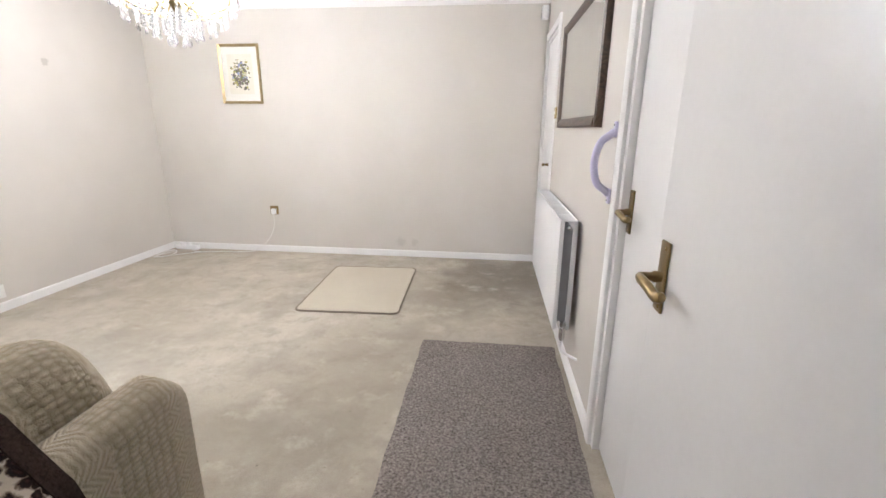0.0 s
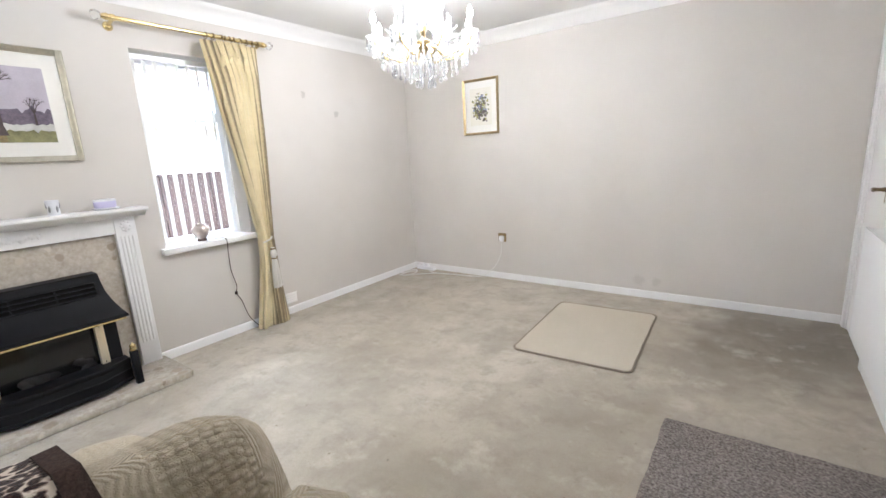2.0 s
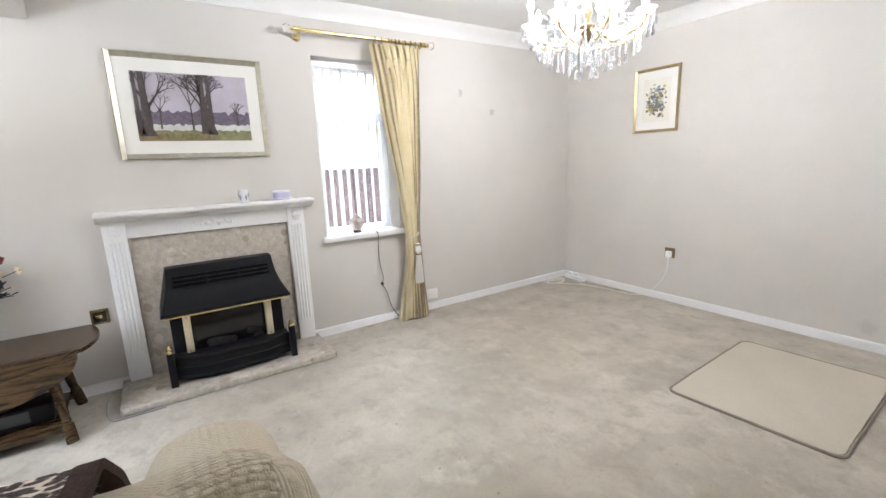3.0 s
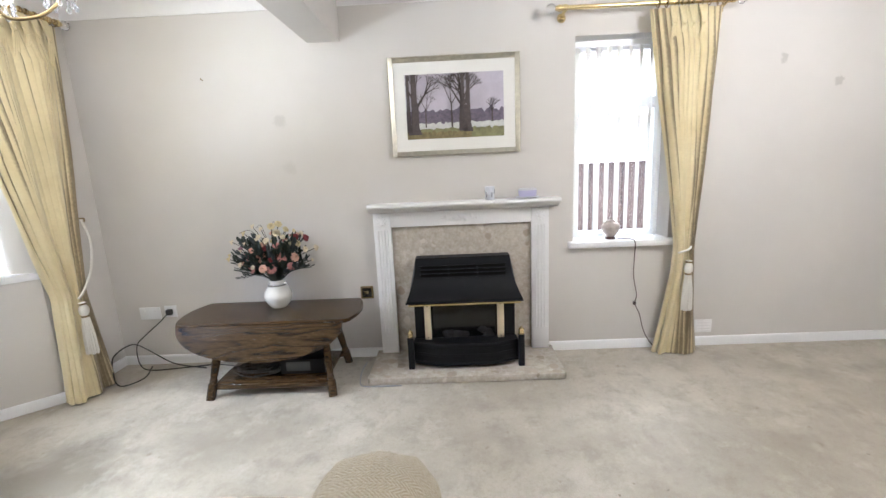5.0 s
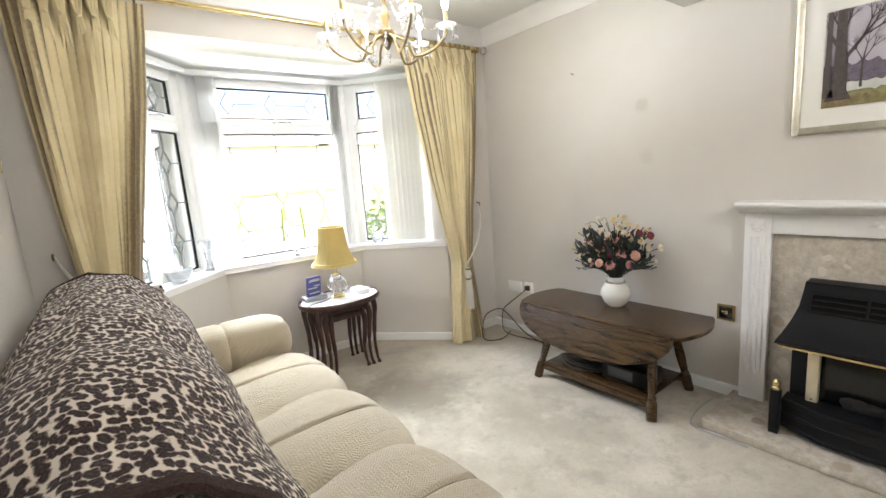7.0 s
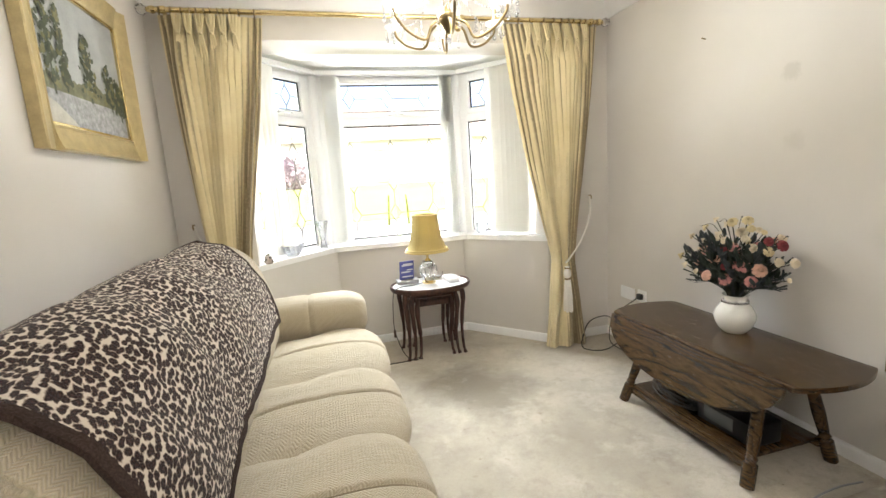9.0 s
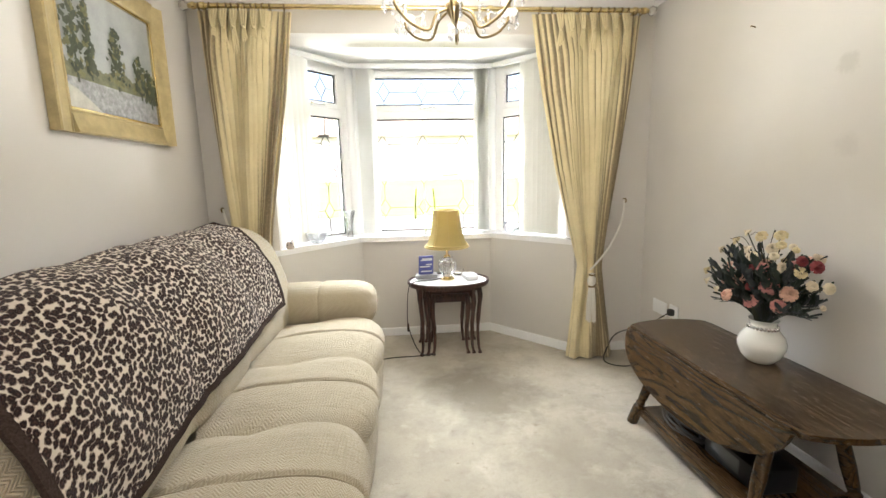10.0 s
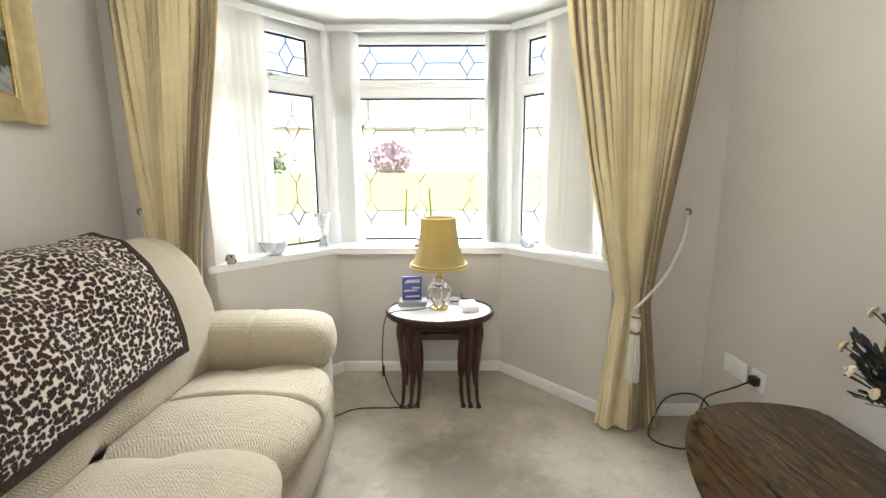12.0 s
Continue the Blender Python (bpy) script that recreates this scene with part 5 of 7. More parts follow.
# box and cables on its shelf
bx = thing("set_top_box", (-3.0, 0.02, 0.102), label="black box with a grey screen lying on the table's shelf", category="set-top box")
wpart("body", box(-3.09, -2.93, -0.13, 0.15, 0.103, 0.20, 0.008), M_BLACK, bx)
wpart("screen", box(-2.932, -2.928, -0.09, 0.06, 0.125, 0.185, 0.001), M_SCREEN, bx, "dull grey screen")
cb = thing("cable_coil", (-2.98, -0.28, 0.102), label="tangled black cables heaped on the table's shelf", category="cable")
pts = []
for k in range(60):
    a = k * 0.62
    pts.append((-2.97 + 0.06 * math.cos(a) + 0.03 * math.sin(k * 0.37), -0.29 + (0.13 + 0.03 * math.sin(k * 0.9)) * math.sin(a), 0.110 + 0.035 * abs(math.sin(k * 0.23))))
wpart("cable", tube(curve(pts, 3), 0.004, 6), M_CABLE, cb)
wpart("plug_block", box(-3.03, -2.96, -0.21, -0.15, 0.103, 0.15, 0.006), M_BLACK, cb)

# ---- vase of silk flowers ----
VX, VY, VZ = -3.215, -0.205, TH
vase = thing("flower_vase", (VX, VY, VZ), label="white glazed vase with a beaded collar", category="vase")
part("body", lathe([(0.0, 0.0), (0.045, 0.0), (0.052, 0.004), (0.074, 0.03), (0.088, 0.065), (0.090, 0.085), (0.080, 0.115), (0.060, 0.142), (0.048, 0.155), (0.046, 0.165), (0.051, 0.178), (0.058, 0.188), (0.055, 0.189), (0.044, 0.168), (0.04, 0.15), (0.0, 0.145)], 36), M_VASE, vase)
bm = bmesh.new()
for k in range(26):
    a = 2 * math.pi * k / 26
    blob(0.0065, (0.054 * math.cos(a), 0.054 * math.sin(a), 0.155), (1, 1, 1.6), 1, bm)
part("beaded_collar", bm, M_CHROME, vase, "silvery beaded collar")
bq = thing("flower_bouquet", (VX, VY, VZ + 0.15), label="silk bouquet of pink and cream roses with dark leaves", category="flowers")


def petal_flower(at, r, mat, parent, facing):
    """Layered cupped petals."""
    f = Vector(facing).normalized()
    q = f.to_track_quat("Z", "Y").to_matrix().to_4x4()
    q.translation = at
    bm = bmesh.new()
    for ring, (count, open_, size) in enumerate(((3, 0.18, 0.45), (5, 0.42, 0.68), (6, 0.68, 0.88), (8, 0.95, 1.05))):
        for k in range(count):
            a = 2 * math.pi * (k + 0.5 * ring) / count
            rows = []
            for i in range(4):
                v = i / 3
                lean = open_ * v ** 1.3
                rr = r * size * (0.15 + 0.85 * math.sin(lean * 1.25) if ring else 0.30 * (0.6 + 0.6 * math.sin(2.6 * v)))
                z = r * (0.9 * math.cos(lean * 0.9) * v + 0.05 - 0.25 * ring * v * v)
                half = 0.95 * math.pi / count * (1.2 if i < 3 else 0.75)
                rows.append([(rr * math.cos(a + half * s), rr * math.sin(a + half * s), z + 0.04 * r * math.sin(5 * s + a)) for s in (-1, -0.4, 0.4, 1)])
            grid(bm, rows)
    bm.transform(q)
    ob = part("rose", bm, mat, parent)
    ob.modifiers.new("thick", "SOLIDIFY").thickness = 0.0015
    return ob


rnd = random.Random(4)
heads = [(0.02, 0.02, 0.13, M_PINK, 0.036), (0.08, -0.05, 0.17, M_PEACH, 0.034), (0.07, 0.08, 0.17, M_PINK, 0.034), (0.06, -0.13, 0.18, M_PINK, 0.030), (0.05, 0.15, 0.16, M_PEACH, 0.030), (0.08, 0.01, 0.10, M_PINK, 0.032), (0.0, -0.10, 0.26, M_PALE, 0.027), (0.04, 0.05, 0.31, M_PALE, 0.030), (0.05, -0.06, 0.29, M_PALE, 0.022), (0.06, 0.12, 0.25, M_PALE, 0.026), (0.02, 0.21, 0.20, M_PALE, 0.024), (0.01, -0.20, 0.20, M_PALE, 0.017), (0.03, -0.16, 0.25, M_PALE, 0.016), (0.02, 0.16, 0.28, M_RED, 0.020), (-0.02, 0.0, 0.30, M_PEACH, 0.020), (0.0, 0.10, 0.32, M_PALE, 0.018), (0.05, -0.03, 0.22, M_RED, 0.020), (-0.06, 0.06, 0.24, M_PINK, 0.028), (-0.06, -0.08, 0.22, M_PEACH, 0.028), (0.0, 0.24, 0.13, M_PALE, 0.013), (0.1, 0.02, 0.16, M_RED, 0.018), (0.10, -0.09, 0.22, M_PEACH, 0.022), (0.09, 0.06, 0.24, M_PINK, 0.022), (0.07, -0.11, 0.10, M_PINK, 0.028), (0.07, 0.13, 0.11, M_PINK, 0.026), (0.05, -0.17, 0.14, M_PEACH, 0.022), (0.08, 0.10, 0.29, M_PALE, 0.02), (0.07, -0.01, 0.27, M_PALE, 0.024), (0.0, -0.06, 0.33, M_PALE, 0.02)]
bloom = random.Random(11)
for k in range(15):
    a, e = k * 2.399, 0.18 + 0.82 * ((k * 0.618) % 1)
    reach = 0.25 * math.sqrt(max(0.05, 1.12 - e * e))
    heads.append((0.62 * reach * math.cos(a) + 0.02, 1.05 * reach * math.sin(a), 0.07 + 0.30 * e, bloom.choice((M_PALE, M_PALE, M_PINK, M_PEACH, M_YELLOW, M_MAUVE)), bloom.uniform(0.014, 0.027)))
heads += [(0.03, 0.28, 0.21, M_PALE, 0.024), (0.02, 0.22, 0.27, M_RED, 0.024), (0.03, 0.17, 0.24, M_YELLOW, 0.026), (0.02, 0.06, 0.36, M_YELLOW, 0.028), (0.02, -0.10, 0.35, M_PALE, 0.020), (0.02, -0.16, 0.31, M_YELLOW, 0.022), (0.02, -0.24, 0.26, M_PALE, 0.020)]
for x, y, z, mt, r in heads:
    y, z = y * 1.05, z * 1.08
    tip = Vector((x, y, z + 0.02))
    root = Vector((0.012 * x / 0.1, 0.02 * y / 0.2, 0.0))
    bend = Vector((x * 0.3, y * 0.3, z * 0.65))
    part("stem", tube(curve([root, bend, tip], 5), 0.0022, 5), M_STEM, bq)
    petal_flower(tip, r * (0.92 if mt in (M_PALE, M_YELLOW) else 1.08), mt, bq, (x * 1.2 + 0.06, y * 1.2, 0.10))


def leaf_sprig(root, tip, count, size, mat, parent):
    bm = tube(curve([root, (root + tip) / 2 + Vector((0, 0, 0.03)), tip], 4), 0.0016, 4)
    for k in range(count):
        t = 0.35 + 0.65 * k / count
        p = root + (tip - root) * t + Vector((0, 0, 0.03 * 4 * t * (1 - t)))
        d = ((tip - root).normalized() + Vector((rnd.uniform(-0.8, 0.8), rnd.uniform(-0.8, 0.8), rnd.uniform(-0.3, 0.6)))).normalized()
        s = d.cross(Vector((rnd.uniform(-0.3, 0.3), rnd.uniform(-0.3, 0.3), 1))).normalized()
        L = size * rnd.uniform(0.7, 1.2)
        n = s.cross(d)
        rows = [[p + d * L * u - s * L * w + n * L * (0.1 * u), p + d * L * u - n * L * 0.05, p + d * L * u + s * L * w + n * L * (0.1 * u)] for u, w in ((0, 0.03), (0.3, 0.22), (0.6, 0.23), (0.85, 0.12), (1.0, 0.01))]
        grid(bm, rows)
    return part("leaf_spray", bm, mat, parent)


for k in range(84):
    a = k * 2.399
    e = 0.12 + 0.22 * ((k * 0.37) % 1)
    reach = 0.10 + 0.13 * ((k * 0.61) % 1)
    tip = Vector((0.7 * reach * math.cos(a) + 0.01, reach * math.sin(a) * 1.2, e * 1.02 - 0.02))
    leaf_sprig(Vector((0.01 * math.cos(a), 0.02 * math.sin(a), 0.02)), tip, 10, 0.048, M_LEAF if k % 3 else M_LEAFGREY, bq)
for y in (-0.24, -0.2, 0.23, 0.26):
    leaf_sprig(Vector((0.01, y * 0.1, 0.04)), Vector((0.05, y, 0.06 + 0.06 * (y > 0))), 8, 0.035, M_LEAFGREY, bq)
for y, z in ((-0.05, 0.40), (0.03, 0.42), (-0.12, 0.37)):
    part("tendril", tube(curve([(0, 0, 0.1), (0.02, y * 0.3, z * 0.7), (0.02, y, z), (0.03, y * 1.6, z - 0.01)], 5), 0.0014, 4), M_STEM, bq)

# ---- nest of tables ----
def cabriole(parent, x, y, top, dx, dy):
    pts = [(x, y, top), (x + dx * 0.006, y + dy * 0.006, top - 0.04), (x + dx * 0.010, y + dy * 0.010, top - 0.10), (x, y, top - 0.22), (x - dx * 0.006, y - dy * 0.006, top * 0.32), (x, y, 0.045), (x + dx * 0.006, y + dy * 0.006, 0.018), (x + dx * 0.008, y + dy * 0.008, 0.0)]
    wpart("leg", tube(curve(pts, 3), [0.016] * 3 + [0.0195] * 4 + [0.016] * 4 + [0.0115] * 4 + [0.010] * 4 + [0.015] * 3, 10), M_MAHOG, parent)


NX, NY = -2.005, -1.635
for half_x, depth, top, fy0 in ((0.205, 0.20, 0.535, -1.545), (0.160, 0.19, 0.490, -1.548), (0.120, 0.18, 0.455, -1.552)):
    label = "oval mahogany nesting table with a white inlaid top" if top > 0.5 else "smaller mahogany nesting table tucked under the oval one"
    nt = thing("nest_table", (NX, NY, 0), label=label, category="side table", group="nest of tables")
    n_ = 40
    rx, ry = half_x + 0.095, depth + 0.025
    if top > 0.5:
        prof = [(0.90, top - 0.03), (0.97, top - 0.03), (0.985, top - 0.022), (1.0, top - 0.012), (1.0, top), (0.985, top + 0.008), (0.955, top + 0.006), (0.93, top - 0.004), (0.5, top - 0.004)]
        bm = lathe(prof, 48, at=(NX, NY, 0), squash=(rx, ry))
        wpart("tabletop", bm, M_MAHOG, nt, "dark mahogany rim")
        wpart("inlay", lathe([(0.0, top - 0.003), (0.925, top - 0.003), (0.925, top + 0.001), (0.0, top + 0.001)], 48, at=(NX, NY, 0), squash=(rx, ry)), M_LINEN, nt, "white inlaid top")
    else:
        wpart("tabletop", box(NX - half_x - 0.012, NX + half_x + 0.012, NY - depth + 0.03, -1.53, top - 0.012, top, 0.003), M_MAHOG, nt)
    for y in (-1.555, -1.80):
        wpart("apron", box(NX - half_x, NX + half_x, y - 0.008, y + 0.008, top - 0.065, top - 0.012, 0.002), M_MAHOG, nt)
    for s in (-1, 1):
        wpart("apron", box(NX + s * half_x - 0.008, NX + s * half_x + 0.008, -1.80, -1.555, top - 0.055, top - 0.012, 0.002), M_MAHOG, nt)
        cabriole(nt, NX + s * half_x, fy0, top - 0.014, s, 1)
        cabriole(nt, NX + s * half_x, -1.80, top - 0.014, s, -1)
TT = 0.537
lamp = thing("table_lamp", (-2.0, -1.65, TT), label="cut-glass table lamp with a gold panelled shade", category="table lamp")
part("foot", lathe([(0.0, 0.0), (0.052, 0.0), (0.054, 0.006), (0.046, 0.014), (0.03, 0.018), (0.028, 0.024), (0, 0.024)], 24), M_BRASS, lamp, "polished brass foot")
prof = [(0.0, 0.022), (0.03, 0.022), (0.034, 0.03), (0.060, 0.075), (0.066, 0.10), (0.060, 0.125), (0.040, 0.145), (0.034, 0.152), (0.040, 0.165), (0.030, 0.17), (0.0, 0.17)]
bm = lathe(prof, 18)
part("glass_body", bm, M_CRYSTAL, lamp, "cut-glass body", smooth=False)
bm = bmesh.new()
for k in range(9):
    a = 2 * math.pi * k / 9
    for s in (-1, 1):
        tube(curve([(0.045 * math.cos(a), 0.045 * math.sin(a), 0.045), (0.067 * math.cos(a + s * 0.35), 0.067 * math.sin(a + s * 0.35), 0.10), (0.045 * math.cos(a + s * 0.7), 0.045 * math.sin(a + s * 0.7), 0.142)], 4), 0.0035, 5, bm)
part("cut_facets", bm, M_CRYSTAL, lamp, "raised diamond cutting")
part("neck", lathe([(0.0, 0.168), (0.026, 0.17), (0.02, 0.178), (0.010, 0.184), (0.010, 0.26), (0.0, 0.262)], 16), M_BRASS, lamp)
bm = bmesh.new()
rows = []
for k in range(13):
    v = k / 12
    z = 0.505 - 0.265 * v
    r = 0.088 + 0.030 * v + 0.038 * v ** 4
    rows.append([(r * (1 + 0.010 * math.cos(8 * a)) * math.cos(a), r * (1 + 0.010 * math.cos(8 * a)) * math.sin(a), z) for a in np.linspace(0, 2 * math.pi, 65)[:-1]])
grid(bm, rows, wrap_v=True)
sh = part("shade", bm, M_SHADE, lamp, "gold silk panelled shade")
sh.modifiers.new("thick", "SOLIDIFY").thickness = 0.003
for z, r in ((0.503, 0.089), (0.256, 0.150), (0.242, 0.157)):
    bm = tube([(r * math.cos(a), r * math.sin(a), z) for a in np.linspace(0, 2 * math.pi, 49)], 0.0055, 6)
    part("braid", bm, M_SHADEIN, sh, "braided gold trim")
for k in range(8):
    a = 2 * math.pi * k / 8
    part("panel_seam", tube([((0.0895 + 0.030 * v + 0.038 * v ** 4) * math.cos(a), (0.0895 + 0.030 * v + 0.038 * v ** 4) * math.sin(a), 0.505 - 0.265 * v) for v in np.linspace(0, 1, 9)], 0.002, 5), M_SHADEIN, sh)
flex = thing("lamp_flex", (-1.80, -1.58, 0.0), label="brown lamp flex with an inline switch trailing to the floor", category="cable")
wpart("flex", tube(curve([(-1.97, -1.66, TT + 0.008), (-1.88, -1.60, TT + 0.008), (-1.76, -1.555, TT + 0.012), (-1.715, -1.53, TT - 0.02), (-1.70, -1.52, 0.40), (-1.70, -1.51, 0.25), (-1.745, -1.50, 0.10), (-1.80, -1.50, 0.025), (-1.87, -1.51, 0.02), (-1.86, -1.56, 0.006), (-1.75, -1.53, 0.005), (-1.55, -1.52, 0.005), (-1.44, -1.44, 0.005)], 6), 0.0035, 6), M_CABLE, flex)
wpart("switch", box(-1.708, -1.692, -1.525, -1.505, 0.20, 0.26, 0.006), M_MAHOG, flex, "inline switch")
lf = thing("leaflet_holder", (-1.84, -1.72, TT), label="blue printed card standing in a shallow tray", category="leaflet")
wpart("tray", box(-1.93, -1.77, -1.77, -1.67, TT + 0.001, TT + 0.03, 0.005), M_GREYPLASTIC, lf, "mottled grey tray")
m = pose(-1.845, -1.715, TT + 0.02, -10, 0, 8)
card = wpart("card", merge(None, box(-0.055, 0.055, -0.004, 0.004, 0.0, 0.155, 0.002), m), M_BLUE, lf, "blue card with pale lines of print")
for z, x0, x1 in ((0.128, -0.045, 0.03), (0.118, -0.045, 0.04), (0.082, -0.045, 0.0), (0.066, -0.03, 0.045), (0.03, -0.045, 0.035)):
    wpart("print_bar", merge(None, box(x0, x1, 0.0042, 0.0055, z, z + 0.009), m), M_CARDWHITE, card)
bx2 = thing("thermostat", (-2.165, -1.63, TT), 8, label="small white box with a grey display lying on the table", category="thermostat")
part("case", box(-0.045, 0.045, -0.065, 0.065, 0.001, 0.038, 0.008), M_UPVC, bx2)
part("display", box(-0.03, 0.03, -0.03, 0.02, 0.038, 0.0395), M_GREYPLASTIC, bx2, "grey display")
dish = thing("glass_dish", (-2.09, -1.76, TT), label="small clear glass dish on the table", category="dish")
part("bowl", lathe([(0.0, 0.0), (0.025, 0.001), (0.04, 0.02), (0.048, 0.05), (0.045, 0.05), (0.036, 0.022), (0.0, 0.008)], 20), M_CRYSTAL, dish)

# ---- radiator ----
rad = thing("radiator", (0.44, 2.86, 0.19), label="white double-panel radiator with a top grille", category="radiator")
RY0, RY1, RZ0, RZ1 = 2.345, 3.48, 0.275, 0.855
for x0, x1 in ((0.385, 0.402), (0.452, 0.469)):
    wpart("panel", box(x0, x1, RY0, RY1, RZ0, RZ1 - 0.012, 0.005), M_RADIATOR, rad)
for y0, y1 in ((RY0 - 0.002, RY0 + 0.006), (RY1 - 0.006, RY1 + 0.002)):
    wpart("end_cover", box(0.384, 0.405, y0, y1, RZ0 + 0.01, RZ1, 0.002), M_RADIATOR, rad)
    wpart("end_cover", box(0.449, 0.470, y0, y1, RZ0 + 0.01, RZ1, 0.002), M_RADIATOR, rad)
bm = bmesh.new()
box(0.384, 0.392, RY0, RY1, RZ1 - 0.012, RZ1 + 0.002, 0.002, bm)
box(0.462, 0.470, RY0, RY1, RZ1 - 0.012, RZ1 + 0.002, 0.002, bm)
gr = wpart("top_grille", bm, M_RADIATOR, rad)
own = box(-0.036, 0.036, -0.003, 0.003, -0.006, 0.0)
first = part("grille_bar", own, M_RADIATOR, gr)
for k in range(46):
    ob = first if k == 0 else new("grille_bar", first.data)
    ob.parent = gr
    wide = k % 12 == 6
    ob.matrix_basis = rad.matrix_basis.inverted() @ pose(0.427, RY0 + 0.02 + (RY1 - RY0 - 0.04) * k / 45, RZ1) @ Matrix.Diagonal((1, 3.0 if wide else 1, 1, 1))
bm = bmesh.new()
for k in range(40):
    y = RY0 + 0.03 + (RY1 - RY0 - 0.06) * k / 39
    box(0.403, 0.451, y - 0.004, y + 0.004, RZ0 + 0.04, RZ1 - 0.04, bm=bm)
tagged(wpart("convector_core", bm, M_GREYPLASTIC, rad, "dark convector fins between the panels"), kind="stuff")
v = wpart("valve", tube([(0.43, RY0 - 0.005, 0.31), (0.43, RY0 - 0.035, 0.31), (0.43, RY0 - 0.05, 0.31)], [0.012, 0.012, 0.008], 12), M_CHROME, rad, "chrome radiator valve")
wpart("valve_body", lathe([(0.010, 0.235), (0.016, 0.255), (0.016, 0.29), (0.011, 0.31), (0.016, 0.32), (0.016, 0.337), (0.005, 0.34)], 12, at=(0.43, RY0 - 0.035, 0)), M_CHROME, v)
wpart("pipe", tube(curve([(0.43, RY0 - 0.035, 0.245), (0.43, RY0 - 0.035, 0.20), (0.44, RY0 - 0.06, 0.18), (0.498, RY0 - 0.12, 0.175)], 5), 0.0075, 8), M_RADIATOR, v, "white painted pipe")
wpart("air_valve", blob(0.012, (0.43, RY0 - 0.006, RZ1 - 0.035)), M_CHROME, rad)
for y in (RY0 + 0.15, RY1 - 0.15):
    wpart("bracket", box(0.469, 0.499, y - 0.02, y + 0.02, RZ0 + 0.05, RZ1 - 0.08, 0.002), M_RADIATOR, rad)

# ---- mirror, grab handle, switch, sensor ----
mir = thing("wall_mirror", (0.48, 2.76, 1.30), label="wide wall mirror in a dark wooden frame", category="mirror")
MY0, MY1, MZ0, MZ1 = 2.20, 3.32, 1.295, 1.905
wpart("glass", box(0.478, 0.482, MY0 + 0.05, MY1 - 0.05, MZ0 + 0.05, MZ1 - 0.05), M_MIRROR, mir, "silvered mirror glass")
fprof = [(0.0, 0.0), (0.028, 0.0), (0.034, 0.010), (0.030, 0.035), (0.022, 0.050), (0.014, 0.055), (0.0, 0.055)]
for y, s in ((MY0, 1), (MY1, -1)):
    wpart("frame_side", extrude(fprof, MZ0 + 0.0, MZ1, lambda d, w, z: (0.499 - d, y + s * w, z)), M_DARKWOOD, mir)
for z, s in ((MZ0, 1), (MZ1, -1)):
    wpart("frame_rail", extrude(fprof, MY0 + 0.052, MY1 - 0.052, lambda d, w, y: (0.498 - d, y, z + s * w)), M_DARKWOOD, mir)
gh = thing("grab_handle", (0.47, 1.962, 1.03), label="lilac-white plastic grab handle screwed beside the door frame", category="grab handle")
GY = 1.962
wpart("bar", tube(curve([(0.492, GY, 1.28), (0.478, GY, 1.268), (0.443, GY, 1.235), (0.428, GY, 1.163), (0.443, GY, 1.09), (0.478, GY, 1.058), (0.492, GY, 1.045)], 6), 0.014, 12), M_LILAC, gh)
for z0, z1 in ((1.258, 1.316), (1.008, 1.066)):
    pl_ = wpart("fixing_plate", box(0.490, 0.499, GY - 0.018, GY + 0.018, z0, z1, 0.004), M_LILAC, gh)
    for z in (z0 + 0.012, z1 - 0.012):
        wpart("screw", blob(0.004, (0.489, GY, z), sub=1), M_GREYPLASTIC, pl_)
swt = thing("light_switch", (0.495, 3.64, 1.40), label="brass light switch plate on the wall", category="light switch")
wpart("plate", box(0.490, 0.499, 3.60, 3.68, 1.36, 1.44, 0.003), M_BRASS, swt)
wpart("rocker", box(0.486, 0.491, 3.63, 3.65, 1.39, 1.41, 0.002), M_UPVC, swt)
sns = thing("alarm_sensor", (0.46, 4.44, 2.23), label="small white alarm sensor high in the corner", category="alarm sensor")
wpart("housing", box(0.425, 0.485, 4.425, 4.486, 2.20, 2.31, 0.012), M_UPVC, sns)
wpart("lens", box(0.423, 0.427, 4.435, 4.475, 2.21, 2.25, 0.002), M_GREYPLASTIC, sns)

# ---- rug and mat ----
def soft_rect(name, x0, x1, y0, y1, h, rz, mat, label, category, wob=0.006, rnd_=0.03):
    cx, cy = (x0 + x1) / 2, (y0 + y1) / 2
    th_ = thing(name, (cx, cy, 0.0), rz, label=label, category=category)
    hx, hy = (x1 - x0) / 2, (y1 - y0) / 2
    pts = []
    for sx, sy, a0 in ((1, 1, 0), (-1, 1, 90), (-1, -1, 180), (1, -1, 270)):
        for k in range(6):
            a = radians(a0 + 18 * k)
            pts.append((sx * (hx - rnd_) + rnd_ * math.cos(a), sy * (hy - rnd_) + rnd_ * math.sin(a)))
    dense = []
    for p, q in zip(pts, pts[1:] + pts[:1]):
        n_ = max(1, int(math.hypot(q[0] - p[0], q[1] - p[1]) / 0.05))
        for k in range(n_):
            x, y = p[0] + (q[0] - p[0]) * k / n_, p[1] + (q[1] - p[1]) * k / n_
            dense.append((x + wob * noise.noise(Vector((x * 9, y * 9, 1))), y + wob * noise.noise(Vector((x * 9, y * 9, 7)))))
    return th_, dense


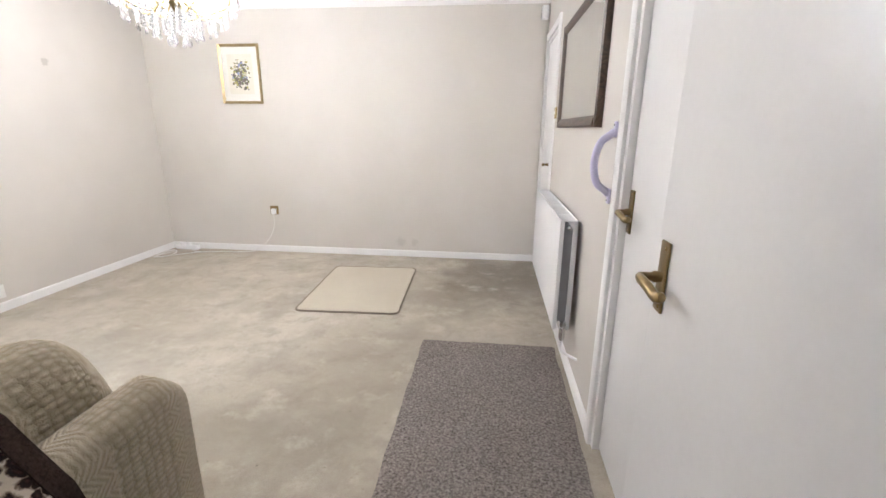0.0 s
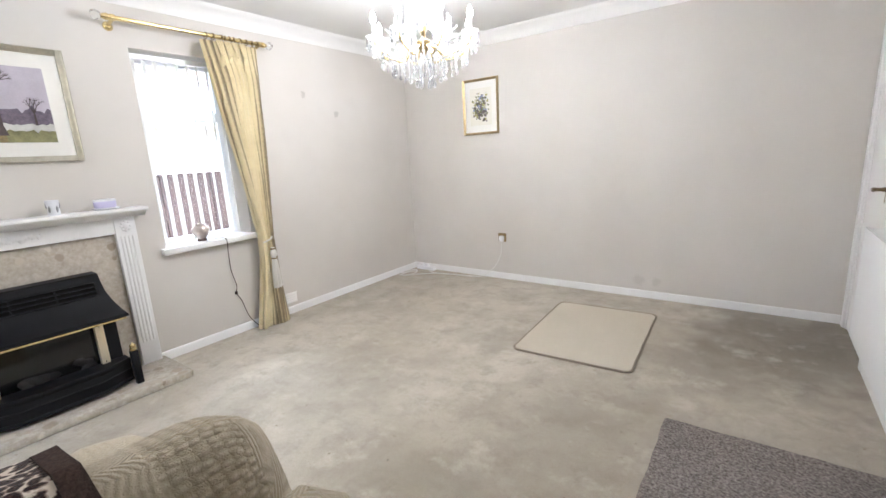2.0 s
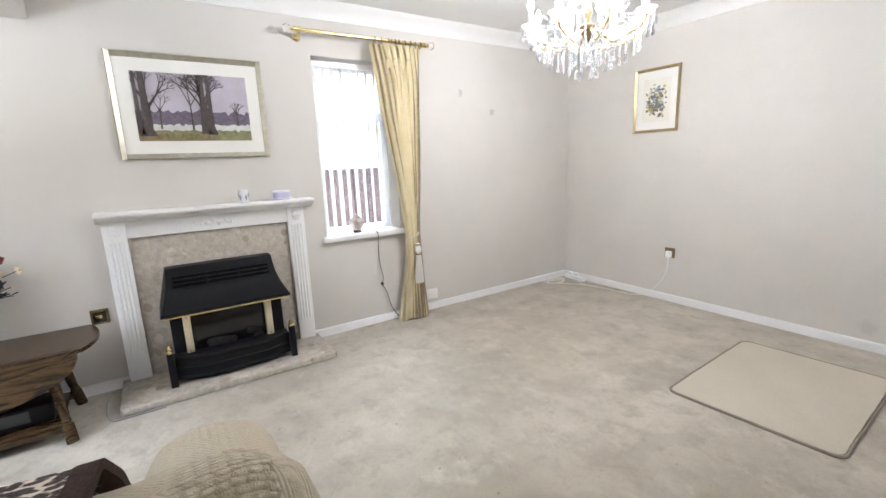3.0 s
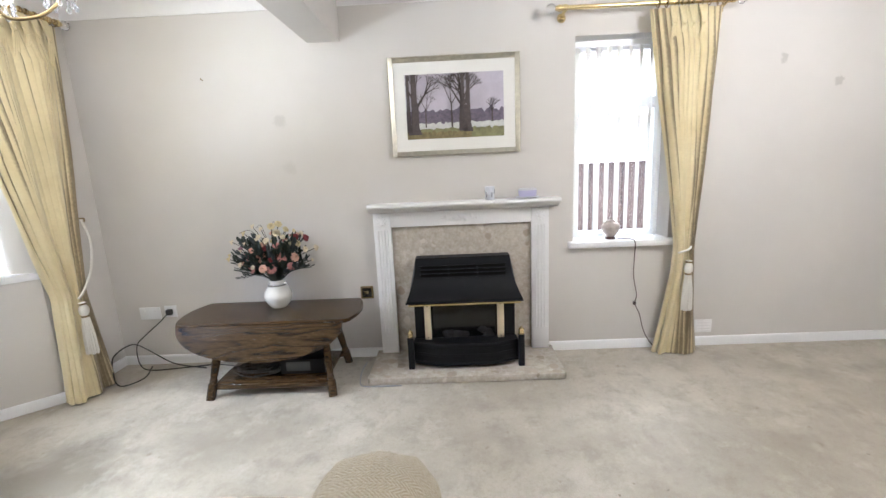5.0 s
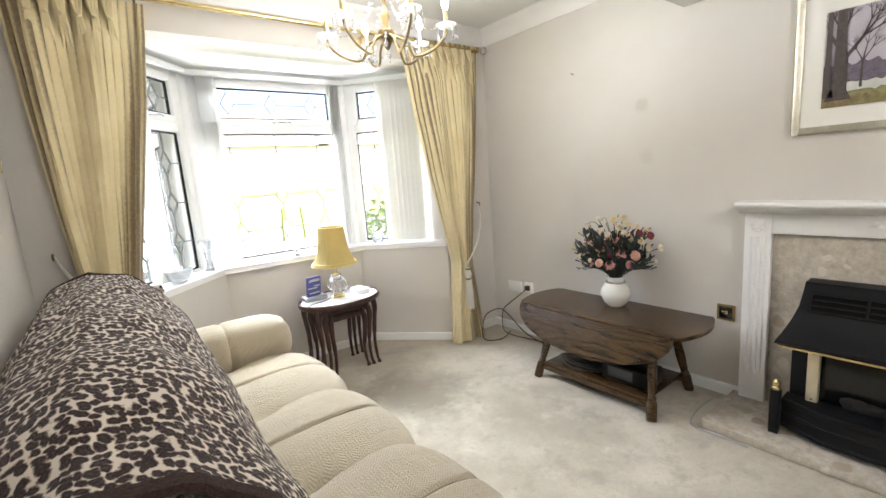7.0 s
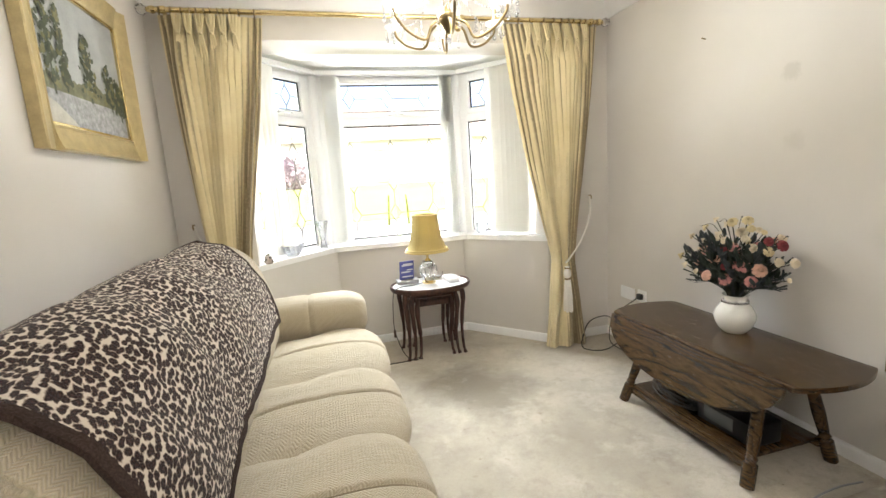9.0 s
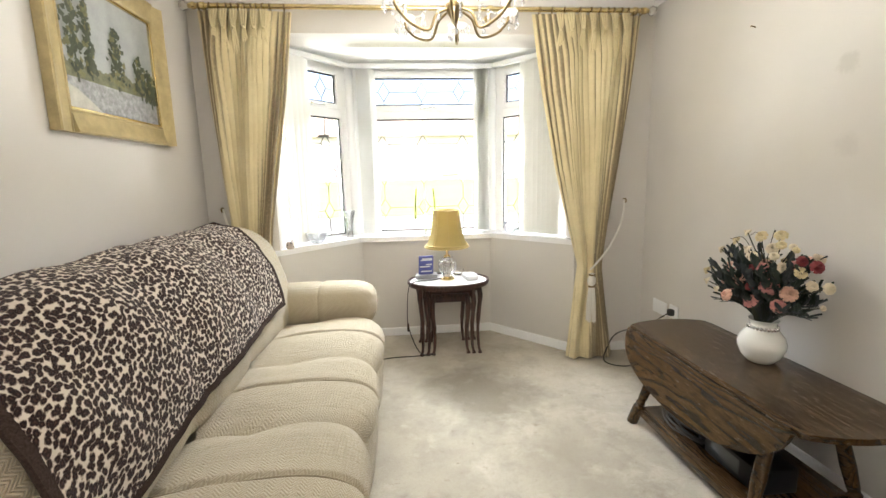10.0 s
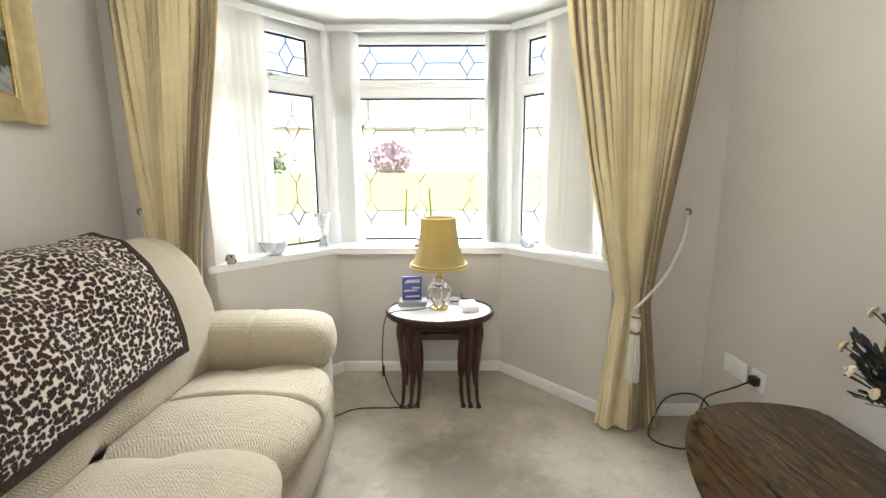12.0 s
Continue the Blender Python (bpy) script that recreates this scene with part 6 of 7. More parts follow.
rug, outline = soft_rect("rug", -0.345, 0.455, 1.12, 2.655, 0.012, 0, M_RUG, "grey-brown tufted pile rug on the carpet", "rug", 0.008, 0.012)
part("tufted_top", prism(outline, 0.001, 0.013, 0.004), M_RUG, rug)
mat_, outline = soft_rect("mat", -1.365, -0.605, 3.01, 4.05, 0.01, 2.5, M_MAT, "cream carpet offcut mat with a dark bound edge", "mat", 0.003, 0.05)
part("tufted_top", prism([(x * 0.978, y * 0.983) for x, y in outline], 0.001, 0.012, 0.002), M_MAT, mat_)
part("binding", tube([(x, y, 0.006) for x, y in outline + outline[:1]], 0.007, 6), M_MATEDGE, mat_, "dark bound edge")


# ---- pictures ----
def framed(name, m, w, h, fw, fd, frame_mat, label, mount=0.0, profile=None):
    """A picture hung in the local xz plane, y out from the wall, its lower middle at the origin."""
    p = thing(name, label=label, category="picture")
    p.matrix_world = m
    prof = profile or [(0.002, 0.0), (fd, 0.0), (fd + 0.004, fw * 0.15), (fd * 0.8, fw * 0.5), (fd * 0.72, fw * 0.85), (fd * 0.5, fw), (0.002, fw)]
    for x, s in ((-w / 2, 1), (w / 2, -1)):
        part("frame_side", extrude(prof, 0, h, lambda d, q, z: (x + s * q, d, z)), frame_mat, p)
    for z, s in ((0, 1), (h, -1)):
        part("frame_rail", extrude(prof, -w / 2 + fw * 0.98, w / 2 - fw * 0.98, lambda d, q, t: (t, d * 0.99, z + s * q)), frame_mat, p)
    part("backing", box(-w / 2 + fw * 0.6, w / 2 - fw * 0.6, 0.002, 0.006, fw * 0.6, h - fw * 0.6), M_MOUNT, p, "pale picture mount")
    return p


def tint(name, c, vary=0.25, scale=25.0):
    return plain(name, c, 0.7, vary=vary, scale=scale, fine=120, relief=0.05)


T_SKY, T_FAR, T_GRASS, T_PATH, T_BARK, T_LITTER = tint("print_sky", (0.50, 0.46, 0.52), 0.15, 8), tint("print_far_trees", (0.16, 0.13, 0.17), 0.4, 60), tint("print_grass", (0.24, 0.23, 0.11), 0.4), tint("print_mist", (0.58, 0.58, 0.55), 0.15), tint("print_bark", (0.09, 0.07, 0.065), 0.3, 60), tint("print_leaf_litter", (0.23, 0.18, 0.08), 0.5, 50)
T_LIT = tint("oil_lit_leaves", (0.17, 0.16, 0.07), 0.5, 45)
T_WATER, T_FOLIAGE, T_OLDSKY = tint("oil_water", (0.32, 0.32, 0.32), 0.5, 40), tint("oil_foliage", (0.055, 0.065, 0.035), 0.6, 45), tint("oil_sky", (0.34, 0.35, 0.34), 0.2, 9)


def flat(points, y, thick=0.0006):
    return extrude(points, y, y + thick, lambda a, b, s: (a, s, b))


def ridge(x0, x1, base, top, rough, seed, n_=40):
    up = [(x0 + (x1 - x0) * k / n_, top + rough * noise.noise(Vector((k * 0.7, seed, 0))) + 0.5 * rough * noise.noise(Vector((k * 2.1, seed, 4)))) for k in range(n_ + 1)]
    return [(x0, base), (x1, base)] + up[::-1]


def bare_tree(bm, x, z, h, w, y, seed):
    """Flat painted tree: trunk and forking branches."""
    r_ = random.Random(seed)

    def limb(px, pz, ang, ln, wd, depth):
        qx, qz = px + ln * math.sin(ang), pz + ln * math.cos(ang)
        nx_, nz_ = math.cos(ang) * wd / 2, -math.sin(ang) * wd / 2
        own = flat([(px - nx_, pz - nz_), (px + nx_, pz + nz_), (qx + nx_ * 0.6, qz + nz_ * 0.6), (qx - nx_ * 0.6, qz - nz_ * 0.6)], y, 0.0004)
        merge(bm, own)
        if depth:
            for da in (-0.5, 0.45, r_.uniform(-0.2, 0.2)):
                limb(qx, qz, ang + da * r_.uniform(0.6, 1.3), ln * r_.uniform(0.5, 0.72), wd * 0.52, depth - 1)

    limb(x, z, r_.uniform(-0.05, 0.05), h * 0.48, w, 4 if w > 0.012 else 3)


big = framed("picture", pose(WEST, 1.02, 1.40, 0, 0, -90), 0.84, 0.615, 0.032, 0.022, M_SILVERLEAF, "framed print of misty winter parkland with bare trees")
PX0, PX1, PZ0, PZ1 = -0.315, 0.315, 0.108, 0.508
pr_ = part("print", box(PX0, PX1, 0.0062, 0.0072, PZ0, PZ1), T_SKY, big, "winter landscape print")
part("far_treeline", flat(ridge(PX0, PX1, 0.20, 0.285, 0.05, 3), 0.0074), T_FAR, pr_)
part("mist", flat(ridge(PX0, PX1, 0.165, 0.205, 0.02, 5), 0.0082), T_PATH, pr_)
part("grass", flat(ridge(PX0, PX1, PZ0, 0.170, 0.015, 8), 0.0090), T_GRASS, pr_)
part("leaf_litter", flat(ridge(PX1 - 0.42, PX1, PZ0, 0.150, 0.02, 11), 0.0098), T_LITTER, pr_)
for x, z, h, w, sd in ((0.25, 0.14, 0.40, 0.032, 1), (-0.07, 0.15, 0.45, 0.036, 2), (-0.035, 0.155, 0.44, 0.024, 3), (0.02, 0.175, 0.30, 0.012, 5), (0.19, 0.18, 0.22, 0.010, 7), (-0.24, 0.20, 0.13, 0.012, 9)):
    bm = bmesh.new()
    bare_tree(bm, x, z, min(h, (PZ1 - z) * 0.95), w, 0.0106, sd)
    for v_ in bm.verts:
        v_.co.z = min(v_.co.z, PZ1)
        v_.co.x = min(max(v_.co.x, PX0), PX1)
    part("tree", bm, T_BARK, pr_)
for x, w, base in ((0.262, 0.040, 0.135), (-0.052, 0.024, 0.15), (-0.086, 0.026, 0.145), (0.30, 0.022, 0.15)):
    part("tree", flat([(x - w * 1.15, base), (x + min(w * 1.15, PX1 - x), base), (x + min(w * 0.62, PX1 - x), base + 0.05), (x + w * 0.45, base + 0.14), (x + w * 0.36, PZ1), (x - w * 0.42, PZ1), (x - w * 0.52, base + 0.14), (x - w * 0.62, base + 0.05)], 0.0112), T_BARK, pr_)
sm = framed("picture", pose(-2.405, NORTH, 1.50, 0, 0, 180), 0.41, 0.54, 0.024, 0.02, M_GOLDLEAF, "gold-framed watercolour of a flower posy")
part("sheet", box(-0.125, 0.125, 0.0062, 0.007, 0.09, 0.45), tint("watercolour_paper", (0.74, 0.71, 0.62), 0.05, 8), sm, "cream watercolour sheet")
M_DAB = [tint("watercolour_" + key, c, 0.4) for key, c in (("green", (0.14, 0.16, 0.08)), ("blue", (0.30, 0.33, 0.48)), ("white", (0.62, 0.60, 0.50)), ("ochre", (0.40, 0.36, 0.14)), ("brown", (0.17, 0.14, 0.13)))]
dab_rnd = random.Random(8)
posy = [bmesh.new() for _ in range(5)]
for k in range(210):
    cx_, cz_ = 0.043 * dab_rnd.gauss(0, 1), 0.27 + 0.062 * dab_rnd.gauss(0, 1)
    cx_, cz_ = max(-0.09, min(0.09, cx_)), max(0.13, min(0.40, cz_))
    s = 0.0125 * dab_rnd.uniform(0.4, 1.2)
    kind = dab_rnd.choice((0, 0, 1, 2, 3, 4)) if cz_ > 0.22 else dab_rnd.choice((0, 3, 4, 4))
    merge(posy[kind], flat([(cx_ + s * (1 + 0.4 * math.sin(3 * b + k)) * math.cos(b), cz_ + s * (1 + 0.4 * math.cos(2 * b + k)) * math.sin(b)) for b in np.linspace(0, 2 * math.pi, 9)[:-1]], 0.0072 + 0.00003 * k, 0.00002))
for kind, bm in enumerate(posy):
    part("paint_dab", bm, M_DAB[kind], sm)
old = framed("picture", pose(LOUNGE_EAST, -0.675, 1.47, 0, 0, 90), 0.81, 0.68, 0.092, 0.042, M_CREAMFRAME, "distressed cream and gold framed painting of trees beside water", profile=[(0.002, 0.0), (0.040, 0.0), (0.044, 0.006), (0.040, 0.012), (0.034, 0.03), (0.028, 0.055), (0.024, 0.076), (0.028, 0.080), (0.024, 0.088), (0.012, 0.092), (0.002, 0.092)])
lip = bmesh.new()
for x0, x1, z0, z1 in ((-0.319, -0.307, 0.086, 0.594), (0.307, 0.319, 0.086, 0.594), (-0.307, 0.307, 0.086, 0.098), (-0.307, 0.307, 0.582, 0.594)):
    box(x0, x1, 0.006, 0.020, z0, z1, 0.002, lip)
part("gilt_slip", lip, M_BRASS, old, "bright gilt inner slip")
QX, QZ0, QZ1 = 0.31, 0.095, 0.585
cv = part("canvas", box(-QX, QX, 0.0062, 0.0075, QZ0, QZ1), T_OLDSKY, old, "dark varnished landscape painting")
part("water", flat(ridge(-QX, QX, QZ0, 0.225, 0.02, 21), 0.0078), T_WATER, cv)
part("bank", flat(ridge(-QX, QX, 0.215, 0.275, 0.04, 23), 0.0085), tint("oil_bank", (0.16, 0.16, 0.09), 0.5, 40), cv)
part("path", flat([(QX, QZ0), (0.10, QZ0), (0.24, 0.17), (QX, 0.19)], 0.0092), tint("oil_path", (0.45, 0.43, 0.37), 0.2), cv)
for x, z, w, h, sd in ((-0.23, 0.25, 0.12, 0.33, 1), (-0.15, 0.27, 0.05, 0.28, 2), (0.02, 0.26, 0.11, 0.23, 4), (0.19, 0.25, 0.12, 0.16, 5), (0.27, 0.22, 0.08, 0.13, 6)):
    x = -x
    bm, hi = bmesh.new(), bmesh.new()
    for k in range(90):
        r_ = random.Random(sd * 150 + k)
        t = r_.random()
        px = x + w * 0.55 * (1.05 - 0.65 * t) * r_.gauss(0, 0.55)
        pz = z - 0.02 + h * t
        s = 0.013 * r_.uniform(0.5, 1.3)
        dab = [(min(QX, max(-QX, px + s * (1 + 0.4 * math.sin(3 * b + k)) * math.cos(b))), min(QZ1, pz + s * (1 + 0.4 * math.cos(2 * b + k)) * math.sin(b))) for b in np.linspace(0, 2 * math.pi, 9)[:-1]]
        merge(hi if k % 4 == 0 else bm, flat(dab, 0.0095 + 0.00004 * k, 0.00003))
    merge(bm, flat([(x - 0.006, z - 0.05), (x + 0.006, z - 0.05), (x + 0.004, z + h * 0.5), (x - 0.004, z + h * 0.5)], 0.0093, 0.0001))
    tr_ = part("painted_tree", bm, T_FOLIAGE, cv)
    part("highlight", hi, T_LIT, tr_)


# ---- chandeliers ----
def bead_strand(beads, r0, drop, faceted=True):
    """A chain of crystal beads ending in a drop; hangs down from the origin."""
    bm = bmesh.new()
    z = 0.0
    for k in range(beads):
        blob(r0, (0, 0, z - r0), (1, 1, 1), 1, bm)
        z -= 2.15 * r0
    own = lathe([(0.0, 0.0), (drop * 0.25, -drop * 0.35), (drop * 0.5, -drop * 1.0), (drop * 0.52, -drop * 1.35), (drop * 0.35, -drop * 1.75), (0.0, -drop * 1.95)][::-1], 8)
    merge(bm, own, Matrix.Translation((0, 0, z)))
    return bm


def chandelier(at, arms, radius, dip, rise, label, strands_cup, low_rings, tiers, turn=0.0):
    c = thing("chandelier", at, turn, label=label, category="chandelier")
    top = CEIL - at[2]
    part("ceiling_rose", lathe([(0.0, top), (0.055, top - 0.002), (0.05, top - 0.02), (0.02, top - 0.035), (0.008, top - 0.05), (0.0, top - 0.05)][::-1], 24), M_BRASS, c)
    part("stem", lathe([(0.0, -0.02), (0.010, -0.015), (0.020, 0.01), (0.035, 0.03), (0.042, 0.055), (0.040, 0.065), (0.018, 0.075), (0.014, 0.10), (0.024, 0.13), (0.012, 0.16), (0.008, 0.20), (0.008, top - 0.04), (0.0, top - 0.04)], 18), M_AGED, c, "turned brass stem and bowl")
    cup_me = candle_me = bulb_me = strand_me = long_me = None
    for k in range(arms):
        a = 2 * math.pi * k / arms
        d = Vector((math.cos(a), math.sin(a), 0))
        up = Vector((0, 0, 1))
        pts = [d * 0.03 + up * 0.045, d * 0.09 + up * 0.012, d * radius * 0.45 + up * (0.015 - dip), d * radius * 0.75 + up * (0.035 - dip), d * radius * 0.96 + up * (rise * 0.35), d * radius + up * rise]
        arm = part("arm", tube(curve(pts, 6), 0.0062, 10), M_AGED if arms < 7 else M_BRASS, c, "curved brass arm")
        tip = d * radius + up * rise
        if k == 0:
            cup = part("drip_dish", lathe([(0.0, 0.0), (0.012, 0.0), (0.03, 0.006), (0.045, 0.016), (0.048, 0.022), (0.043, 0.021), (0.028, 0.012), (0.0, 0.008)], 20), M_DISH, arm, "scalloped glass drip dish")
            candle = part("candle_tube", lathe([(0.0, 0.005), (0.011, 0.005), (0.011, 0.085), (0.0, 0.085)], 14), M_BRASS if arms < 7 else M_UPVC, arm, "candle sleeve")
            bulb = part("bulb", lathe([(0.0, 0.085), (0.008, 0.088), (0.016, 0.105), (0.0165, 0.118), (0.011, 0.138), (0.004, 0.152), (0.0, 0.156)], 14), M_BULB, arm, "lit candle bulb")
            strand = part("crystal_strand", bead_strand(3, 0.005, 0.016), M_DROP, arm, "clear crystal drops", smooth=False)
            cup_me, candle_me, bulb_me, strand_me = cup.data, candle.data, bulb.data, strand.data
        else:
            cup, candle, bulb, strand = new("drip_dish", cup_me), new("candle_tube", candle_me), new("bulb", bulb_me), new("crystal_strand", strand_me)
        for ob in (cup, candle, bulb):
            ob.parent, ob.location = arm, tip
        for j in range(strands_cup):
            b = 2 * math.pi * j / strands_cup + a
            ob = strand if j == 0 else new("crystal_strand", strand_me)
            ob.parent, ob.location = arm, tip + Vector((0.045 * math.cos(b), 0.045 * math.sin(b), 0.014))
    for ring, (r, z, count, beads, drop) in enumerate(low_rings):
        first = None
        for j in range(count):
            b = 2 * math.pi * (j + 0.5 * ring) / count
            if first is None:
                first = part("crystal_strand", bead_strand(beads, 0.0072, drop), M_DROP, c, "clear crystal drops", smooth=False)
                ob = first
            else:
                ob = new("crystal_strand", first.data)
                ob.parent = c
            ob.location = (r * math.cos(b), r * math.sin(b), z)
    # swags of beads from the stem to the dishes
    for k in range(arms * tiers):
        a = 2 * math.pi * (k / (arms * tiers))
        bm = bmesh.new()
        hi, lo = Vector((0.02 * math.cos(a), 0.02 * math.sin(a), top * 0.62)), Vector((radius * 0.93 * math.cos(a), radius * 0.93 * math.sin(a), rise + 0.03))
        for j in range(17):
            t = j / 16
            p = hi + (lo - hi) * t - Vector((0, 0, 0.10 * 4 * t * (1 - t)))
            blob(0.0055, p, (1, 1, 1), 1, bm)
        part("bead_swag", bm, M_DROP, c, "swag of crystal beads", smooth=False)
    part("pendant", blob(0.017, (0, 0, -0.045), (1, 1, 1.1), 1), M_DROP, c, "faceted crystal ball", smooth=False)
    return c


north_ch = chandelier((-1.715, 2.69, 1.905), 8, 0.29, 0.045, 0.055, "lit brass chandelier dripping with crystal drops", 8, [(0.25, 0.03, 22, 5, 0.017), (0.19, 0.0, 16, 6, 0.018), (0.12, -0.01, 11, 7, 0.02), (0.05, -0.02, 6, 8, 0.026), (0.16, 0.19, 16, 5, 0.018), (0.09, 0.26, 10, 5, 0.018)], 2, 12)
south_ch = chandelier((-1.955, -0.62, 1.965), 6, 0.285, 0.07, 0.05, "aged brass chandelier with glass dishes and crystal drops", 7, [(0.15, 0.02, 10, 2, 0.017)], 1, 20)
for nm, at, w in (("north_bulbs", (-1.715, 2.69, 2.16), N_BULBS), ("south_bulbs", (-1.95, -0.62, 2.15), S_BULBS)):
    lp = new(nm, bpy.data.lights.new(nm, "POINT"))
    lp.data.energy, lp.data.color, lp.data.shadow_soft_size = w, (1.0, 0.955, 0.89), 0.22
    lp.location = at

# ---- small things on ledges ----
cupx = thing("ceramic_ornament", (WEST + 0.085, 1.225, 1.10), label="small grey and white ceramic ornament on the mantel", category="ornament")
part("body", lathe([(0.0, 0.0), (0.026, 0.0), (0.03, 0.01), (0.026, 0.045), (0.033, 0.085), (0.030, 0.086), (0.02, 0.05), (0.0, 0.04)], 16), M_CARDWHITE, cupx)
for k in range(5):
    a = 2 * math.pi * k / 5 + 0.4
    part("relief_leaf", blob(0.013, (0.029 * math.cos(a), 0.029 * math.sin(a), 0.035 + 0.02 * (k % 2)), (0.5, 0.5, 1.6), 1), M_GREYPLASTIC, cupx)
trk = thing("trinket_box", (WEST + 0.085, 1.47, 1.10), 5, label="oval lilac and white china trinket box on the mantel", category="trinket box")
part("saucer", lathe([(0.0, 0.0), (0.06, 0.002), (0.075, 0.010), (0.075, 0.014), (0.0, 0.012)], 24, squash=(0.6, 1)), M_CARDWHITE, trk)
part("dish", lathe([(0.0, 0.012), (0.05, 0.012), (0.058, 0.02), (0.060, 0.05), (0.057, 0.052), (0.0, 0.052)], 24, squash=(0.6, 1)), M_LILAC, trk)
part("lid", lathe([(0.0, 0.052), (0.061, 0.052), (0.061, 0.060), (0.052, 0.066), (0.0, 0.068)], 24, squash=(0.6, 1)), M_CARDWHITE, trk, "white lid")
urn = thing("urn", (WEST - 0.045, 2.06, 0.785), label="lustre lidded urn on a dark stand", category="urn")
part("stand", lathe([(0.0, 0.0), (0.036, 0.0), (0.036, 0.010), (0.028, 0.018), (0.0, 0.018)], 18), M_MAHOG, urn, "dark wooden stand")
part("body", lathe([(0.0, 0.018), (0.028, 0.018), (0.050, 0.045), (0.063, 0.075), (0.061, 0.095), (0.045, 0.112), (0.035, 0.116), (0.0, 0.116)], 26), M_URN, urn)
part("lid", lathe([(0.0, 0.116), (0.034, 0.116), (0.030, 0.128), (0.010, 0.134), (0.008, 0.142), (0.011, 0.150), (0.0, 0.156)], 18), M_URN, urn)
ufx = thing("urn_flex", (WEST + 0.02, 2.23, 0.0), label="brown flex hanging from the window sill to the floor", category="cable")
wpart("flex", tube(curve([(WEST - 0.02, 2.10, 0.79), (WEST + 0.03, 2.17, 0.792), (WEST + 0.058, 2.19, 0.77), (WEST + 0.03, 2.20, 0.66), (WEST + 0.022, 2.205, 0.52), (WEST + 0.03, 2.225, 0.40), (WEST + 0.022, 2.22, 0.33), (WEST + 0.03, 2.25, 0.26), (WEST + 0.025, 2.28, 0.15), (WEST + 0.03, 2.31, 0.08), (WEST + 0.05, 2.36, 0.006)], 6), 0.0032, 6), M_MAHOG, ufx)
wpart("inline_switch", box(WEST + 0.018, WEST + 0.034, 2.205, 2.225, 0.325, 0.35, 0.004), M_MAHOG, ufx)
cndl = thing("candelabrum", (-1.87, -2.03, 0.822), label="glass two-arm candle holder with green candles on the sill", category="candle holder")
part("stem", lathe([(0.0, 0.0), (0.035, 0.0), (0.03, 0.008), (0.008, 0.018), (0.010, 0.05), (0.006, 0.09), (0.012, 0.13), (0.006, 0.17), (0.008, 0.30), (0.0, 0.36)], 14), M_CRYSTAL, cndl, smooth=False)
for s in (-1, 1):
    arm = part("arm", tube(curve([(0, 0, 0.12), (s * 0.04, 0, 0.10), (s * 0.08, 0, 0.12)], 5), 0.006, 8), M_CRYSTAL, cndl)
    part("cup", lathe([(0.0, 0.118), (0.014, 0.12), (0.03, 0.126), (0.03, 0.130), (0.012, 0.128), (0.0, 0.128)], 14, at=(s * 0.08, 0, 0)), M_CRYSTAL, arm)
    part("candle", tube([(s * 0.08, 0, 0.128), (s * 0.076, 0, 0.25), (s * 0.068, 0, 0.365)], [0.0095, 0.008, 0.006], 10), M_CANDLE, arm, "olive green taper candle")


def glass_piece(name, at, prof, label, n_=18):
    g = thing(name, at, label=label, category="glassware")
    part("vessel", lathe(prof, n_), M_DROP, g, smooth=False)


glass_piece("glass_vase", (-1.27, -2.02, 0.822), [(0.0, 0.0), (0.035, 0.0), (0.025, 0.015), (0.02, 0.06), (0.035, 0.15), (0.05, 0.21), (0.045, 0.21), (0.03, 0.15), (0.012, 0.06), (0.0, 0.05)], "tall clear cut-glass vase on the sill")
glass_piece("glass_bowl", (-1.06, -1.76, 0.822), [(0.0, 0.0), (0.04, 0.0), (0.06, 0.02), (0.085, 0.08), (0.08, 0.08), (0.055, 0.028), (0.0, 0.012)], "clear cut-glass bowl on the sill")
glass_piece("glass_plate", (-2.55, -1.98, 0.822), [(0.0, 0.0), (0.03, 0.0), (0.045, 0.02), (0.055, 0.07), (0.048, 0.09), (0.042, 0.07), (0.035, 0.025), (0.0, 0.012)], "small clear glass bowl on the sill")
pot = thing("trinket_pot", (-0.93, -1.52, 0.822), label="small patterned pot at the end of the sill", category="ornament")
part("body", lathe([(0.0, 0.0), (0.022, 0.0), (0.026, 0.02), (0.024, 0.04), (0.018, 0.05), (0.0, 0.05)], 14), M_URN, pot)
for k in range(6):
    part("spot", blob(0.007, (0.024 * math.cos(k * 1.05), 0.024 * math.sin(k * 1.05), 0.015 + 0.014 * (k % 3)), (1, 1, 1), 1), M_MATTBLACK, pot)


# ---- sockets, cables, vent, nail ----
def socket(m, w, h, mat, label, rockers):
    s = thing("wall_socket", label=label, category="socket")
    s.matrix_world = m
    pl_ = part("plate", box(-w / 2, w / 2, 0.0005, 0.009, -h / 2, h / 2, 0.003), mat, s)
    for x in rockers:
        part("rocker", box(x - 0.008, x + 0.008, 0.009, 0.0125, 0.012, 0.030, 0.002), M_UPVC if mat is M_UPVC else M_MATTBLACK, s)
    return s


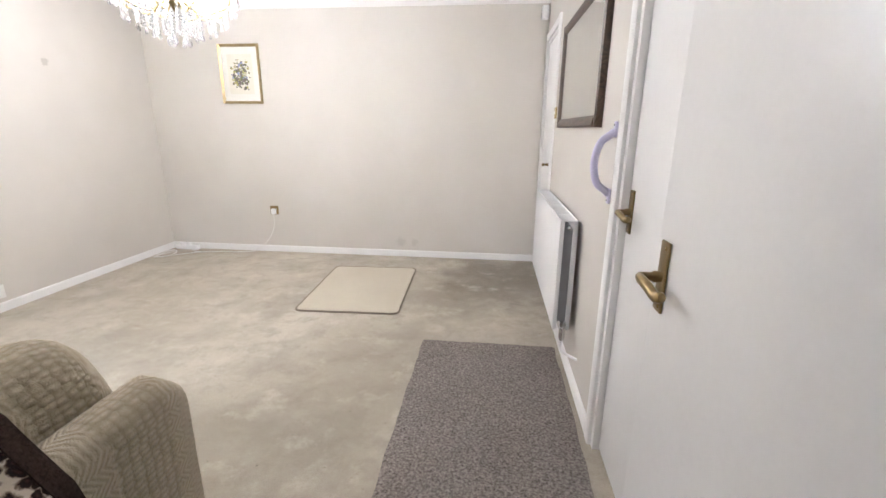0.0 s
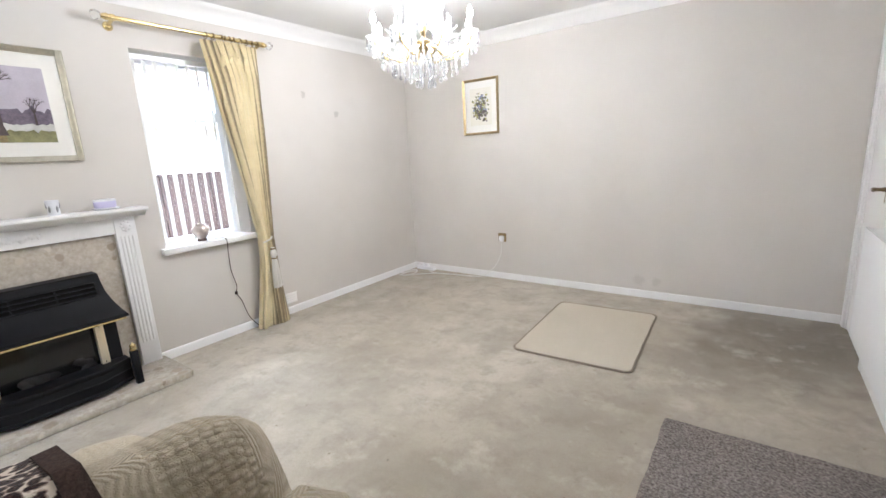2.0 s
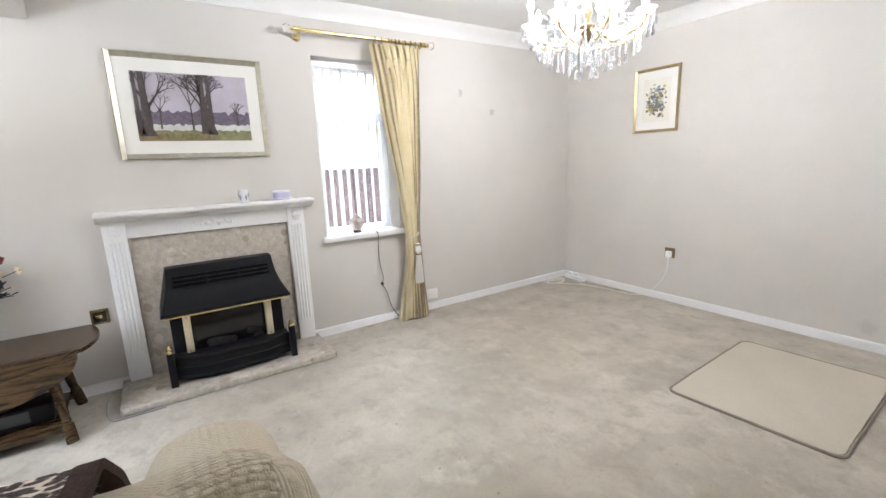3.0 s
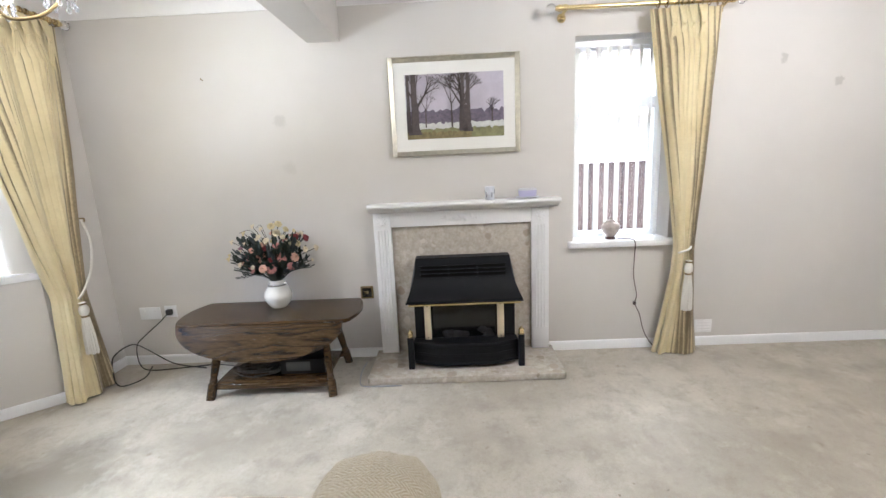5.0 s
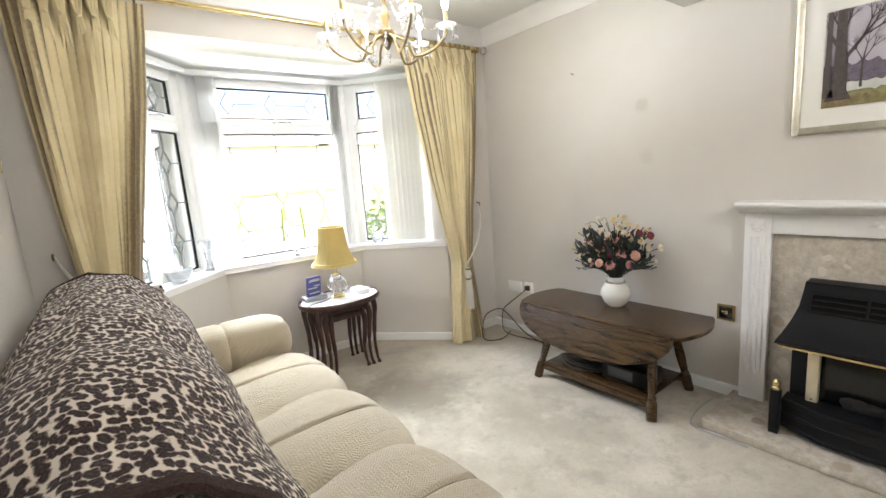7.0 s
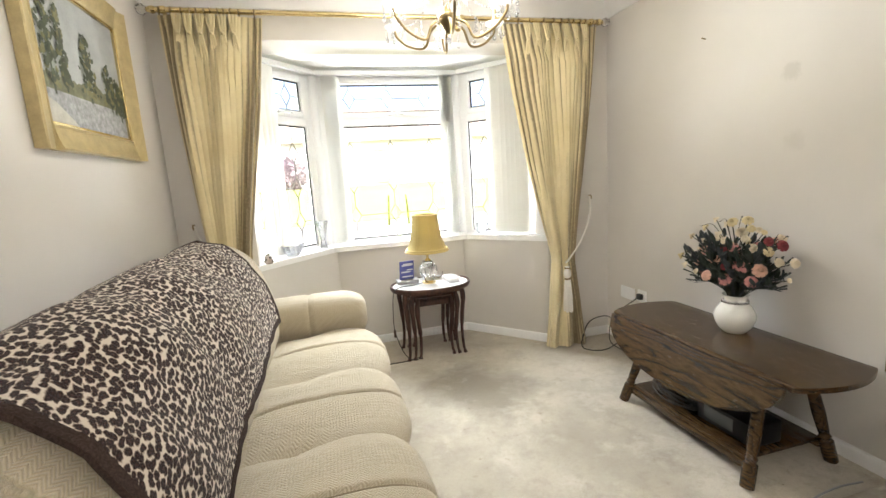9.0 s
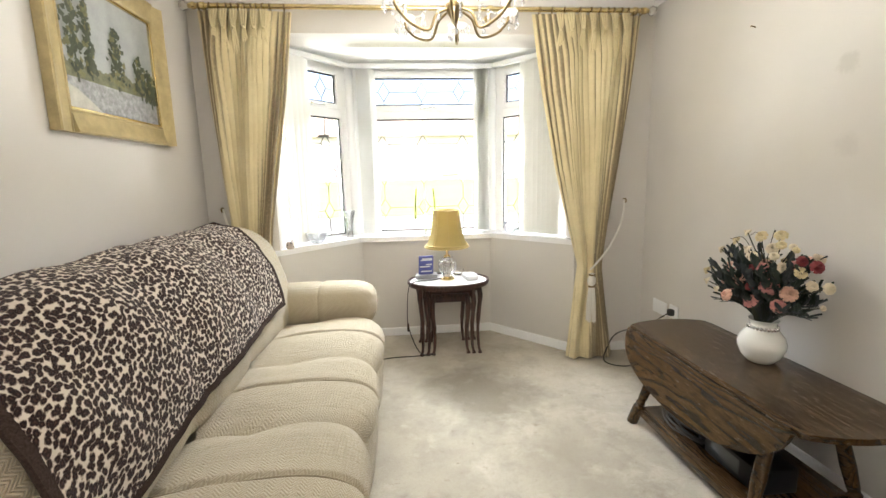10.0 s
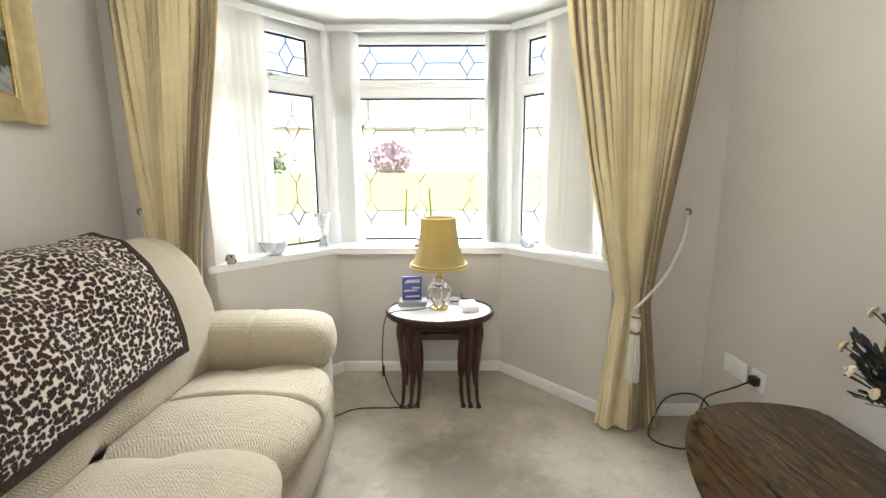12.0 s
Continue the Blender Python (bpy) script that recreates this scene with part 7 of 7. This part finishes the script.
socket(pose(WEST, -1.215, 0.385, 0, 0, -90), 0.15, 0.09, M_UPVC, "white double wall socket", (-0.04, 0.04))
s1 = socket(pose(WEST, -1.065, 0.395, 0, 0, -90), 0.086, 0.086, M_UPVC, "white single wall socket with a black plug", ())
part("plug", box(-0.02, 0.02, 0.009, 0.04, -0.02, 0.02, 0.006), M_CABLE, s1, "black plug")
s2 = socket(pose(WEST, 0.355, 0.48, 0, 0, -90), 0.09, 0.09, M_AGED, "square brass wall socket with black insert", ())
part("insert", box(-0.032, 0.032, 0.009, 0.011, -0.032, 0.032, 0.002), M_SMOKE, s2, "black insert")
part("toggle", box(-0.012, 0.02, 0.011, 0.018, -0.006, 0.012, 0.002), M_BRASS, s2)
s3 = socket(pose(-2.195, NORTH, 0.445, 0, 0, 180), 0.09, 0.09, M_AGED, "square brass wall socket with a white plug", ())
part("plug", box(-0.024, 0.024, 0.009, 0.042, -0.038, 0.018, 0.006), M_UPVC, s3, "white plug")
wc = thing("white_flex", (-2.6, 4.40, 0), label="white flex running from the socket along the skirting", category="cable")
wpart("flex", tube(curve([(-2.195, NORTH - 0.03, 0.41), (-2.20, NORTH - 0.035, 0.28), (-2.26, NORTH - 0.04, 0.15), (-2.36, NORTH - 0.06, 0.05), (-2.47, NORTH - 0.08, 0.008), (-2.75, NORTH - 0.12, 0.006), (-3.0, NORTH - 0.16, 0.006), (-3.12, NORTH - 0.10, 0.008), (-3.2, NORTH - 0.06, 0.02)], 6), 0.0042, 6), M_WHITECABLE, wc)
ext = thing("extension_lead", (-3.2, 4.38, 0), label="white extension block with coiled flex in the corner", category="extension lead")
wpart("block", merge(None, box(-0.13, 0.13, -0.028, 0.028, 0.002, 0.045, 0.008), pose(-3.19, NORTH - 0.06, 0, 0, 0, -4)), M_UPVC, ext)
for k in (-0.06, 0.02):
    wpart("plug", merge(None, box(k - 0.022, k + 0.022, -0.022, 0.022, 0.045, 0.075, 0.006), pose(-3.19, NORTH - 0.06, 0, 0, 0, -4)), M_UPVC, ext)
pts = [(-3.27 + 0.07 * math.cos(k * 0.8) + 0.002 * k, 4.22 + 0.11 * math.sin(k * 0.8) - 0.003 * k, 0.006 + 0.012 * abs(math.sin(k * 0.5))) for k in range(22)]
wpart("flex", tube(curve(pts + [(-3.0, 4.31, 0.006), (-2.86, 4.36, 0.006)], 4), 0.004, 6), M_WHITECABLE, ext)
bc = thing("black_flex", (-3.25, -1.2, 0), label="black flexes looping from the socket behind the curtain", category="cable")
wpart("flex", tube(curve([(WEST + 0.045, -1.07, 0.385), (WEST + 0.08, -1.12, 0.33), (WEST + 0.09, -1.22, 0.25), (WEST + 0.08, -1.30, 0.17), (WEST + 0.12, -1.27, 0.05), (WEST + 0.14, -1.18, 0.012), (WEST + 0.10, -0.95, 0.006), (WEST + 0.07, -0.75, 0.006), (WEST + 0.12, -0.55, 0.006)], 6), 0.004, 6), M_CABLE, bc)
wpart("flex", tube(curve([(WEST + 0.12, -0.80, 0.006), (WEST + 0.08, -1.05, 0.03), (WEST + 0.06, -1.24, 0.13), (WEST + 0.12, -1.30, 0.20), (WEST + 0.22, -1.36, 0.16), (WEST + 0.31, -1.31, 0.09), (WEST + 0.36, -1.24, 0.012), (WEST + 0.25, -1.16, 0.006), (WEST + 0.10, -1.2, 0.02)], 6), 0.0045, 6), M_CABLE, bc)
gc = thing("hearth_flex", (-3.05, 0.40, 0), label="thin grey flex lying beside the hearth", category="cable")
wpart("flex", tube(curve([(WEST + 0.12, 0.34, 0.006), (-3.15, 0.33, 0.005), (-3.0, 0.345, 0.005), (-2.935, 0.375, 0.005), (-2.925, 0.47, 0.005), (-2.927, 0.62, 0.005)], 6), 0.004, 6), M_GREYPLASTIC, gc)
vent = thing("wall_vent", (WEST, 2.71, 0.09), label="small cream plaster air vent above the skirting", category="air vent")
wpart("plate", box(WEST + 0.001, WEST + 0.008, 2.65, 2.77, 0.095, 0.19, 0.003), M_COVE, vent)
for k in range(4):
    wpart("slat", box(WEST + 0.006, WEST + 0.012, 2.66, 2.76, 0.105 + 0.021 * k, 0.114 + 0.021 * k, 0.002), M_COVE, vent)
nail = thing("picture_nail", (WEST, -0.60, 1.94), label="bare brass picture nail stuck in the plaster wall", category="nail")
wpart("nail", tube([(WEST - 0.005, -0.60, 1.94), (WEST + 0.02, -0.60, 1.945), (WEST + 0.022, -0.60, 1.945)], [0.003, 0.003, 0.005], 8), M_AGED, nail)

# ---- outside ----
solid("ground", prism([(-400, -500), (400, -500), (400, 300), (-400, 300)], -0.55, -0.30), M_GRASS, "front lawn running out to the street", "ground", kind="structure", smooth=False)
solid("road", prism([(-120, -17), (120, -17), (120, -11.5), (-120, -11.5)], -0.35, -0.27), M_ROAD, "grey asphalt street", "road", kind="structure", smooth=False)
solid("pavement", prism([(-120, -11.5), (120, -11.5), (120, -9.8), (-120, -9.8)], -0.35, -0.19), M_PAVE, "pale concrete pavement with a kerb", "pavement", kind="structure", smooth=False)
solid("path", prism([(-7.2, 12), (-7.2, -9.8), (-3.75, -9.8), (-3.75, 12)], -0.35, -0.285), M_PAVE, "concrete side path", "path", kind="structure", smooth=False)


solid("ground_bank", extrude([(-17.3, -0.5), (-17.3, -0.27), (-18.2, 0.35), (-19.4, 0.95), (-20.5, 1.2), (-120, 1.25), (-120, -0.5)], -120, 120, lambda a, b, t: (t, a, b)), M_GRASS, "grassy bank rising behind the street", "ground", kind="structure", smooth=False)
M_NETTED = plain("netted_window", (0.5, 0.5, 0.5), 0.3, vary=0.1)


def bungalow(at, w, d, label):
    h = thing("house", at, label=label, category="house")
    x0, x1 = -w / 2, w / 2
    part("wall", box(x0, x1, -d, 0, -0.3, 2.5), M_RENDER, h, smooth=False)
    bm = extrude([(-d - 0.4, 2.45), (0.4, 2.45), (0.4, 2.55), (-d / 2, 4.7), (-d - 0.4, 2.55)], x0 - 0.3, x1 + 0.3, lambda a, b, s: (s, a, b))
    part("roof", bm, M_SLATE, h, smooth=False)
    for x, ww, z0, z1 in ((x0 + 1.6, 1.8, 0.8, 2.0), (x1 - 1.6, 1.8, 0.8, 2.0)):
        wd = part("window", box(x - ww / 2, x + ww / 2, -0.02, 0.04, z0, z1, 0.01), M_UPVC, h)
        for k in (-1, 1):
            part("pane", box(x + k * ww / 4 - ww / 4 + 0.08, x + k * ww / 4 + ww / 4 - 0.08, 0.03, 0.05, z0 + 0.1, z1 - 0.1), M_NETTED, wd)
    part("door", box(-0.45, 0.45, -0.02, 0.05, -0.2, 1.95, 0.01), M_BRICK, h)
    return h


bungalow((-4.5, -24, 1.2), 14, 7, "pale rendered bungalow with a tiled roof across the street")
bungalow((9.5, -24, 1.2), 14, 7, "pale rendered bungalow with a tiled roof across the street")
bungalow((-18.5, -24, 1.2), 14, 7, "pale rendered bungalow with a tiled roof across the street")


def bush(at, r, mat, label, count=420, squash=0.8):
    b = thing("bush", at, label=label, category="bush")
    part("stems", tube([(0, 0, -0.05), (0.05, 0, r * 0.5)], [0.05, 0.02], 6), M_STEM, b)
    bm = bmesh.new()
    r_ = random.Random(int(r * 100 + at[0] * 10))
    for k in range(count):
        d = Vector((r_.gauss(0, 1), r_.gauss(0, 1), r_.gauss(0, 1))).normalized() * r * r_.uniform(0.55, 1.05)
        p = Vector((d.x, d.y, max(0.0, d.z * squash + r * squash * 0.8)))
        s = r * 0.10 * r_.uniform(0.6, 1.4)
        u = Vector((r_.gauss(0, 1), r_.gauss(0, 1), r_.gauss(0, 1))).normalized()
        w = u.orthogonal().normalized()
        vs = [bm.verts.new(p + u * s * a + w * s * c) for a, c in ((-1, 0), (0, -0.6), (1, 0), (0, 0.6))]
        bm.faces.new(vs)
    tagged(part("foliage", bm, mat, b, smooth=False), kind="stuff")


bush((0.67, -22.0, 1.2), 1.15, M_HEATHER, "rounded purple flowering bush across the street", 1100)
bush((-5.2, -6.5, -0.3), 0.75, M_BUSH, "leafy green bush on the lawn")
bush((-6.6, -8.2, -0.3), 0.9, M_BUSH, "leafy green bush on the lawn")
bush((-8.5, -9.0, -0.3), 1.1, M_BUSH, "leafy green bush on the lawn")
bush((6.9, -22.2, 1.2), 1.0, M_BUSH, "leafy green bush on the lawn")
car = thing("parked_car", (8.4, -22.0, 1.2), label="dark blue hatchback parked beside the bungalows", category="car")
side = [(-1.9, 0.35), (-1.95, 0.75), (-1.75, 0.92), (-1.25, 1.0), (-0.6, 1.42), (0.6, 1.45), (1.45, 1.05), (1.9, 0.92), (1.98, 0.5), (1.9, 0.3)]
bm = extrude(side, -0.8, 0.8, lambda a, b, s: (a, s, b))
bmesh.ops.bevel(bm, geom=bm.edges[:], offset=0.05, segments=2, affect="EDGES")
part("body", bm, M_CAR, car)
part("window", box(-0.85, 1.2, -0.815, 0.815, 1.02, 1.32, 0.03), M_SMOKE, car, "dark side glass")
for x in (-1.2, 1.2):
    for y in (-0.74, 0.74):
        part("wheel", tube([(x, y - 0.1, 0.31), (x, y + 0.1, 0.31)], 0.31, 18), M_MATTBLACK, car)
gar = thing("garage", (-8.2, 2.5, 0), label="neighbouring garage with brown timber doors and a tiled roof", category="garage")
wpart("wall", box(-11.0, -7.4, -0.5, 6.5, -0.3, 1.95), M_RENDER, gar, smooth=False)
wpart("roof", extrude([(-11.2, 1.95), (-7.1, 1.95), (-7.1, 2.02), (-9.2, 3.5)], -0.7, 6.7, lambda a, b, s: (a, s, b)), M_SLATE, gar, smooth=False)
for k in range(14):
    wpart("board", box(-7.4, -7.36, 0.9 + k * 0.25, 1.14 + k * 0.25, -0.25, 1.25, 0.006), M_TIMBER, gar)
wpart("fascia", box(-7.12, -7.06, -0.7, 6.7, 1.90, 2.06, 0.005), M_UPVC, gar, "white fascia board")
wpart("lintel", box(-7.4, -7.34, 0.85, 4.45, 1.25, 1.36, 0.005), M_UPVC, gar, "white door lintel")
